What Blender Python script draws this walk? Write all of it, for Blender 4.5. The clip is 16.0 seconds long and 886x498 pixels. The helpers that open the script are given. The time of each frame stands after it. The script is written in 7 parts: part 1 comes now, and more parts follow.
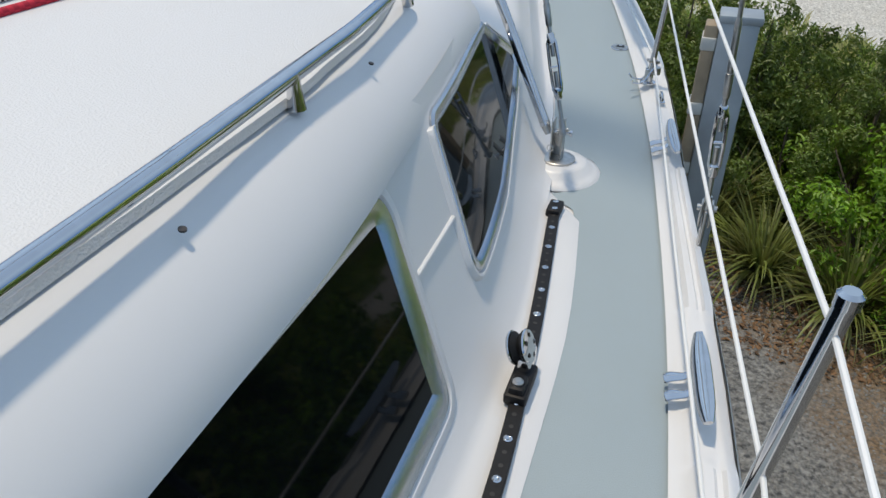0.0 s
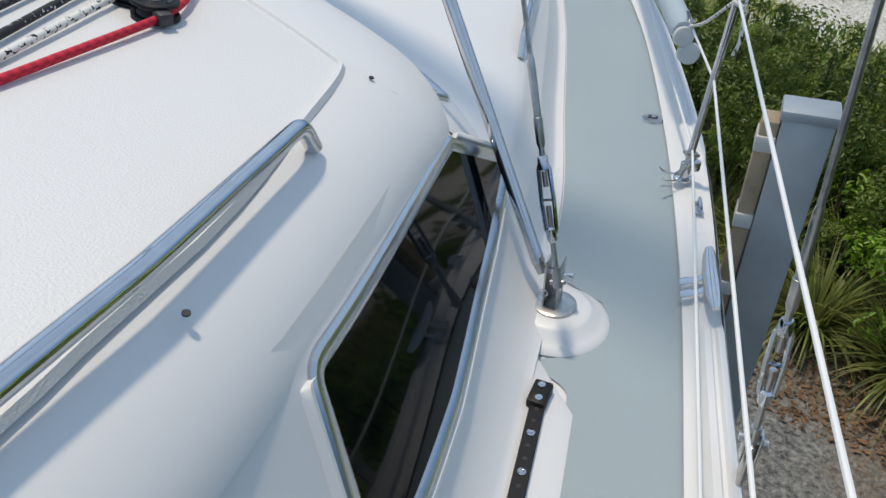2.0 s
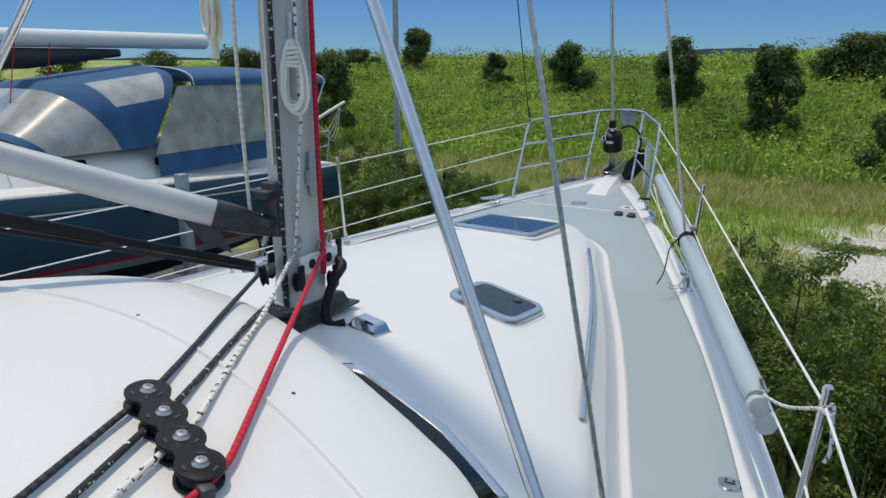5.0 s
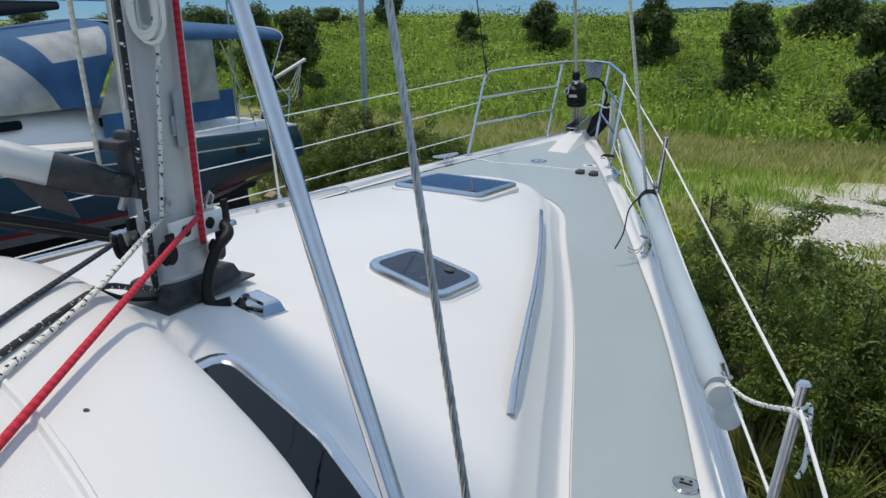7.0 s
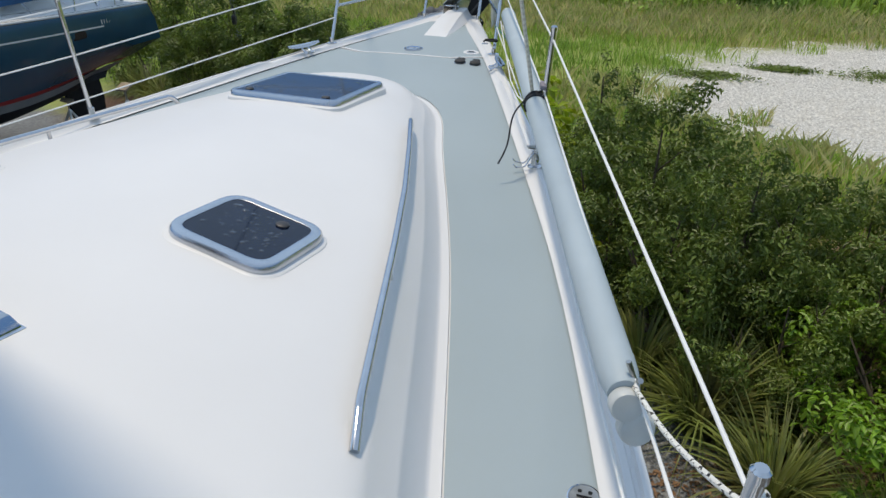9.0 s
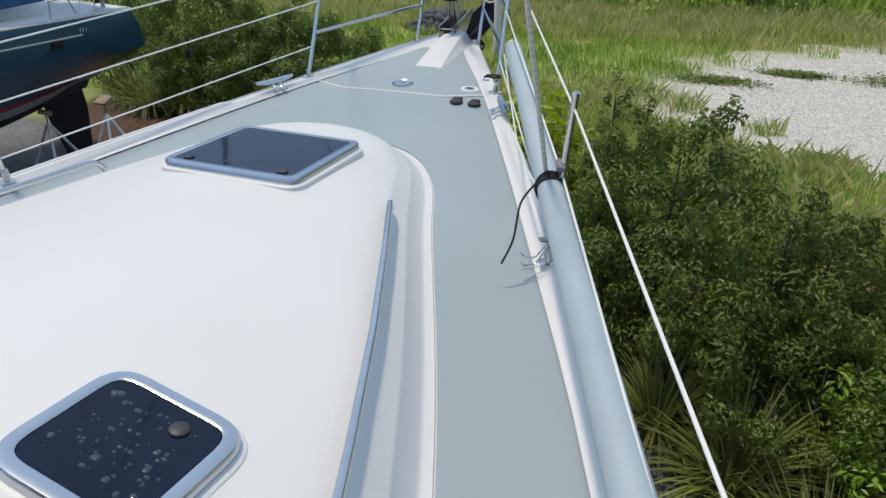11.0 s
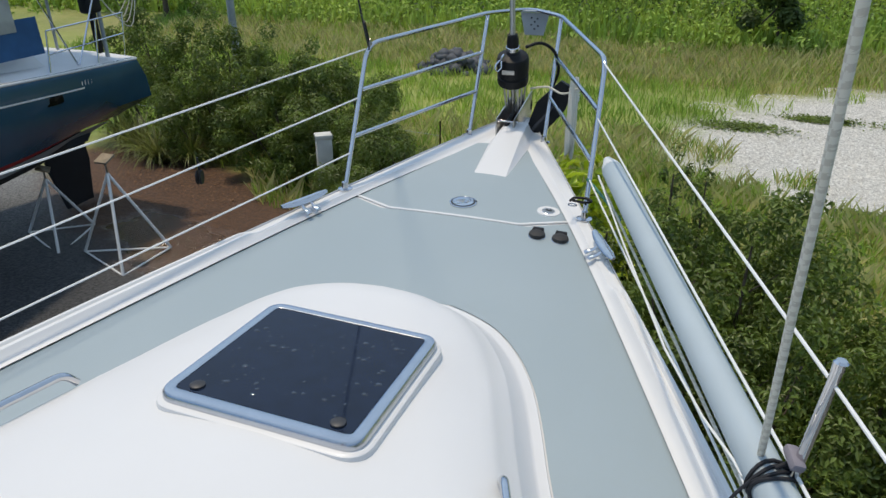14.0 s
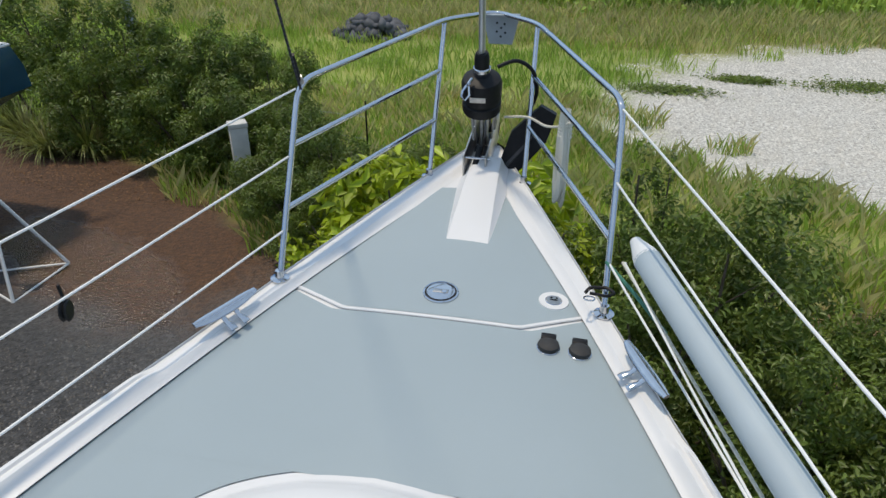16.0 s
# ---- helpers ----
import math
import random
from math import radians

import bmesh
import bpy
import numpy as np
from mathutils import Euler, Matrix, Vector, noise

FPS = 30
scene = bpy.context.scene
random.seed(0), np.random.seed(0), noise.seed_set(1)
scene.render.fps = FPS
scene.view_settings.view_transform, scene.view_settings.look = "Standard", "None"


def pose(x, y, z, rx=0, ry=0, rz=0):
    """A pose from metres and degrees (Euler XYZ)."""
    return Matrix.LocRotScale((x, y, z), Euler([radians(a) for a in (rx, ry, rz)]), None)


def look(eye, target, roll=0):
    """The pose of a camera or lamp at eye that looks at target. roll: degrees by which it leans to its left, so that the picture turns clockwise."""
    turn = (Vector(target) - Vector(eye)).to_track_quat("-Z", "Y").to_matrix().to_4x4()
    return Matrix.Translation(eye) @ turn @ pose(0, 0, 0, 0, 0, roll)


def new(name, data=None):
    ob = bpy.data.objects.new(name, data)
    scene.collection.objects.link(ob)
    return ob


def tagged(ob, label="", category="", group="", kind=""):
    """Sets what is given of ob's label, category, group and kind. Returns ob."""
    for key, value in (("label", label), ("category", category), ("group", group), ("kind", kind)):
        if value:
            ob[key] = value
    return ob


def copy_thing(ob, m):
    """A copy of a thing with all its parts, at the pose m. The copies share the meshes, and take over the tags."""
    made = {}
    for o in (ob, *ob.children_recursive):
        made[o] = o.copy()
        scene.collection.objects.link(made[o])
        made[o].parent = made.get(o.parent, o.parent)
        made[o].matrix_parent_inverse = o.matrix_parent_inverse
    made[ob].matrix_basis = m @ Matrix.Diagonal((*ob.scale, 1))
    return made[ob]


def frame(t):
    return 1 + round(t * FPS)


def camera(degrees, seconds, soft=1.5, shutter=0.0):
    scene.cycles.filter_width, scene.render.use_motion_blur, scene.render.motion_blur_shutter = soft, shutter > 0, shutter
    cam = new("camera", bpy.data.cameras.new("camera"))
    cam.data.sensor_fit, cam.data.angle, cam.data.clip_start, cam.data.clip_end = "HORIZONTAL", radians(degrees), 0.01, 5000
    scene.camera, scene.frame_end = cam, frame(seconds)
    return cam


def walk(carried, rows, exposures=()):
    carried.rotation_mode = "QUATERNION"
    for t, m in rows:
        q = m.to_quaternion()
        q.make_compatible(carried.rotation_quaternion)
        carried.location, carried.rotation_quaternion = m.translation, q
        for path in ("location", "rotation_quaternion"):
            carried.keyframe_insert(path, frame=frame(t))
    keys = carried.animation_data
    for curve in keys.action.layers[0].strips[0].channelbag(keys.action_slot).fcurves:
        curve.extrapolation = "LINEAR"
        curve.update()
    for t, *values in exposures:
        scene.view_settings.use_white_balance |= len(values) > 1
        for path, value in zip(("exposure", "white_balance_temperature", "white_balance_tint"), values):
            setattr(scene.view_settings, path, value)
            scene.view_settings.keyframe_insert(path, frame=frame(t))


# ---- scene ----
cam = camera(65.3, 16.0)
METRES, TILT, LEAN, TURN = 5.7, -33.42, 0.256, 20.3
BASE = (2.08, 0.0, 1.1)
ROWS = [
    (0.0, 0.0, 0.0, 0.0, -0.0, 0.0, 0.0),
    (0.5, 0.0075, 0.0288, 0.0183, 1.36, -0.52, -0.97),
    (1.0, 0.0129, 0.0514, 0.0357, 2.18, -1.07, -1.64),
    (1.5, 0.0244, 0.0809, 0.0571, 2.73, -1.27, -1.99),
    (2.0, 0.035, 0.101, 0.0814, 3.11, -0.66, -2.24),
    (2.5, 0.0361, 0.1101, 0.105, 3.47, 1.32, -2.48),
    (3.0, 0.0368, 0.1153, 0.1317, 3.93, 4.84, -2.77),
    (3.5, 0.0321, 0.1139, 0.1519, 4.66, 9.53, -3.25),
    (4.0, 0.0271, 0.1053, 0.1657, 5.54, 14.62, -3.92),
    (6.5, 0.038, 0.1568, 0.1761, 6.8, 18.77, -4.77),
    (7.0, 0.0535, 0.1893, 0.1907, 4.9, 14.96, -3.37),
    (7.5, 0.0649, 0.2155, 0.2032, 2.21, 11.12, -1.53),
    (8.0, 0.0677, 0.2362, 0.2169, -0.72, 7.89, 0.28),
    (10.5, 0.0963, 0.3774, 0.3232, -3.25, 4.1, 1.86),
    (11.0, 0.095, 0.4041, 0.3435, -2.58, 4.64, 1.39),
    (11.5, 0.0932, 0.4249, 0.3598, -2.08, 5.3, 1.07),
    (12.0, 0.0904, 0.4455, 0.3758, -1.64, 5.94, 0.7),
    (12.5, 0.0919, 0.4808, 0.3991, -1.1, 6.48, 0.32),
    (13.0, 0.0871, 0.505, 0.424, -0.87, 6.81, 0.09),
    (13.5, 0.0688, 0.5347, 0.4431, -1.27, 6.99, 0.32),
    (14.0, 0.0452, 0.5491, 0.4728, -2.34, 7.02, 1.0),
    (14.5, 0.0407, 0.5624, 0.508, -3.92, 6.83, 1.95),
    (15.0, 0.0452, 0.6022, 0.5382, -5.53, 6.22, 2.99),
    (15.5, 0.0392, 0.6433, 0.562, -6.94, 5.04, 3.95),
    (16.0, 0.0246, 0.691, 0.5903, -8.24, 3.41, 4.78),
]
STOPS, KELVIN = 0.33, 7950
walk(cam, [(t, pose(*BASE, TILT, LEAN, TURN) @ pose(METRES * x, METRES * y, METRES * z, 90 + pitch, roll, yaw)) for t, x, y, z, yaw, pitch, roll in ROWS],
     [(0.0, STOPS, KELVIN, 10), (16.0, STOPS, KELVIN, 10)])

# ---------------------------------------------------------------- world, sun, exposure
world = bpy.data.worlds.new("world")
scene.world = world
world.use_nodes = True
wn, wl = world.node_tree.nodes, world.node_tree.links
SUN_AZ, SUN_EL = radians(-72), radians(76)      # azimuth clockwise from +y
sky = wn.new("ShaderNodeTexSky")
sky.sky_type = 'NISHITA'
sky.sun_disc = False
sky.sun_elevation, sky.sun_rotation = SUN_EL, SUN_AZ
sky.altitude = 1200
sky.air_density, sky.dust_density, sky.ozone_density = 0.9, 0.0, 2.5
wn["Background"].inputs[1].default_value = 0.15
# the air above the yard is clear and deep blue down to the horizon
tc, sep, mr_ = wn.new("ShaderNodeTexCoord"), wn.new("ShaderNodeSeparateXYZ"), wn.new("ShaderNodeMapRange")
wl.new(tc.outputs["Generated"], sep.inputs[0])
wl.new(sep.outputs["Z"], mr_.inputs["Value"])
mr_.inputs["From Min"].default_value, mr_.inputs["From Max"].default_value = 0.10, 0.52
tint, mul = wn.new("ShaderNodeMix"), wn.new("ShaderNodeMix")
tint.data_type = mul.data_type = 'RGBA'
tint.inputs[6].default_value, tint.inputs[7].default_value = (0.125, 0.265, 0.50, 1), (2.40, 2.12, 1.70, 1)
wl.new(mr_.outputs[0], tint.inputs[0])
mul.blend_type = 'MULTIPLY'
mul.inputs[0].default_value = 1.0
wl.new(sky.outputs[0], mul.inputs[6])
wl.new(tint.outputs[2], mul.inputs[7])
wl.new(mul.outputs[2], wn["Background"].inputs[0])
sun_dir = Vector((math.sin(SUN_AZ) * math.cos(SUN_EL), math.cos(SUN_AZ) * math.cos(SUN_EL), math.sin(SUN_EL)))
sun = new("sun", bpy.data.lights.new("sun", 'SUN'))
sun.data.energy, sun.data.angle, sun.data.color = 1.75, radians(4), (1.0, 0.95, 0.88)
sun.matrix_world = look(sun_dir * 60, (0, 0, 0))

# ---------------------------------------------------------------- materials


def mat(name, color, rough=0.5, metal=0.0, var=0.0, scale=6.0, bump=0.0, bump_scale=60.0, coat=0.0, second=None, detail=6.0, island=0.0, objrand=0.0, trans=0.0, spec=0.5):
    """A principled material with two scales of variation and a fine relief."""
    m = bpy.data.materials.new(name)
    m.use_nodes = True
    n, l = m.node_tree.nodes, m.node_tree.links
    b = n["Principled BSDF"]
    b.inputs["Roughness"].default_value = rough
    b.inputs["Metallic"].default_value = metal
    b.inputs["Coat Weight"].default_value = coat
    b.inputs["Coat Roughness"].default_value = 0.08
    b.inputs["Specular IOR Level"].default_value = spec
    if trans:
        b.inputs["Transmission Weight"].default_value = trans
    out = None
    co = n.new("ShaderNodeTexCoord")
    geo = n.new("ShaderNodeNewGeometry")
    c2 = second or tuple(c * (1 - var) for c in color)
    big = n.new("ShaderNodeTexNoise")
    big.inputs["Scale"].default_value, big.inputs["Detail"].default_value = scale, detail
    l.new(geo.outputs["Position"], big.inputs["Vector"])
    ramp = n.new("ShaderNodeValToRGB")
    ramp.color_ramp.elements[0].position, ramp.color_ramp.elements[1].position = 0.35, 0.68
    ramp.color_ramp.elements[0].color, ramp.color_ramp.elements[1].color = (*c2, 1), (*color, 1)
    l.new(big.outputs["Fac"], ramp.inputs["Fac"])
    out = ramp.outputs["Color"]
    if island or objrand:
        src = geo.outputs["Random Per Island"] if island else n.new("ShaderNodeObjectInfo").outputs["Random"]
        k = island or objrand
        mr = n.new("ShaderNodeMapRange")
        mr.inputs["To Min"].default_value, mr.inputs["To Max"].default_value = 1 - k, 1 + k
        l.new(src, mr.inputs["Value"])
        hs = n.new("ShaderNodeHueSaturation")
        l.new(mr.outputs[0], hs.inputs["Value"])
        l.new(out, hs.inputs["Color"])
        out = hs.outputs["Color"]
    l.new(out, b.inputs["Base Color"])
    if bump:
        fine = n.new("ShaderNodeTexNoise")
        fine.inputs["Scale"].default_value, fine.inputs["Detail"].default_value = bump_scale, 4
        l.new(geo.outputs["Position"], fine.inputs["Vector"])
        bp = n.new("ShaderNodeBump")
        bp.inputs["Strength"].default_value, bp.inputs["Distance"].default_value = bump, 0.01
        l.new(fine.outputs["Fac"], bp.inputs["Height"])
        l.new(bp.outputs[0], b.inputs["Normal"])
    return m


def rope_mat(name, base, fleck, amount=0.5, turns=2.0, per_m=60.0):
    """Braided rope: fine braid relief and coloured flecks that spiral along it (UV: metres along, turns around)."""
    m = mat(name, base, 0.8, var=0.15, scale=40)
    n, l = m.node_tree.nodes, m.node_tree.links
    uv = n.new("ShaderNodeUVMap")
    mp = n.new("ShaderNodeMapping")
    mp.inputs["Scale"].default_value = (per_m, turns, 1)
    l.new(uv.outputs[0], mp.inputs["Vector"])
    gt = n.new("ShaderNodeMath")
    gt.operation = 'GREATER_THAN'
    gt.inputs[1].default_value = 0.5
    ch = n.new("ShaderNodeTexChecker")
    ch.inputs["Scale"].default_value = 1.0
    ch.inputs["Color1"].default_value, ch.inputs["Color2"].default_value = (0, 0, 0, 1), (1, 1, 1, 1)
    l.new(mp.outputs[0], ch.inputs["Vector"])
    ns = n.new("ShaderNodeTexNoise")
    ns.inputs["Scale"].default_value = 1.6
    l.new(mp.outputs[0], ns.inputs["Vector"])
    ad = n.new("ShaderNodeMath")
    ad.operation = 'MULTIPLY_ADD'
    ad.inputs[1].default_value = 1.2
    l.new(ns.outputs["Fac"], ad.inputs[0])
    ad.inputs[2].default_value = amount
    mu = n.new("ShaderNodeMath")
    mu.operation = 'MULTIPLY'
    l.new(ch.outputs["Fac"], mu.inputs[0])
    l.new(ad.outputs[0], mu.inputs[1])
    l.new(mu.outputs[0], gt.inputs[0])
    mx = n.new("ShaderNodeMix")
    mx.data_type = 'RGBA'
    mx.inputs[6].default_value, mx.inputs[7].default_value = (*base, 1), (*fleck, 1)
    l.new(gt.outputs[0], mx.inputs[0])
    b = n["Principled BSDF"]
    l.new(mx.outputs[2], b.inputs["Base Color"])
    bp = n.new("ShaderNodeBump")
    bp.inputs["Strength"].default_value, bp.inputs["Distance"].default_value = 0.10, 0.001
    wv = n.new("ShaderNodeTexWave")
    mp2 = n.new("ShaderNodeMapping")
    mp2.inputs["Scale"].default_value = (160, 3, 1)
    wv.bands_direction = 'DIAGONAL'
    wv.inputs["Scale"].default_value = 1.0
    l.new(uv.outputs[0], mp2.inputs["Vector"])
    l.new(mp2.outputs[0], wv.inputs["Vector"])
    l.new(wv.outputs["Fac"], bp.inputs["Height"])
    l.new(bp.outputs[0], b.inputs["Normal"])
    return m


GEL = mat("gelcoat", (0.70, 0.695, 0.685), 0.42, var=0.04, scale=1.6, coat=0.08, bump=0.02, bump_scale=5)
GELTEX = mat("gelcoat_nonskid", (0.69, 0.685, 0.675), 0.5, var=0.03, scale=2.0, bump=0.25, bump_scale=260)
DECK = mat("deck_paint", (0.315, 0.38, 0.405), 0.62, var=0.07, scale=1.3, bump=0.22, bump_scale=420, second=(0.295, 0.36, 0.385))
STEEL = mat("stainless", (0.62, 0.625, 0.64), 0.06, 1.0, var=0.08, scale=30)
DARKALLOY = mat("dark_alloy", (0.060, 0.060, 0.064), 0.5, 0.3, var=0.35, scale=30, bump=0.05)
STEELDULL = mat("weathered_steel", (0.55, 0.54, 0.52), 0.32, 1.0, var=0.25, scale=40, bump=0.05)
ALU = mat("anodised_alloy", (0.62, 0.63, 0.64), 0.38, 0.85, var=0.1, scale=12)
FRAME = mat("polished_frame", (0.56, 0.58, 0.61), 0.22, 1.0, var=0.06, scale=18)
MAST = mat("mast_paint", (0.56, 0.57, 0.57), 0.42, 0.25, var=0.12, scale=5, bump=0.03, bump_scale=30)
GLASS = mat("dark_acrylic", (0.003, 0.004, 0.005), 0.04, var=0.3, scale=20, spec=0.15)
HATCHGLASS = mat("hatch_acrylic", (0.005, 0.011, 0.030), 0.06, var=0.3, scale=16, spec=0.32)
BLACK = mat("black_plastic", (0.012, 0.012, 0.013), 0.5, var=0.3, scale=50, bump=0.05, spec=0.25)
RUBBER = mat("rubber", (0.03, 0.03, 0.03), 0.7, var=0.3, scale=30)
WIRE = mat("wire_rope", (0.5, 0.49, 0.47), 0.35, 1.0, var=0.3, scale=60)
WHITEVINYL = mat("white_vinyl", (0.78, 0.78, 0.76), 0.45, var=0.06, scale=9)
PVC = mat("pole_alloy", (0.40, 0.47, 0.50), 0.5, 0.0, var=0.08, scale=4)
PALEPLASTIC = mat("pale_plastic", (0.58, 0.60, 0.58), 0.4, var=0.12, scale=12)
ROPE_RED = rope_mat("red_rope", (0.62, 0.02, 0.045), (0.45, 0.01, 0.03), 0.4, 2, 90)
ROPE_BW = rope_mat("white_rope_black_fleck", (0.72, 0.71, 0.66), (0.02, 0.02, 0.02), -0.14, 2, 60)
ROPE_WB = rope_mat("black_rope_white_fleck", (0.02, 0.022, 0.025), (0.7, 0.7, 0.68), -0.22, 2, 70)
ROPE_BLACK = rope_mat("black_rope", (0.015, 0.016, 0.02), (0.05, 0.05, 0.07), 0.0, 2, 90)
ROPE_CREAM = rope_mat("cream_rope", (0.68, 0.64, 0.54), (0.56, 0.51, 0.42), 0.0, 2, 80)
NAVY = mat("navy_hull", (0.014, 0.075, 0.125), 0.25, var=0.2, scale=1.2, coat=0.4)
WHITEHULL = mat("neighbour_gelcoat", (0.74, 0.73, 0.70), 0.4, var=0.06, scale=2)
CANVAS = mat("blue_canvas", (0.022, 0.105, 0.235), 0.85, var=0.25, scale=3, bump=0.1, bump_scale=25)
CLEAR = mat("clear_vinyl", (0.42, 0.42, 0.40), 0.22, var=0.35, scale=3, coat=0.5, bump=0.1, bump_scale=6)
ANTIFOUL = mat("antifouling", (0.012, 0.013, 0.016), 0.7, var=0.4, scale=3, bump=0.1)
GALV = mat("galvanised_steel", (0.42, 0.46, 0.48), 0.5, 0.55, var=0.25, scale=5)
TIMBER = mat("weathered_timber", (0.36, 0.28, 0.19), 0.8, var=0.35, scale=9, bump=0.2)
CONCRETE = mat("pale_board", (0.62, 0.60, 0.55), 0.8, var=0.15, scale=6, bump=0.1)
LEAF = mat("leaf_dark", (0.20, 0.285, 0.054), 0.4, var=0.5, scale=1.6, island=0.28)
LEAFBRIGHT = mat("leaf_bright", (0.24, 0.44, 0.04), 0.4, var=0.4, scale=2.5, island=0.4)
LEAFYELLOW = mat("leaf_yellow_green", (0.46, 0.58, 0.045), 0.4, var=0.4, scale=3, island=0.35)
STRAP = mat("strap_leaf", (0.22, 0.28, 0.06), 0.45, var=0.4, scale=2, island=0.4, second=(0.17, 0.17, 0.06))
GRASS = mat("grass_green", (0.40, 0.52, 0.10), 0.6, var=0.4, scale=0.22, island=0.35, second=(0.24, 0.38, 0.06))
GRASSDRY = mat("grass_dry", (0.62, 0.54, 0.25), 0.7, var=0.4, scale=0.5, island=0.3, second=(0.46, 0.45, 0.15))
TREELEAF = mat("tree_leaf", (0.115, 0.18, 0.04), 0.55, var=0.45, scale=0.4, island=0.3)
BARK = mat("bark", (0.12, 0.09, 0.065), 0.9, var=0.4, scale=9, bump=0.4, bump_scale=30)
ROCK = mat("dark_rock", (0.10, 0.105, 0.115), 0.75, var=0.4, scale=3, bump=0.4, bump_scale=10, island=0.3)
STONEWHITE = mat("white_stone", (0.62, 0.60, 0.55), 0.85, var=0.3, scale=4, bump=0.3, island=0.22)
STONEGREY = mat("grey_stone", (0.20, 0.205, 0.20), 0.7, var=0.4, scale=5, bump=0.3, island=0.35)
STONEWET = mat("damp_stone", (0.085, 0.086, 0.088), 0.45, var=0.5, scale=5, bump=0.3, island=0.5)
# the blue of the air between is put into this base colour
HILL_HAZED = mat("hazed_far_hills", (0.10, 0.15, 0.20), 1.0, var=0.15, scale=0.01)
for m_ in (LEAF, LEAFBRIGHT, LEAFYELLOW, STRAP, GRASS, GRASSDRY, TREELEAF):
    # thin leaves let part of the light through
    n_, l_ = m_.node_tree.nodes, m_.node_tree.links
    tl, mx = n_.new("ShaderNodeBsdfTranslucent"), n_.new("ShaderNodeMixShader")
    mx.inputs[0].default_value = 0.4
    l_.new(n_["Principled BSDF"].inputs["Base Color"].links[0].from_socket, tl.inputs[0])
    l_.new(n_["Principled BSDF"].outputs[0], mx.inputs[1])
    l_.new(tl.outputs[0], mx.inputs[2])
    l_.new(mx.outputs[0], n_["Material Output"].inputs[0])
DIRTLEAF = mat("leaf_litter", (0.22, 0.12, 0.06), 0.9, var=0.5, scale=8, island=0.4)

def ground_mat():
    """Grey gravel by the yachts, red dirt and leaf litter, a patch of white crushed stone, rough grass beyond."""
    m = bpy.data.materials.new("yard_ground")
    m.use_nodes = True
    n, l = m.node_tree.nodes, m.node_tree.links
    b = n["Principled BSDF"]
    b.inputs["Roughness"].default_value = 0.85
    geo = n.new("ShaderNodeNewGeometry")

    def noise_tex(scale, detail=6, rough=0.6):
        t = n.new("ShaderNodeTexNoise")
        t.inputs["Scale"].default_value, t.inputs["Detail"].default_value, t.inputs["Roughness"].default_value = scale, detail, rough
        l.new(geo.outputs["Position"], t.inputs["Vector"])
        return t

    def two(c1, c2, scale, lo=0.35, hi=0.65):
        t = noise_tex(scale)
        r = n.new("ShaderNodeValToRGB")
        r.color_ramp.elements[0].position, r.color_ramp.elements[1].position = lo, hi
        r.color_ramp.elements[0].color, r.color_ramp.elements[1].color = (*c1, 1), (*c2, 1)
        l.new(t.outputs["Fac"], r.inputs["Fac"])
        return r.outputs["Color"]

    def blob(cx, cy, rx, ry, turn=0.0, edge=0.25, rag=0.35, scale=0.6):
        """1 inside a ragged patch."""
        mp = n.new("ShaderNodeMapping")
        mp.vector_type = 'TEXTURE'
        mp.inputs["Location"].default_value, mp.inputs["Rotation"].default_value, mp.inputs["Scale"].default_value = (cx, cy, 0), (0, 0, radians(turn)), (rx, ry, 1000)
        l.new(geo.outputs["Position"], mp.inputs["Vector"])
        ln = n.new("ShaderNodeVectorMath")
        ln.operation = 'LENGTH'
        l.new(mp.outputs[0], ln.inputs[0])
        t = noise_tex(scale, 5)
        ad = n.new("ShaderNodeMath")
        ad.operation = 'MULTIPLY_ADD'
        ad.inputs[1].default_value = rag * 2
        l.new(t.outputs["Fac"], ad.inputs[0])
        l.new(ln.outputs["Value"], ad.inputs[2])
        mr = n.new("ShaderNodeMapRange")
        mr.interpolation_type = 'SMOOTHSTEP'
        mr.inputs["From Min"].default_value, mr.inputs["From Max"].default_value = 1 + rag - edge, 1 + rag + edge
        mr.inputs["To Min"].default_value, mr.inputs["To Max"].default_value = 1, 0
        l.new(ad.outputs[0], mr.inputs["Value"])
        return mr.outputs[0]

    def mix(a, c, f):
        x = n.new("ShaderNodeMix")
        x.data_type = 'RGBA'
        l.new(f, x.inputs[0])
        l.new(a, x.inputs[6])
        l.new(c, x.inputs[7])
        return x.outputs[2]

    vor = n.new("ShaderNodeTexVoronoi")
    vor.inputs["Scale"].default_value = 28
    l.new(geo.outputs["Position"], vor.inputs["Vector"])
    grass = mix(two((0.20, 0.26, 0.055), (0.34, 0.36, 0.09), 0.35), two((0.32, 0.28, 0.12), (0.20, 0.22, 0.06), 2.0), blob(6, 36, 40, 5, 0, 0.5))
    gravel = mix(two((0.085, 0.088, 0.09), (0.17, 0.172, 0.168), 3.0), two((0.05, 0.052, 0.055), (0.28, 0.28, 0.265), 22), blob(0, 0, 900, 900))
    dirt = mix(two((0.050, 0.020, 0.010), (0.21, 0.098, 0.036), 0.9), two((0.05, 0.024, 0.013), (0.13, 0.062, 0.028), 14), blob(-6, 9, 30, 30, 0, 0.5, 0.9, 2.0))
    litter = mix(two((0.11, 0.075, 0.04), (0.24, 0.15, 0.075), 5.0), two((0.07, 0.05, 0.03), (0.28, 0.18, 0.1), 30), blob(3, 8, 40, 40, 0, 0.5, 0.9, 6.0))
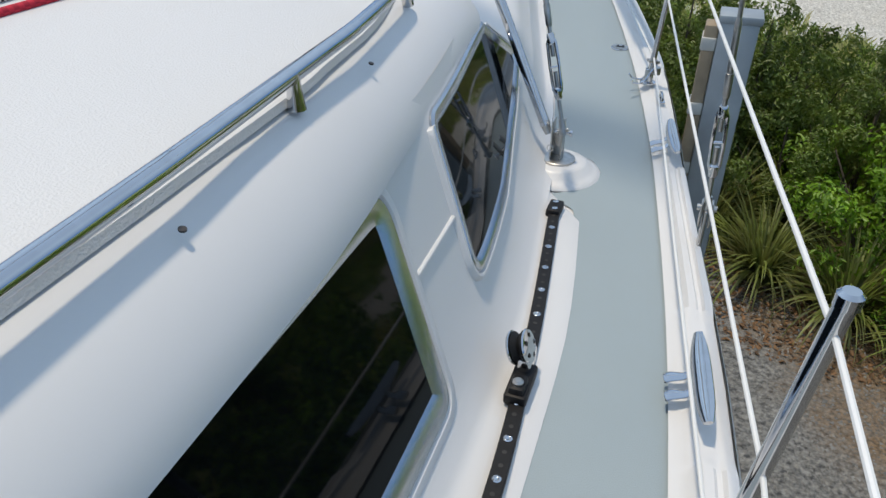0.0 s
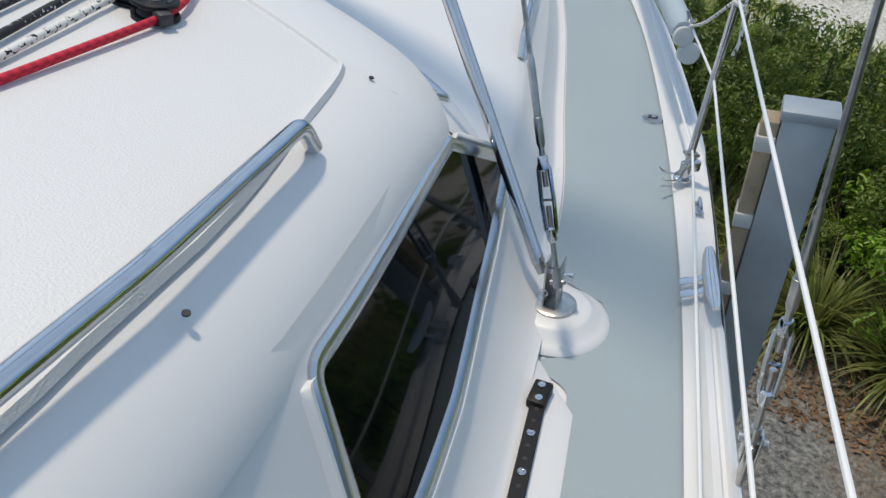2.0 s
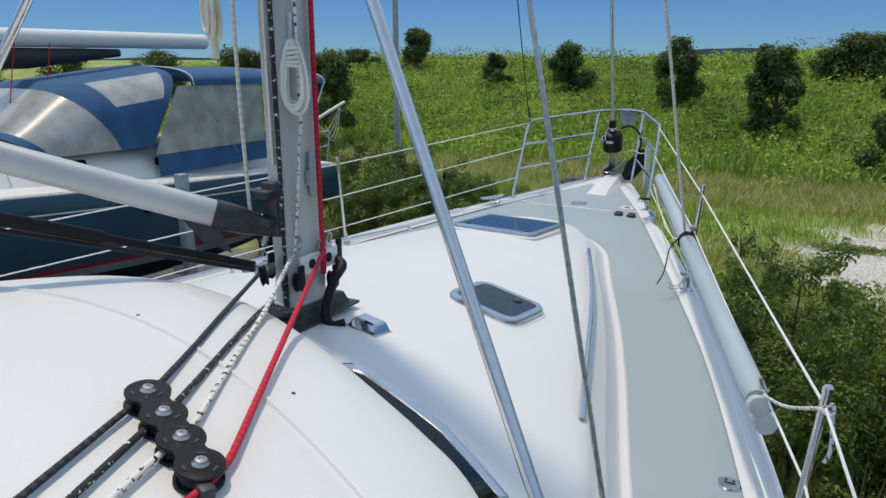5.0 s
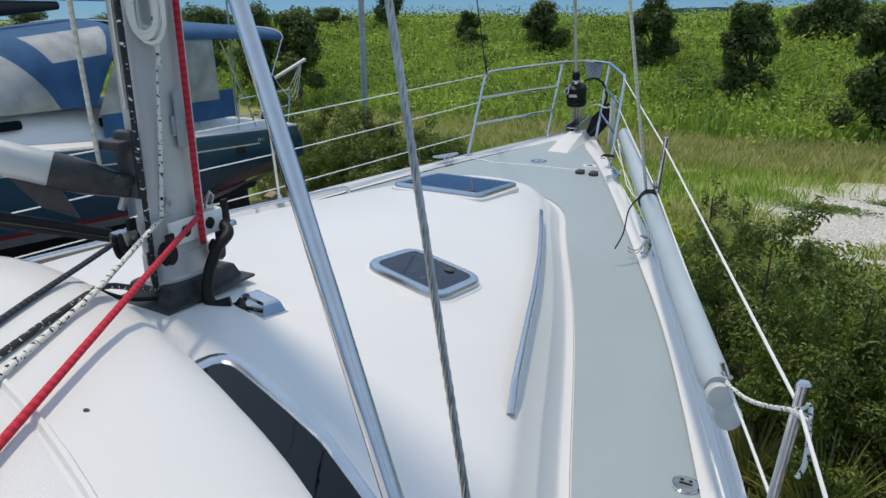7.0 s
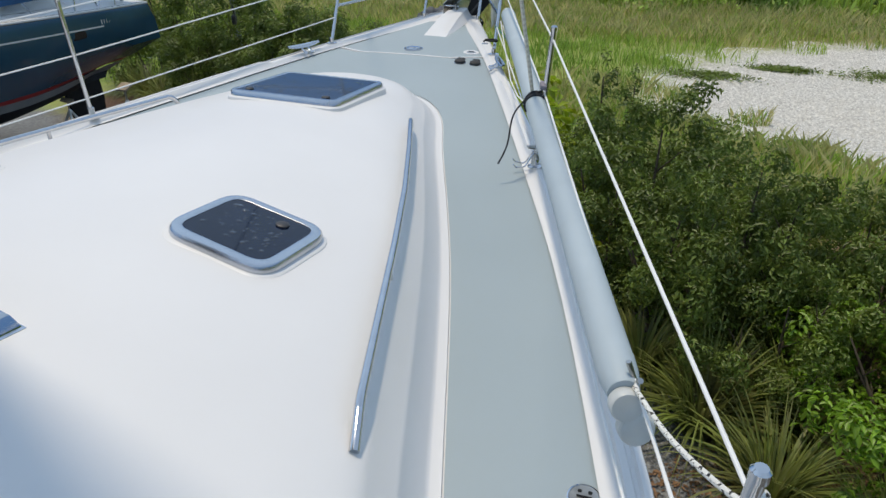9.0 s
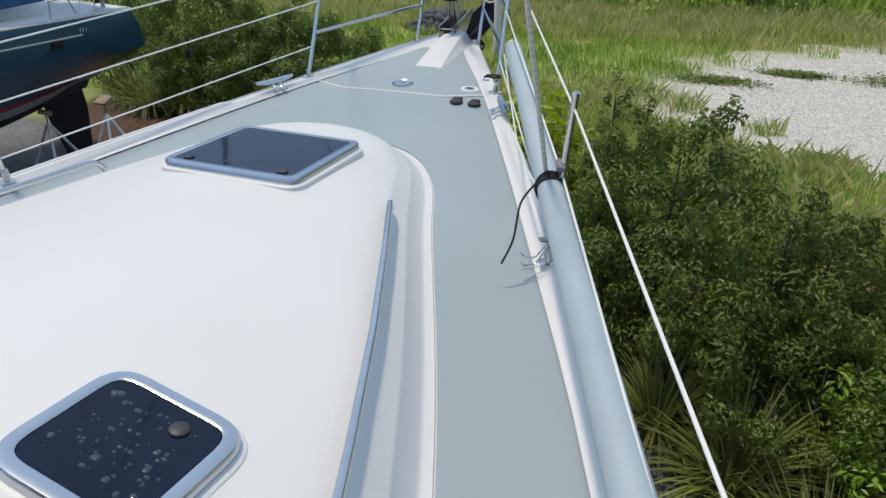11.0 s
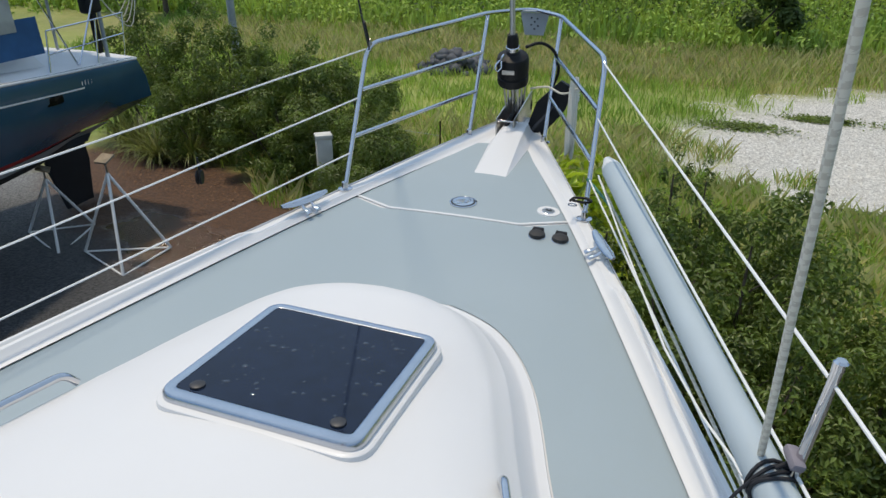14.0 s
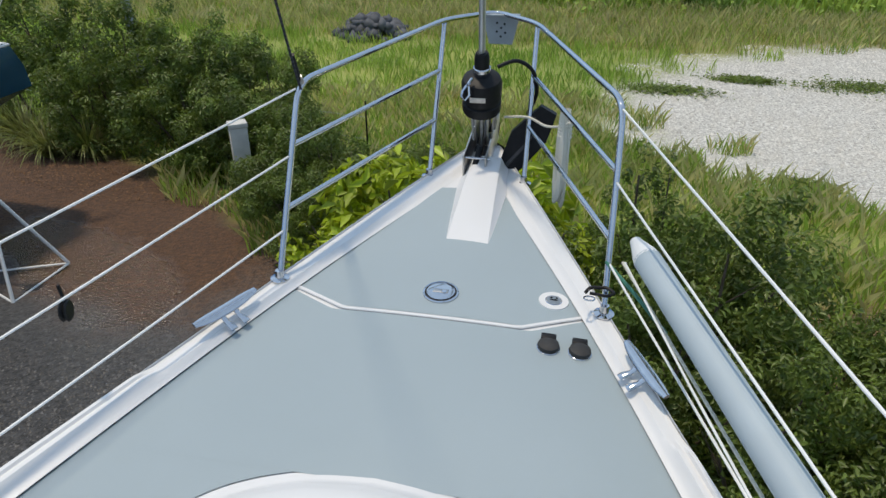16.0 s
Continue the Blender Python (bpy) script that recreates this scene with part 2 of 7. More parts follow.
    stone = mix(two((0.44, 0.42, 0.37), (0.66, 0.64, 0.58), 1.0), two((0.25, 0.24, 0.21), (0.78, 0.76, 0.70), 16), blob(9, 27, 60, 60, 0, 0.6, 0.8, 3.0))
    c = mix(grass, gravel, blob(-14, -40, 36, 56, 0, 0.012, 0.03, 0.8))
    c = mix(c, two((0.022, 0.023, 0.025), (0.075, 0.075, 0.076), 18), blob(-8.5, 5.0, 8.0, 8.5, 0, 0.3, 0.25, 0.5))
    c = mix(c, litter, blob(4.6, 9.2, 2.0, 4.6, 0, 0.2, 0.3, 1.2))
    c = mix(c, dirt, blob(-8.4, 14.9, 6.2, 2.0, -32, 0.25, 0.3, 0.9))
    c = mix(c, stone, blob(12.2, 24.4, 10.6, 8.8, 8, 0.12, 0.22, 0.45))
    l.new(c, b.inputs["Base Color"])
    # rain water still stands where the gravel meets the dirt
    wet = n.new("ShaderNodeMapRange")
    wet.inputs["To Min"].default_value, wet.inputs["To Max"].default_value = 0.85, 0.22
    l.new(blob(-6.4, 12.5, 2.6, 0.9, -32, 0.15, 0.5, 1.4), wet.inputs["Value"])
    l.new(wet.outputs[0], b.inputs["Roughness"])
    bp = n.new("ShaderNodeBump")
    bp.inputs["Strength"].default_value, bp.inputs["Distance"].default_value = 0.8, 0.03
    l.new(vor.outputs["Distance"], bp.inputs["Height"])
    l.new(bp.outputs[0], b.inputs["Normal"])
    return m


GROUND = ground_mat()

# ---------------------------------------------------------------- mesh helpers


def link(name, V, F, material, parent=None, label="", category="", group="", kind="", smooth=True, uv=None, mats=None, fm=None):
    me = bpy.data.meshes.new(name)
    me.from_pydata([tuple(v) for v in V], [], [tuple(f) for f in F])
    if smooth:
        me.shade_smooth()
        me.set_sharp_from_angle(angle=radians(38))
    for m_ in (mats or [material]):
        me.materials.append(m_)
    if fm is not None:
        me.polygons.foreach_set("material_index", fm)
    if uv is not None:
        lay = me.uv_layers.new(name="UVMap")
        idx = np.empty(len(me.loops), dtype=np.int32)
        me.loops.foreach_get("vertex_index", idx)
        lay.data.foreach_set("uv", np.asarray(uv, dtype=np.float32)[idx].ravel())
    me.update()
    ob = new(name, me)
    if parent is not None:
        ob.parent = parent
    return tagged(ob, label, category, group, kind)


def thing(name, m, label, category, group=""):
    """An Empty at the thing's base that parents its parts, which are given in its own coordinates."""
    e = new(name)
    e.empty_display_size = 0.05
    e.matrix_world = m
    return tagged(e, label, category, group)


def part(name, geo, material, parent, label="", smooth=True):
    return link(name, geo[0], geo[1], material, parent, label, smooth=smooth, uv=geo[2] if len(geo) > 2 else None)


def merge(*geos):
    V, F = [], []
    for g in geos:
        o = len(V)
        V += [tuple(v) for v in g[0]]
        F += [tuple(i + o for i in f) for f in g[1]]
    return V, F


def moved(geo, m):
    return [m @ Vector(v) for v in geo[0]], geo[1], *geo[2:]


def box(sx, sy, sz, bevel=0.0, seg=2, at=(0, 0, 0)):
    bm = bmesh.new()
    bmesh.ops.create_cube(bm, size=1, matrix=Matrix.Translation(at) @ Matrix.Diagonal((sx, sy, sz, 1)))
    if bevel:
        bmesh.ops.bevel(bm, geom=bm.edges[:], offset=bevel, segments=seg, affect='EDGES', profile=0.5)
    g = [v.co.copy() for v in bm.verts], [[v.index for v in f.verts] for f in bm.faces]
    bm.free()
    return g


def sweep(path, r, n=10, caps=True, flat=1.0):
    """A tube along a path; r: one radius or one for each point. Returns vertices, faces and UV (metres along, turns)."""
    P = [Vector(p) for p in path]
    R = r if isinstance(r, (list, tuple)) else [r] * len(P)
    V, F, UV = [], [], []
    t0 = (P[1] - P[0]).normalized()
    nrm = t0.orthogonal().normalized() if abs(t0.z) > 0.9 else t0.cross(Vector((0, 0, 1))).normalized()
    s = 0.0
    for i, p in enumerate(P):
        t = ((P[min(i + 1, len(P) - 1)] - P[i]).normalized() + (P[i] - P[max(i - 1, 0)]).normalized()).normalized()
        nrm = (nrm - t * nrm.dot(t)).normalized()
        bi = t.cross(nrm)
        if i:
            s += (p - P[i - 1]).length
        for k in range(n):
            a = 2 * math.pi * k / n
            V.append(p + (nrm * math.cos(a) + bi * math.sin(a) * flat) * R[i])
            UV.append((s, k / n))
    for i in range(len(P) - 1):
        for k in range(n):
            F.append((i * n + k, i * n + (k + 1) % n, (i + 1) * n + (k + 1) % n, (i + 1) * n + k))
    if caps:
        F.append(tuple(range(n - 1, -1, -1)))
        F.append(tuple((len(P) - 1) * n + k for k in range(n)))
    return V, F, UV


def bend(pts, radius=0.05, seg=5):
    """A path with its corners rounded."""
    P = [Vector(p) for p in pts]
    out = [P[0]]
    for i in range(1, len(P) - 1):
        a, b, c = P[i - 1], P[i], P[i + 1]
        d = min(radius, (a - b).length * 0.45, (c - b).length * 0.45)
        s, e = b + (a - b).normalized() * d, b + (c - b).normalized() * d
        for k in range(seg + 1):
            u = k / seg
            out.append(s * (1 - u) ** 2 + b * 2 * u * (1 - u) + e * u * u)
    return out + [P[-1]]


def curve_pts(pts, per=6):
    """A smooth path through points."""
    P = [Vector(p) for p in pts]
    out = []
    for i in range(len(P) - 1):
        a, b, c, d = P[max(i - 1, 0)], P[i], P[i + 1], P[min(i + 2, len(P) - 1)]
        for k in range(per):
            u = k / per
            out.append(0.5 * (2 * b + (c - a) * u + (2 * a - 5 * b + 4 * c - d) * u * u + (3 * b - a - 3 * c + d) * u ** 3))
    return out + [P[-1]]


def lathe(prof, n=16, m=None):
    V, F = [], []
    for r, z in prof:
        for k in range(n):
            a = 2 * math.pi * k / n
            V.append(Vector((r * math.cos(a), r * math.sin(a), z)))
    for i in range(len(prof) - 1):
        for k in range(n):
            F.append((i * n + k, i * n + (k + 1) % n, (i + 1) * n + (k + 1) % n, (i + 1) * n + k))
    F.append(tuple(range(n - 1, -1, -1)))
    F.append(tuple((len(prof) - 1) * n + k for k in range(n)))
    if m is not None:
        V = [m @ v for v in V]
    return V, F


def round_poly(corners, radii, seg=6):
    """The outline of a polygon with rounded corners, in 2D."""
    C = [Vector(c) for c in corners]
    if not isinstance(radii, (list, tuple)):
        radii = [radii] * len(C)
    out = []
    for i, b in enumerate(C):
        a, c = C[i - 1], C[(i + 1) % len(C)]
        u1, u2 = (a - b).normalized(), (c - b).normalized()
        half = math.acos(max(-1, min(1, u1.dot(u2)))) / 2
        d = min(radii[i] / max(math.tan(half), 1e-3), (a - b).length * 0.48, (c - b).length * 0.48)
        s, e = b + u1 * d, b + u2 * d
        for k in range(seg + 1):
            u = k / seg
            out.append(s * (1 - u) ** 2 + b * 2 * u * (1 - u) + e * u * u)
    return out


def inset(poly, d):
    """A closed 2D outline (counter-clockwise) moved inwards by d."""
    n = len(poly)
    out = []
    for i in range(n):
        a, b, c = poly[i - 1], poly[i], poly[(i + 1) % n]
        e1, e2 = (b - a), (c - b)
        e1 = e1.normalized() if e1.length > 1e-9 else e2.normalized()
        e2 = e2.normalized() if e2.length > 1e-9 else e1
        nn = (Vector((-e1.y, e1.x)) + Vector((-e2.y, e2.x)))
        nn = nn.normalized() / max(0.5, math.sqrt((1 + e1.dot(e2)) / 2))
        out.append(b + nn * d)
    return out


def rings(levels, cap_first=False, cap_last=True):
    """Joins closed rings of equal length, each a list of 3D points."""
    n = len(levels[0])
    V = [p for r in levels for p in r]
    F = []
    for i in range(len(levels) - 1):
        for k in range(n):
            F.append((i * n + k, i * n + (k + 1) % n, (i + 1) * n + (k + 1) % n, (i + 1) * n + k))
    if cap_first:
        F.append(tuple(range(n - 1, -1, -1)))
    if cap_last:
        F.append(tuple((len(levels) - 1) * n + k for k in range(n)))
    return V, F


def conform(ring_of, s_flip=False, steps=6):
    """A pane that follows a curved surface: ring_of(k) gives its outline shrunk by k towards the middle."""
    lv = [ring_of(1 - k / steps) for k in range(steps)] + [ring_of(0.02)]
    if s_flip:
        lv = [r[::-1] for r in lv]
    return rings(lv)


def dense(poly, step=0.04):
    """A closed 2D outline with points added along its long edges."""
    out = []
    for i, a in enumerate(poly):
        b = poly[(i + 1) % len(poly)]
        n = max(1, int((b - a).length / step))
        out += [a.lerp(b, k / n) for k in range(n)]
    return out


def shrink(poly, k):
    c = sum(poly, Vector((0, 0))) / len(poly)
    return [c + (p - c) * k for p in poly]


def grid(rows, flip=False):
    """A sheet from rows of equal length."""
    n = len(rows[0])
    V = [p for r in rows for p in r]
    F = []
    for i in range(len(rows) - 1):
        for k in range(n - 1):
            f = (i * n + k, i * n + k + 1, (i + 1) * n + k + 1, (i + 1) * n + k)
            F.append(f[::-1] if flip else f)
    return V, F


class Line:
    """A smooth function through a short table (monotone cubic)."""

    def __init__(self, *pairs):
        self.x = np.array([p[0] for p in pairs], float)
        self.y = np.array([p[1] for p in pairs], float)
        h, d = np.diff(self.x), np.diff(self.y) / np.diff(self.x)
        m = np.zeros(len(self.x))
        m[0], m[-1] = d[0], d[-1]
        for i in range(1, len(d)):
            if d[i - 1] * d[i] > 0:
                w1, w2 = 2 * h[i] + h[i - 1], h[i] + 2 * h[i - 1]
                m[i] = (w1 + w2) / (w1 / d[i - 1] + w2 / d[i])
        self.m = m

    def __call__(self, v):
        if v <= self.x[0]:
            return self.y[0] + self.m[0] * (v - self.x[0])
        if v >= self.x[-1]:
            return self.y[-1] + self.m[-1] * (v - self.x[-1])
        i = int(np.searchsorted(self.x, v)) - 1
        h = self.x[i + 1] - self.x[i]
        t = (v - self.x[i]) / h
        return ((1 + 2 * t) * (1 - t) ** 2 * self.y[i] + t * (1 - t) ** 2 * h * self.m[i]
                + t * t * (3 - 2 * t) * self.y[i + 1] + t * t * (t - 1) * h * self.m[i + 1])


# ---------------------------------------------------------------- the yacht's lines (x to starboard, y ahead, metres)
BOW = 8.45
half_beam = Line((-5, 2.35), (-1, 2.42), (1, 2.305), (2.2, 2.12), (3.1, 1.965), (3.92, 1.755), (5.6, 1.185), (6.55, 0.815), (7.5, 0.455), (8.1, 0.22), (8.45, 0.075))
grey_out = Line((-5, 2.22), (-1, 2.30), (1.06, 2.18), (2.19, 2.03), (2.84, 1.905), (3.5, 1.75), (4.33, 1.52), (5.26, 1.20), (6.2, 0.86), (7.0, 0.555), (7.95, 0.15))
sheer = Line((-5, 0.0), (0, -0.03), (1.3, -0.03), (3.4, 0.05), (5.2, 0.15), (7.0, 0.25), (8.5, 0.31))
trunk_side = Line((-5, 1.98), (0, 1.80), (1.2, 1.78), (2.0, 1.68), (2.63, 1.58), (3.37, 1.38), (4.35, 1.105), (5.44, 0.735))


def deck_z(x, y):
    return sheer(y) + 0.02 * (1 - min(1, abs(x) / max(half_beam(y), 0.1)) ** 2)


zc_top = Line((1.5, 0.66), (3.05, 0.575), (3.9, 0.515), (5.2, 0.43), (5.75, 0.385), (6.2, 0.34))
ze_top = Line((1.5, 0.30), (3.16, 0.33), (4.2, 0.345), (5.18, 0.35), (5.9, 0.32), (6.2, 0.31))


def trunk_z(x, y):
    xe = max(0.3, (trunk_side(min(y, 5.6)) - 0.2))
    u = min(1.0, abs(x) / xe)
    return zc_top(y) - (zc_top(y) - ze_top(y)) * u * u


def frame_on(x, y, fz=trunk_z, turn=0.0, lift=0.0):
    """A pose on the surface z = fz(x, y), with z along its normal."""
    e = 0.05
    n = Vector((-(fz(x + e, y) - fz(x - e, y)) / (2 * e), -(fz(x, y + e) - fz(x, y - e)) / (2 * e), 1)).normalized()
    ax = Vector((math.cos(turn), math.sin(turn), 0))
    ax = (ax - n * ax.dot(n)).normalized()
    ay = n.cross(ax)
    m = Matrix((ax, ay, n)).transposed().to_4x4()
    return Matrix.Translation(Vector((x, y, fz(x, y))) + n * lift) @ m


# ---------------------------------------------------------------- hull and deck
ys = list(np.linspace(-5, 6, 45)) + list(np.linspace(6.2, BOW, 19))


def hull_row(y, s):
    hb, z = half_beam(y), sheer(y)
    t = min(1, max(0, (y - 2) / (BOW - 2)))
    rows = []
    for d, k in ((0.0, 1.0), (0.02, 1.004), (0.09, 0.998), (0.11, 1.006), (0.14, 0.996), (0.5, 0.97 - 0.13 * t), (1.0, 0.86 - 0.3 * t), (1.4, 0.6 - 0.35 * t), (1.75, 0.05)):
        yy = y - (d * 0.55) * t ** 3
        rows.append(Vector((s * max(hb * k, 0.012), yy, z + 0.045 - d)))
    return rows


hv = []
for s in (1, -1):
    hv.append(grid([hull_row(y, s) for y in ys], flip=s < 0))
stem = grid([[Vector((sx * max(half_beam(BOW) * 1.0, 0.012), BOW, sheer(BOW) + 0.045)) for sx in (-1, 1)],
             [Vector((sx * 0.012, BOW - 0.9, sheer(BOW) - 1.7)) for sx in (-1, 1)]], flip=True)
link("hull", *merge(*hv, stem), GEL, label="white moulded hull of the yacht, standing ashore on its keel", category="hull", kind="structure")
link("keel", *moved(box(0.36, 2.4, 1.7, 0.08), Matrix.Translation((0, -0.6, -2.45))), ANTIFOUL, label="dark keel under the white hull", category="keel", kind="structure")
# the toe rail: a moulded white gunwale with a groove along it
def raised(y):
    """1 where the toe rail stands up, 0 in the flats left for cleats, stanchion feet and pulpit."""
    def step(a, b):
        t = min(1.0, max(0.0, (y - a) / (b - a)))
        return t * t * (3 - 2 * t)
    flat = max(step(6.38, 6.47), step(2.22, 2.29) * (1 - step(3.10, 3.17)), step(0.98, 1.05) * (1 - step(1.46, 1.53)))
    return 1 - flat


gys = sorted(ys + [c + 0.02 * k for c in (6.36, 2.20, 3.08, 0.96, 1.44) for k in range(7)])
gun = []
for s in (1, -1):
    rows = []
    for y in gys:
        up = raised(y)
        hb, go, z = half_beam(y), max(grey_out(y), 0.0), sheer(y)
        w = hb - go
        prof = ((1.0, 0.045), (0.97, 0.052), (0.80, 0.052), (0.74, 0.042), (0.66, 0.040), (0.60, 0.047), (0.44, 0.046), (0.36, 0.036), (0.22, 0.016), (0.08, 0.008), (-0.05, 0.004))
        rows.append([Vector((s * max(0.0, go + w * a), y, z + (h * up + min(h, 0.026 + 0.006 * a) * (1 - up) if a < 0.95 else h - 0.017 * (1 - up)) + 0.012 * (1 - a))) for a, h in prof])
    gun.append(grid(rows, flip=s > 0))
link("toe_rail", *merge(*gun), GEL, label="white moulded toe rail with grooves along the deck edge", category="toe rail", kind="structure")
# the deck: white moulding below, grey non-skid panels on it
rows = []
for y in ys:
    go = max(grey_out(y), 0.02)
    rows.append([Vector((go * k / 8, y, deck_z(go * k / 8, y))) for k in range(-8, 9)])
link("deck", *grid(rows, flip=True), GEL, label="white moulded deck under the grey panels", category="deck", kind="structure")



def line_at(x):
    """The white joint between the foredeck panel and the anchor-locker panel."""
    return 6.905 + 0.10 * max(0.0, abs(x) - 0.33) / 0.2


half_out = [(trunk_side(y), y) for y in np.linspace(1.9, 5.3, 30)]
half_out += [(p.x, p.y) for p in curve_pts([(0.737, 5.44, 0), (0.68, 5.63, 0), (0.62, 5.79, 0), (0.53, 5.945, 0), (0.40, 6.075, 0), (0.20, 6.16, 0), (0.0, 6.185, 0)], 5)]


LIFT = 0.005


def trunk_x(y):
    """The trunk's half width at y, 0 ahead of it."""
    if y <= 5.3:
        return trunk_side(y)
    for (x0, y0), (x1, y1) in zip(half_out, half_out[1:]):
        if y0 <= y <= y1 and y1 > y0:
            return x0 + (x1 - x0) * (y - y0) / (y1 - y0)
    return 0.0


def side_panel(s):
    rows = []
    yy = sorted(set([round(v, 4) for v in np.linspace(-4.6, 1.90, 30)] + [1.91, 1.92, 1.93, 1.94, 1.948, 1.954, 1.957] + [round(v, 4) for v in np.linspace(1.985, 5.5, 50)] + [round(v, 4) for v in np.linspace(5.52, 6.185, 40)]))
    for y in yy:
        xo = grey_out(y)
        if y < 1.955:
            xi = trunk_side(y) + 0.115 - 0.05 * max(0, (y - 1.90) / 0.054) ** 3
        else:
            xi = trunk_x(y) + 0.004
        d = 0.150 ** 2 - (y - 2.165) ** 2
        if d > 0:
            xi = max(xi, 1.698 + math.sqrt(d))
        rows.append([Vector((s * (xi + (xo - xi) * k / 8), y, deck_z(xi + (xo - xi) * k / 8, y) + LIFT)) for k in range(9)])
    return grid(rows, flip=s > 0)


def fore_panel():
    rows = []
    for k in range(-24, 25):
        u = k / 24
        col = []
        x1 = 0.535 * u
        for j in range(13):
            y = 6.15 + (line_at(x1) - 0.012 - 6.15) * j / 12
            x = grey_out(y) * u
            col.append(Vector((x, y, deck_z(x, y) + LIFT + 0.0003)))
        rows.append(col)
    return grid(rows)


def bow_panel():
    rows = []
    for k in range(-24, 25):
        u = k / 24
        col = []
        for j in range(13):
            v = j / 12
            x1 = 0.535 * u
            y = line_at(x1) + 0.014 + (7.93 - line_at(x1)) * v
            x = grey_out(y) * u
            col.append(Vector((x, y, deck_z(x, y) + LIFT)))
        rows.append(col)
    return grid(rows)


for s in (1, -1):
    link("deck_panel", *side_panel(s), DECK, label="pale grey non-skid side deck", category="deck panel", kind="structure")
link("deck_panel", *fore_panel(), DECK, label="pale grey non-skid foredeck", category="deck panel", kind="structure")
link("deck_panel", *bow_panel(), DECK, label="pale grey non-skid panel over the anchor locker", category="deck panel", kind="structure")

rim = [Vector((x, line_at(x) + 0.001, deck_z(x, line_at(x)) + LIFT)) for x in np.linspace(-0.56, 0.56, 41)]
link("trim", *sweep(rim, 0.009, 8, flat=0.6)[:2], GEL, label="white moulded rim along the anchor locker", category="trim", kind="structure")

# ---------------------------------------------------------------- the low coachroof ahead of the mast
PROF = ((0.0, 0.0), (0.003, 0.03), (0.03, 0.045), (0.037, 0.06), (0.045, 0.10), (0.092, 0.46), (0.097, 0.515), (0.102, 0.53), (0.15, 0.84), (0.17, 0.92), (0.20, 0.972), (0.25, 1.0))


def trunk_ring(d, f):
    out = []
    n = len(half_out)
    for i, (x, y) in enumerate(half_out):
        a, b = Vector(half_out[max(i - 1, 0)]), Vector(half_out[min(i + 1, n - 1)])
        t = (b - a).normalized()
        nn = Vector((-t.y, t.x))
        if i == n - 1:
            nn = Vector((0, -1))
        p = Vector((x, y)) + nn * d
        p.x = max(p.x, 0.0)
        z0 = deck_z(x, y)
        out.append((p.x, p.y, z0 + (trunk_z(p.x, p.y) - z0) * f))
    return out


def trunk():
    geos = []
    ringset = [trunk_ring(d, f) for d, f in PROF]
    last = ringset[-1]
    for k in range(1, 13):
        s = 1 - k / 12
        ringset.append([(x * s, y, trunk_z(x * s, y)) for x, y, z in last])
    for s in (1, -1):
        geos.append(grid([[Vector((s * x, y, z)) for x, y, z in r] for r in ringset], flip=s > 0))
    return merge(*geos)


link("coachroof_forward", *trunk(), GEL, label="low white moulded coachroof of the foredeck", category="coachroof", kind="structure")

# ---------------------------------------------------------------- the raised deckhouse
lip_x = Line((-4.5, 1.71), (0.4, 1.638), (0.8, 1.620), (1.0, 1.594), (1.4, 1.543), (2.0, 1.450))
lip_half = [(lip_x(y), y) for y in np.linspace(-4.5, 1.9, 40)]
lip_half += [(p.x, p.y) for p in curve_pts([(1.455, 2.0, 0), (1.412, 2.13, 0), (1.303, 2.255, 0), (1.112, 2.39, 0), (0.79, 2.545, 0), (0.4, 2.68, 0), (0.0, 2.735, 0)], 6)]


def roof_z(x, y):
    t = min(1.0, max(0.0, (y - 0.7) / 1.2))
    z = 0.875 - (0.092 + 0.024 * t * t * (3 - 2 * t)) * x * x
    if y > 1.7:
        z -= (0.078 + 0.085 * x * x) * (y - 1.7) ** 2
    return z


RPROF = ((0.06, -0.12), (0.02, -0.10), (0.0, 0.02), (0.006, 0.22), (0.025, 0.47), (0.055, 0.70), (0.10, 0.88), (0.16, 0.97), (0.24, 1.0))


def roof_ring(d, f):
    out = []
    n = len(lip_half)
    for i, (x, y) in enumerate(lip_half):
        a, b = Vector(lip_half[max(i - 1, 0)]), Vector(lip_half[min(i + 1, n - 1)])
        t = (b - a).normalized()
        nn = Vector((-t.y, t.x))
        if i == n - 1:
            nn = Vector((0, -1))
        p = Vector((x, y)) + nn * d
        p.x = max(p.x, 0)
        t = min(1.0, max(0.0, (y - 2.08) / 0.30))
        zb = 0.50 + 0.075 * t * t * (3 - 2 * t)      # the brow lifts over the raked screen
        out.append((p.x, p.y, zb + (roof_z(p.x, p.y) - zb) * f))
    return out


def roof():
    geos = []
    rs = [roof_ring(d, f) for d, f in RPROF]
    last = rs[-1]
    for k in range(1, 15):
        q = 1 - k / 14
        rs.append([(x * q, y, roof_z(x * q, y)) for x, y, z in last])
    for s in (1, -1):
        geos.append(grid([[Vector((s * x, y, z)) for x, y, z in r] for r in rs], flip=s > 0))
    return merge(*geos)


link("coachroof", *roof(), GEL, label="white rounded roof of the raised deckhouse", category="coachroof", kind="structure")
# the textured panel inset into the roof, with a fine raised edge
pan = [(x, y) for x, y in [(1.54, -4.4), (1.49, 0.2), (1.43, 1.2), (1.335, 1.68), (1.268, 1.925), (1.19, 1.985), (0.82, 2.12), (0.4, 2.20), (0.0, 2.22)]]
pan = [(p.x, p.y) for p in curve_pts([(x, y, 0) for x, y in pan[:4]], 6)][:-1] + [(p.x, p.y) for p in curve_pts([(x, y, 0) for x, y in pan[3:]], 5)]


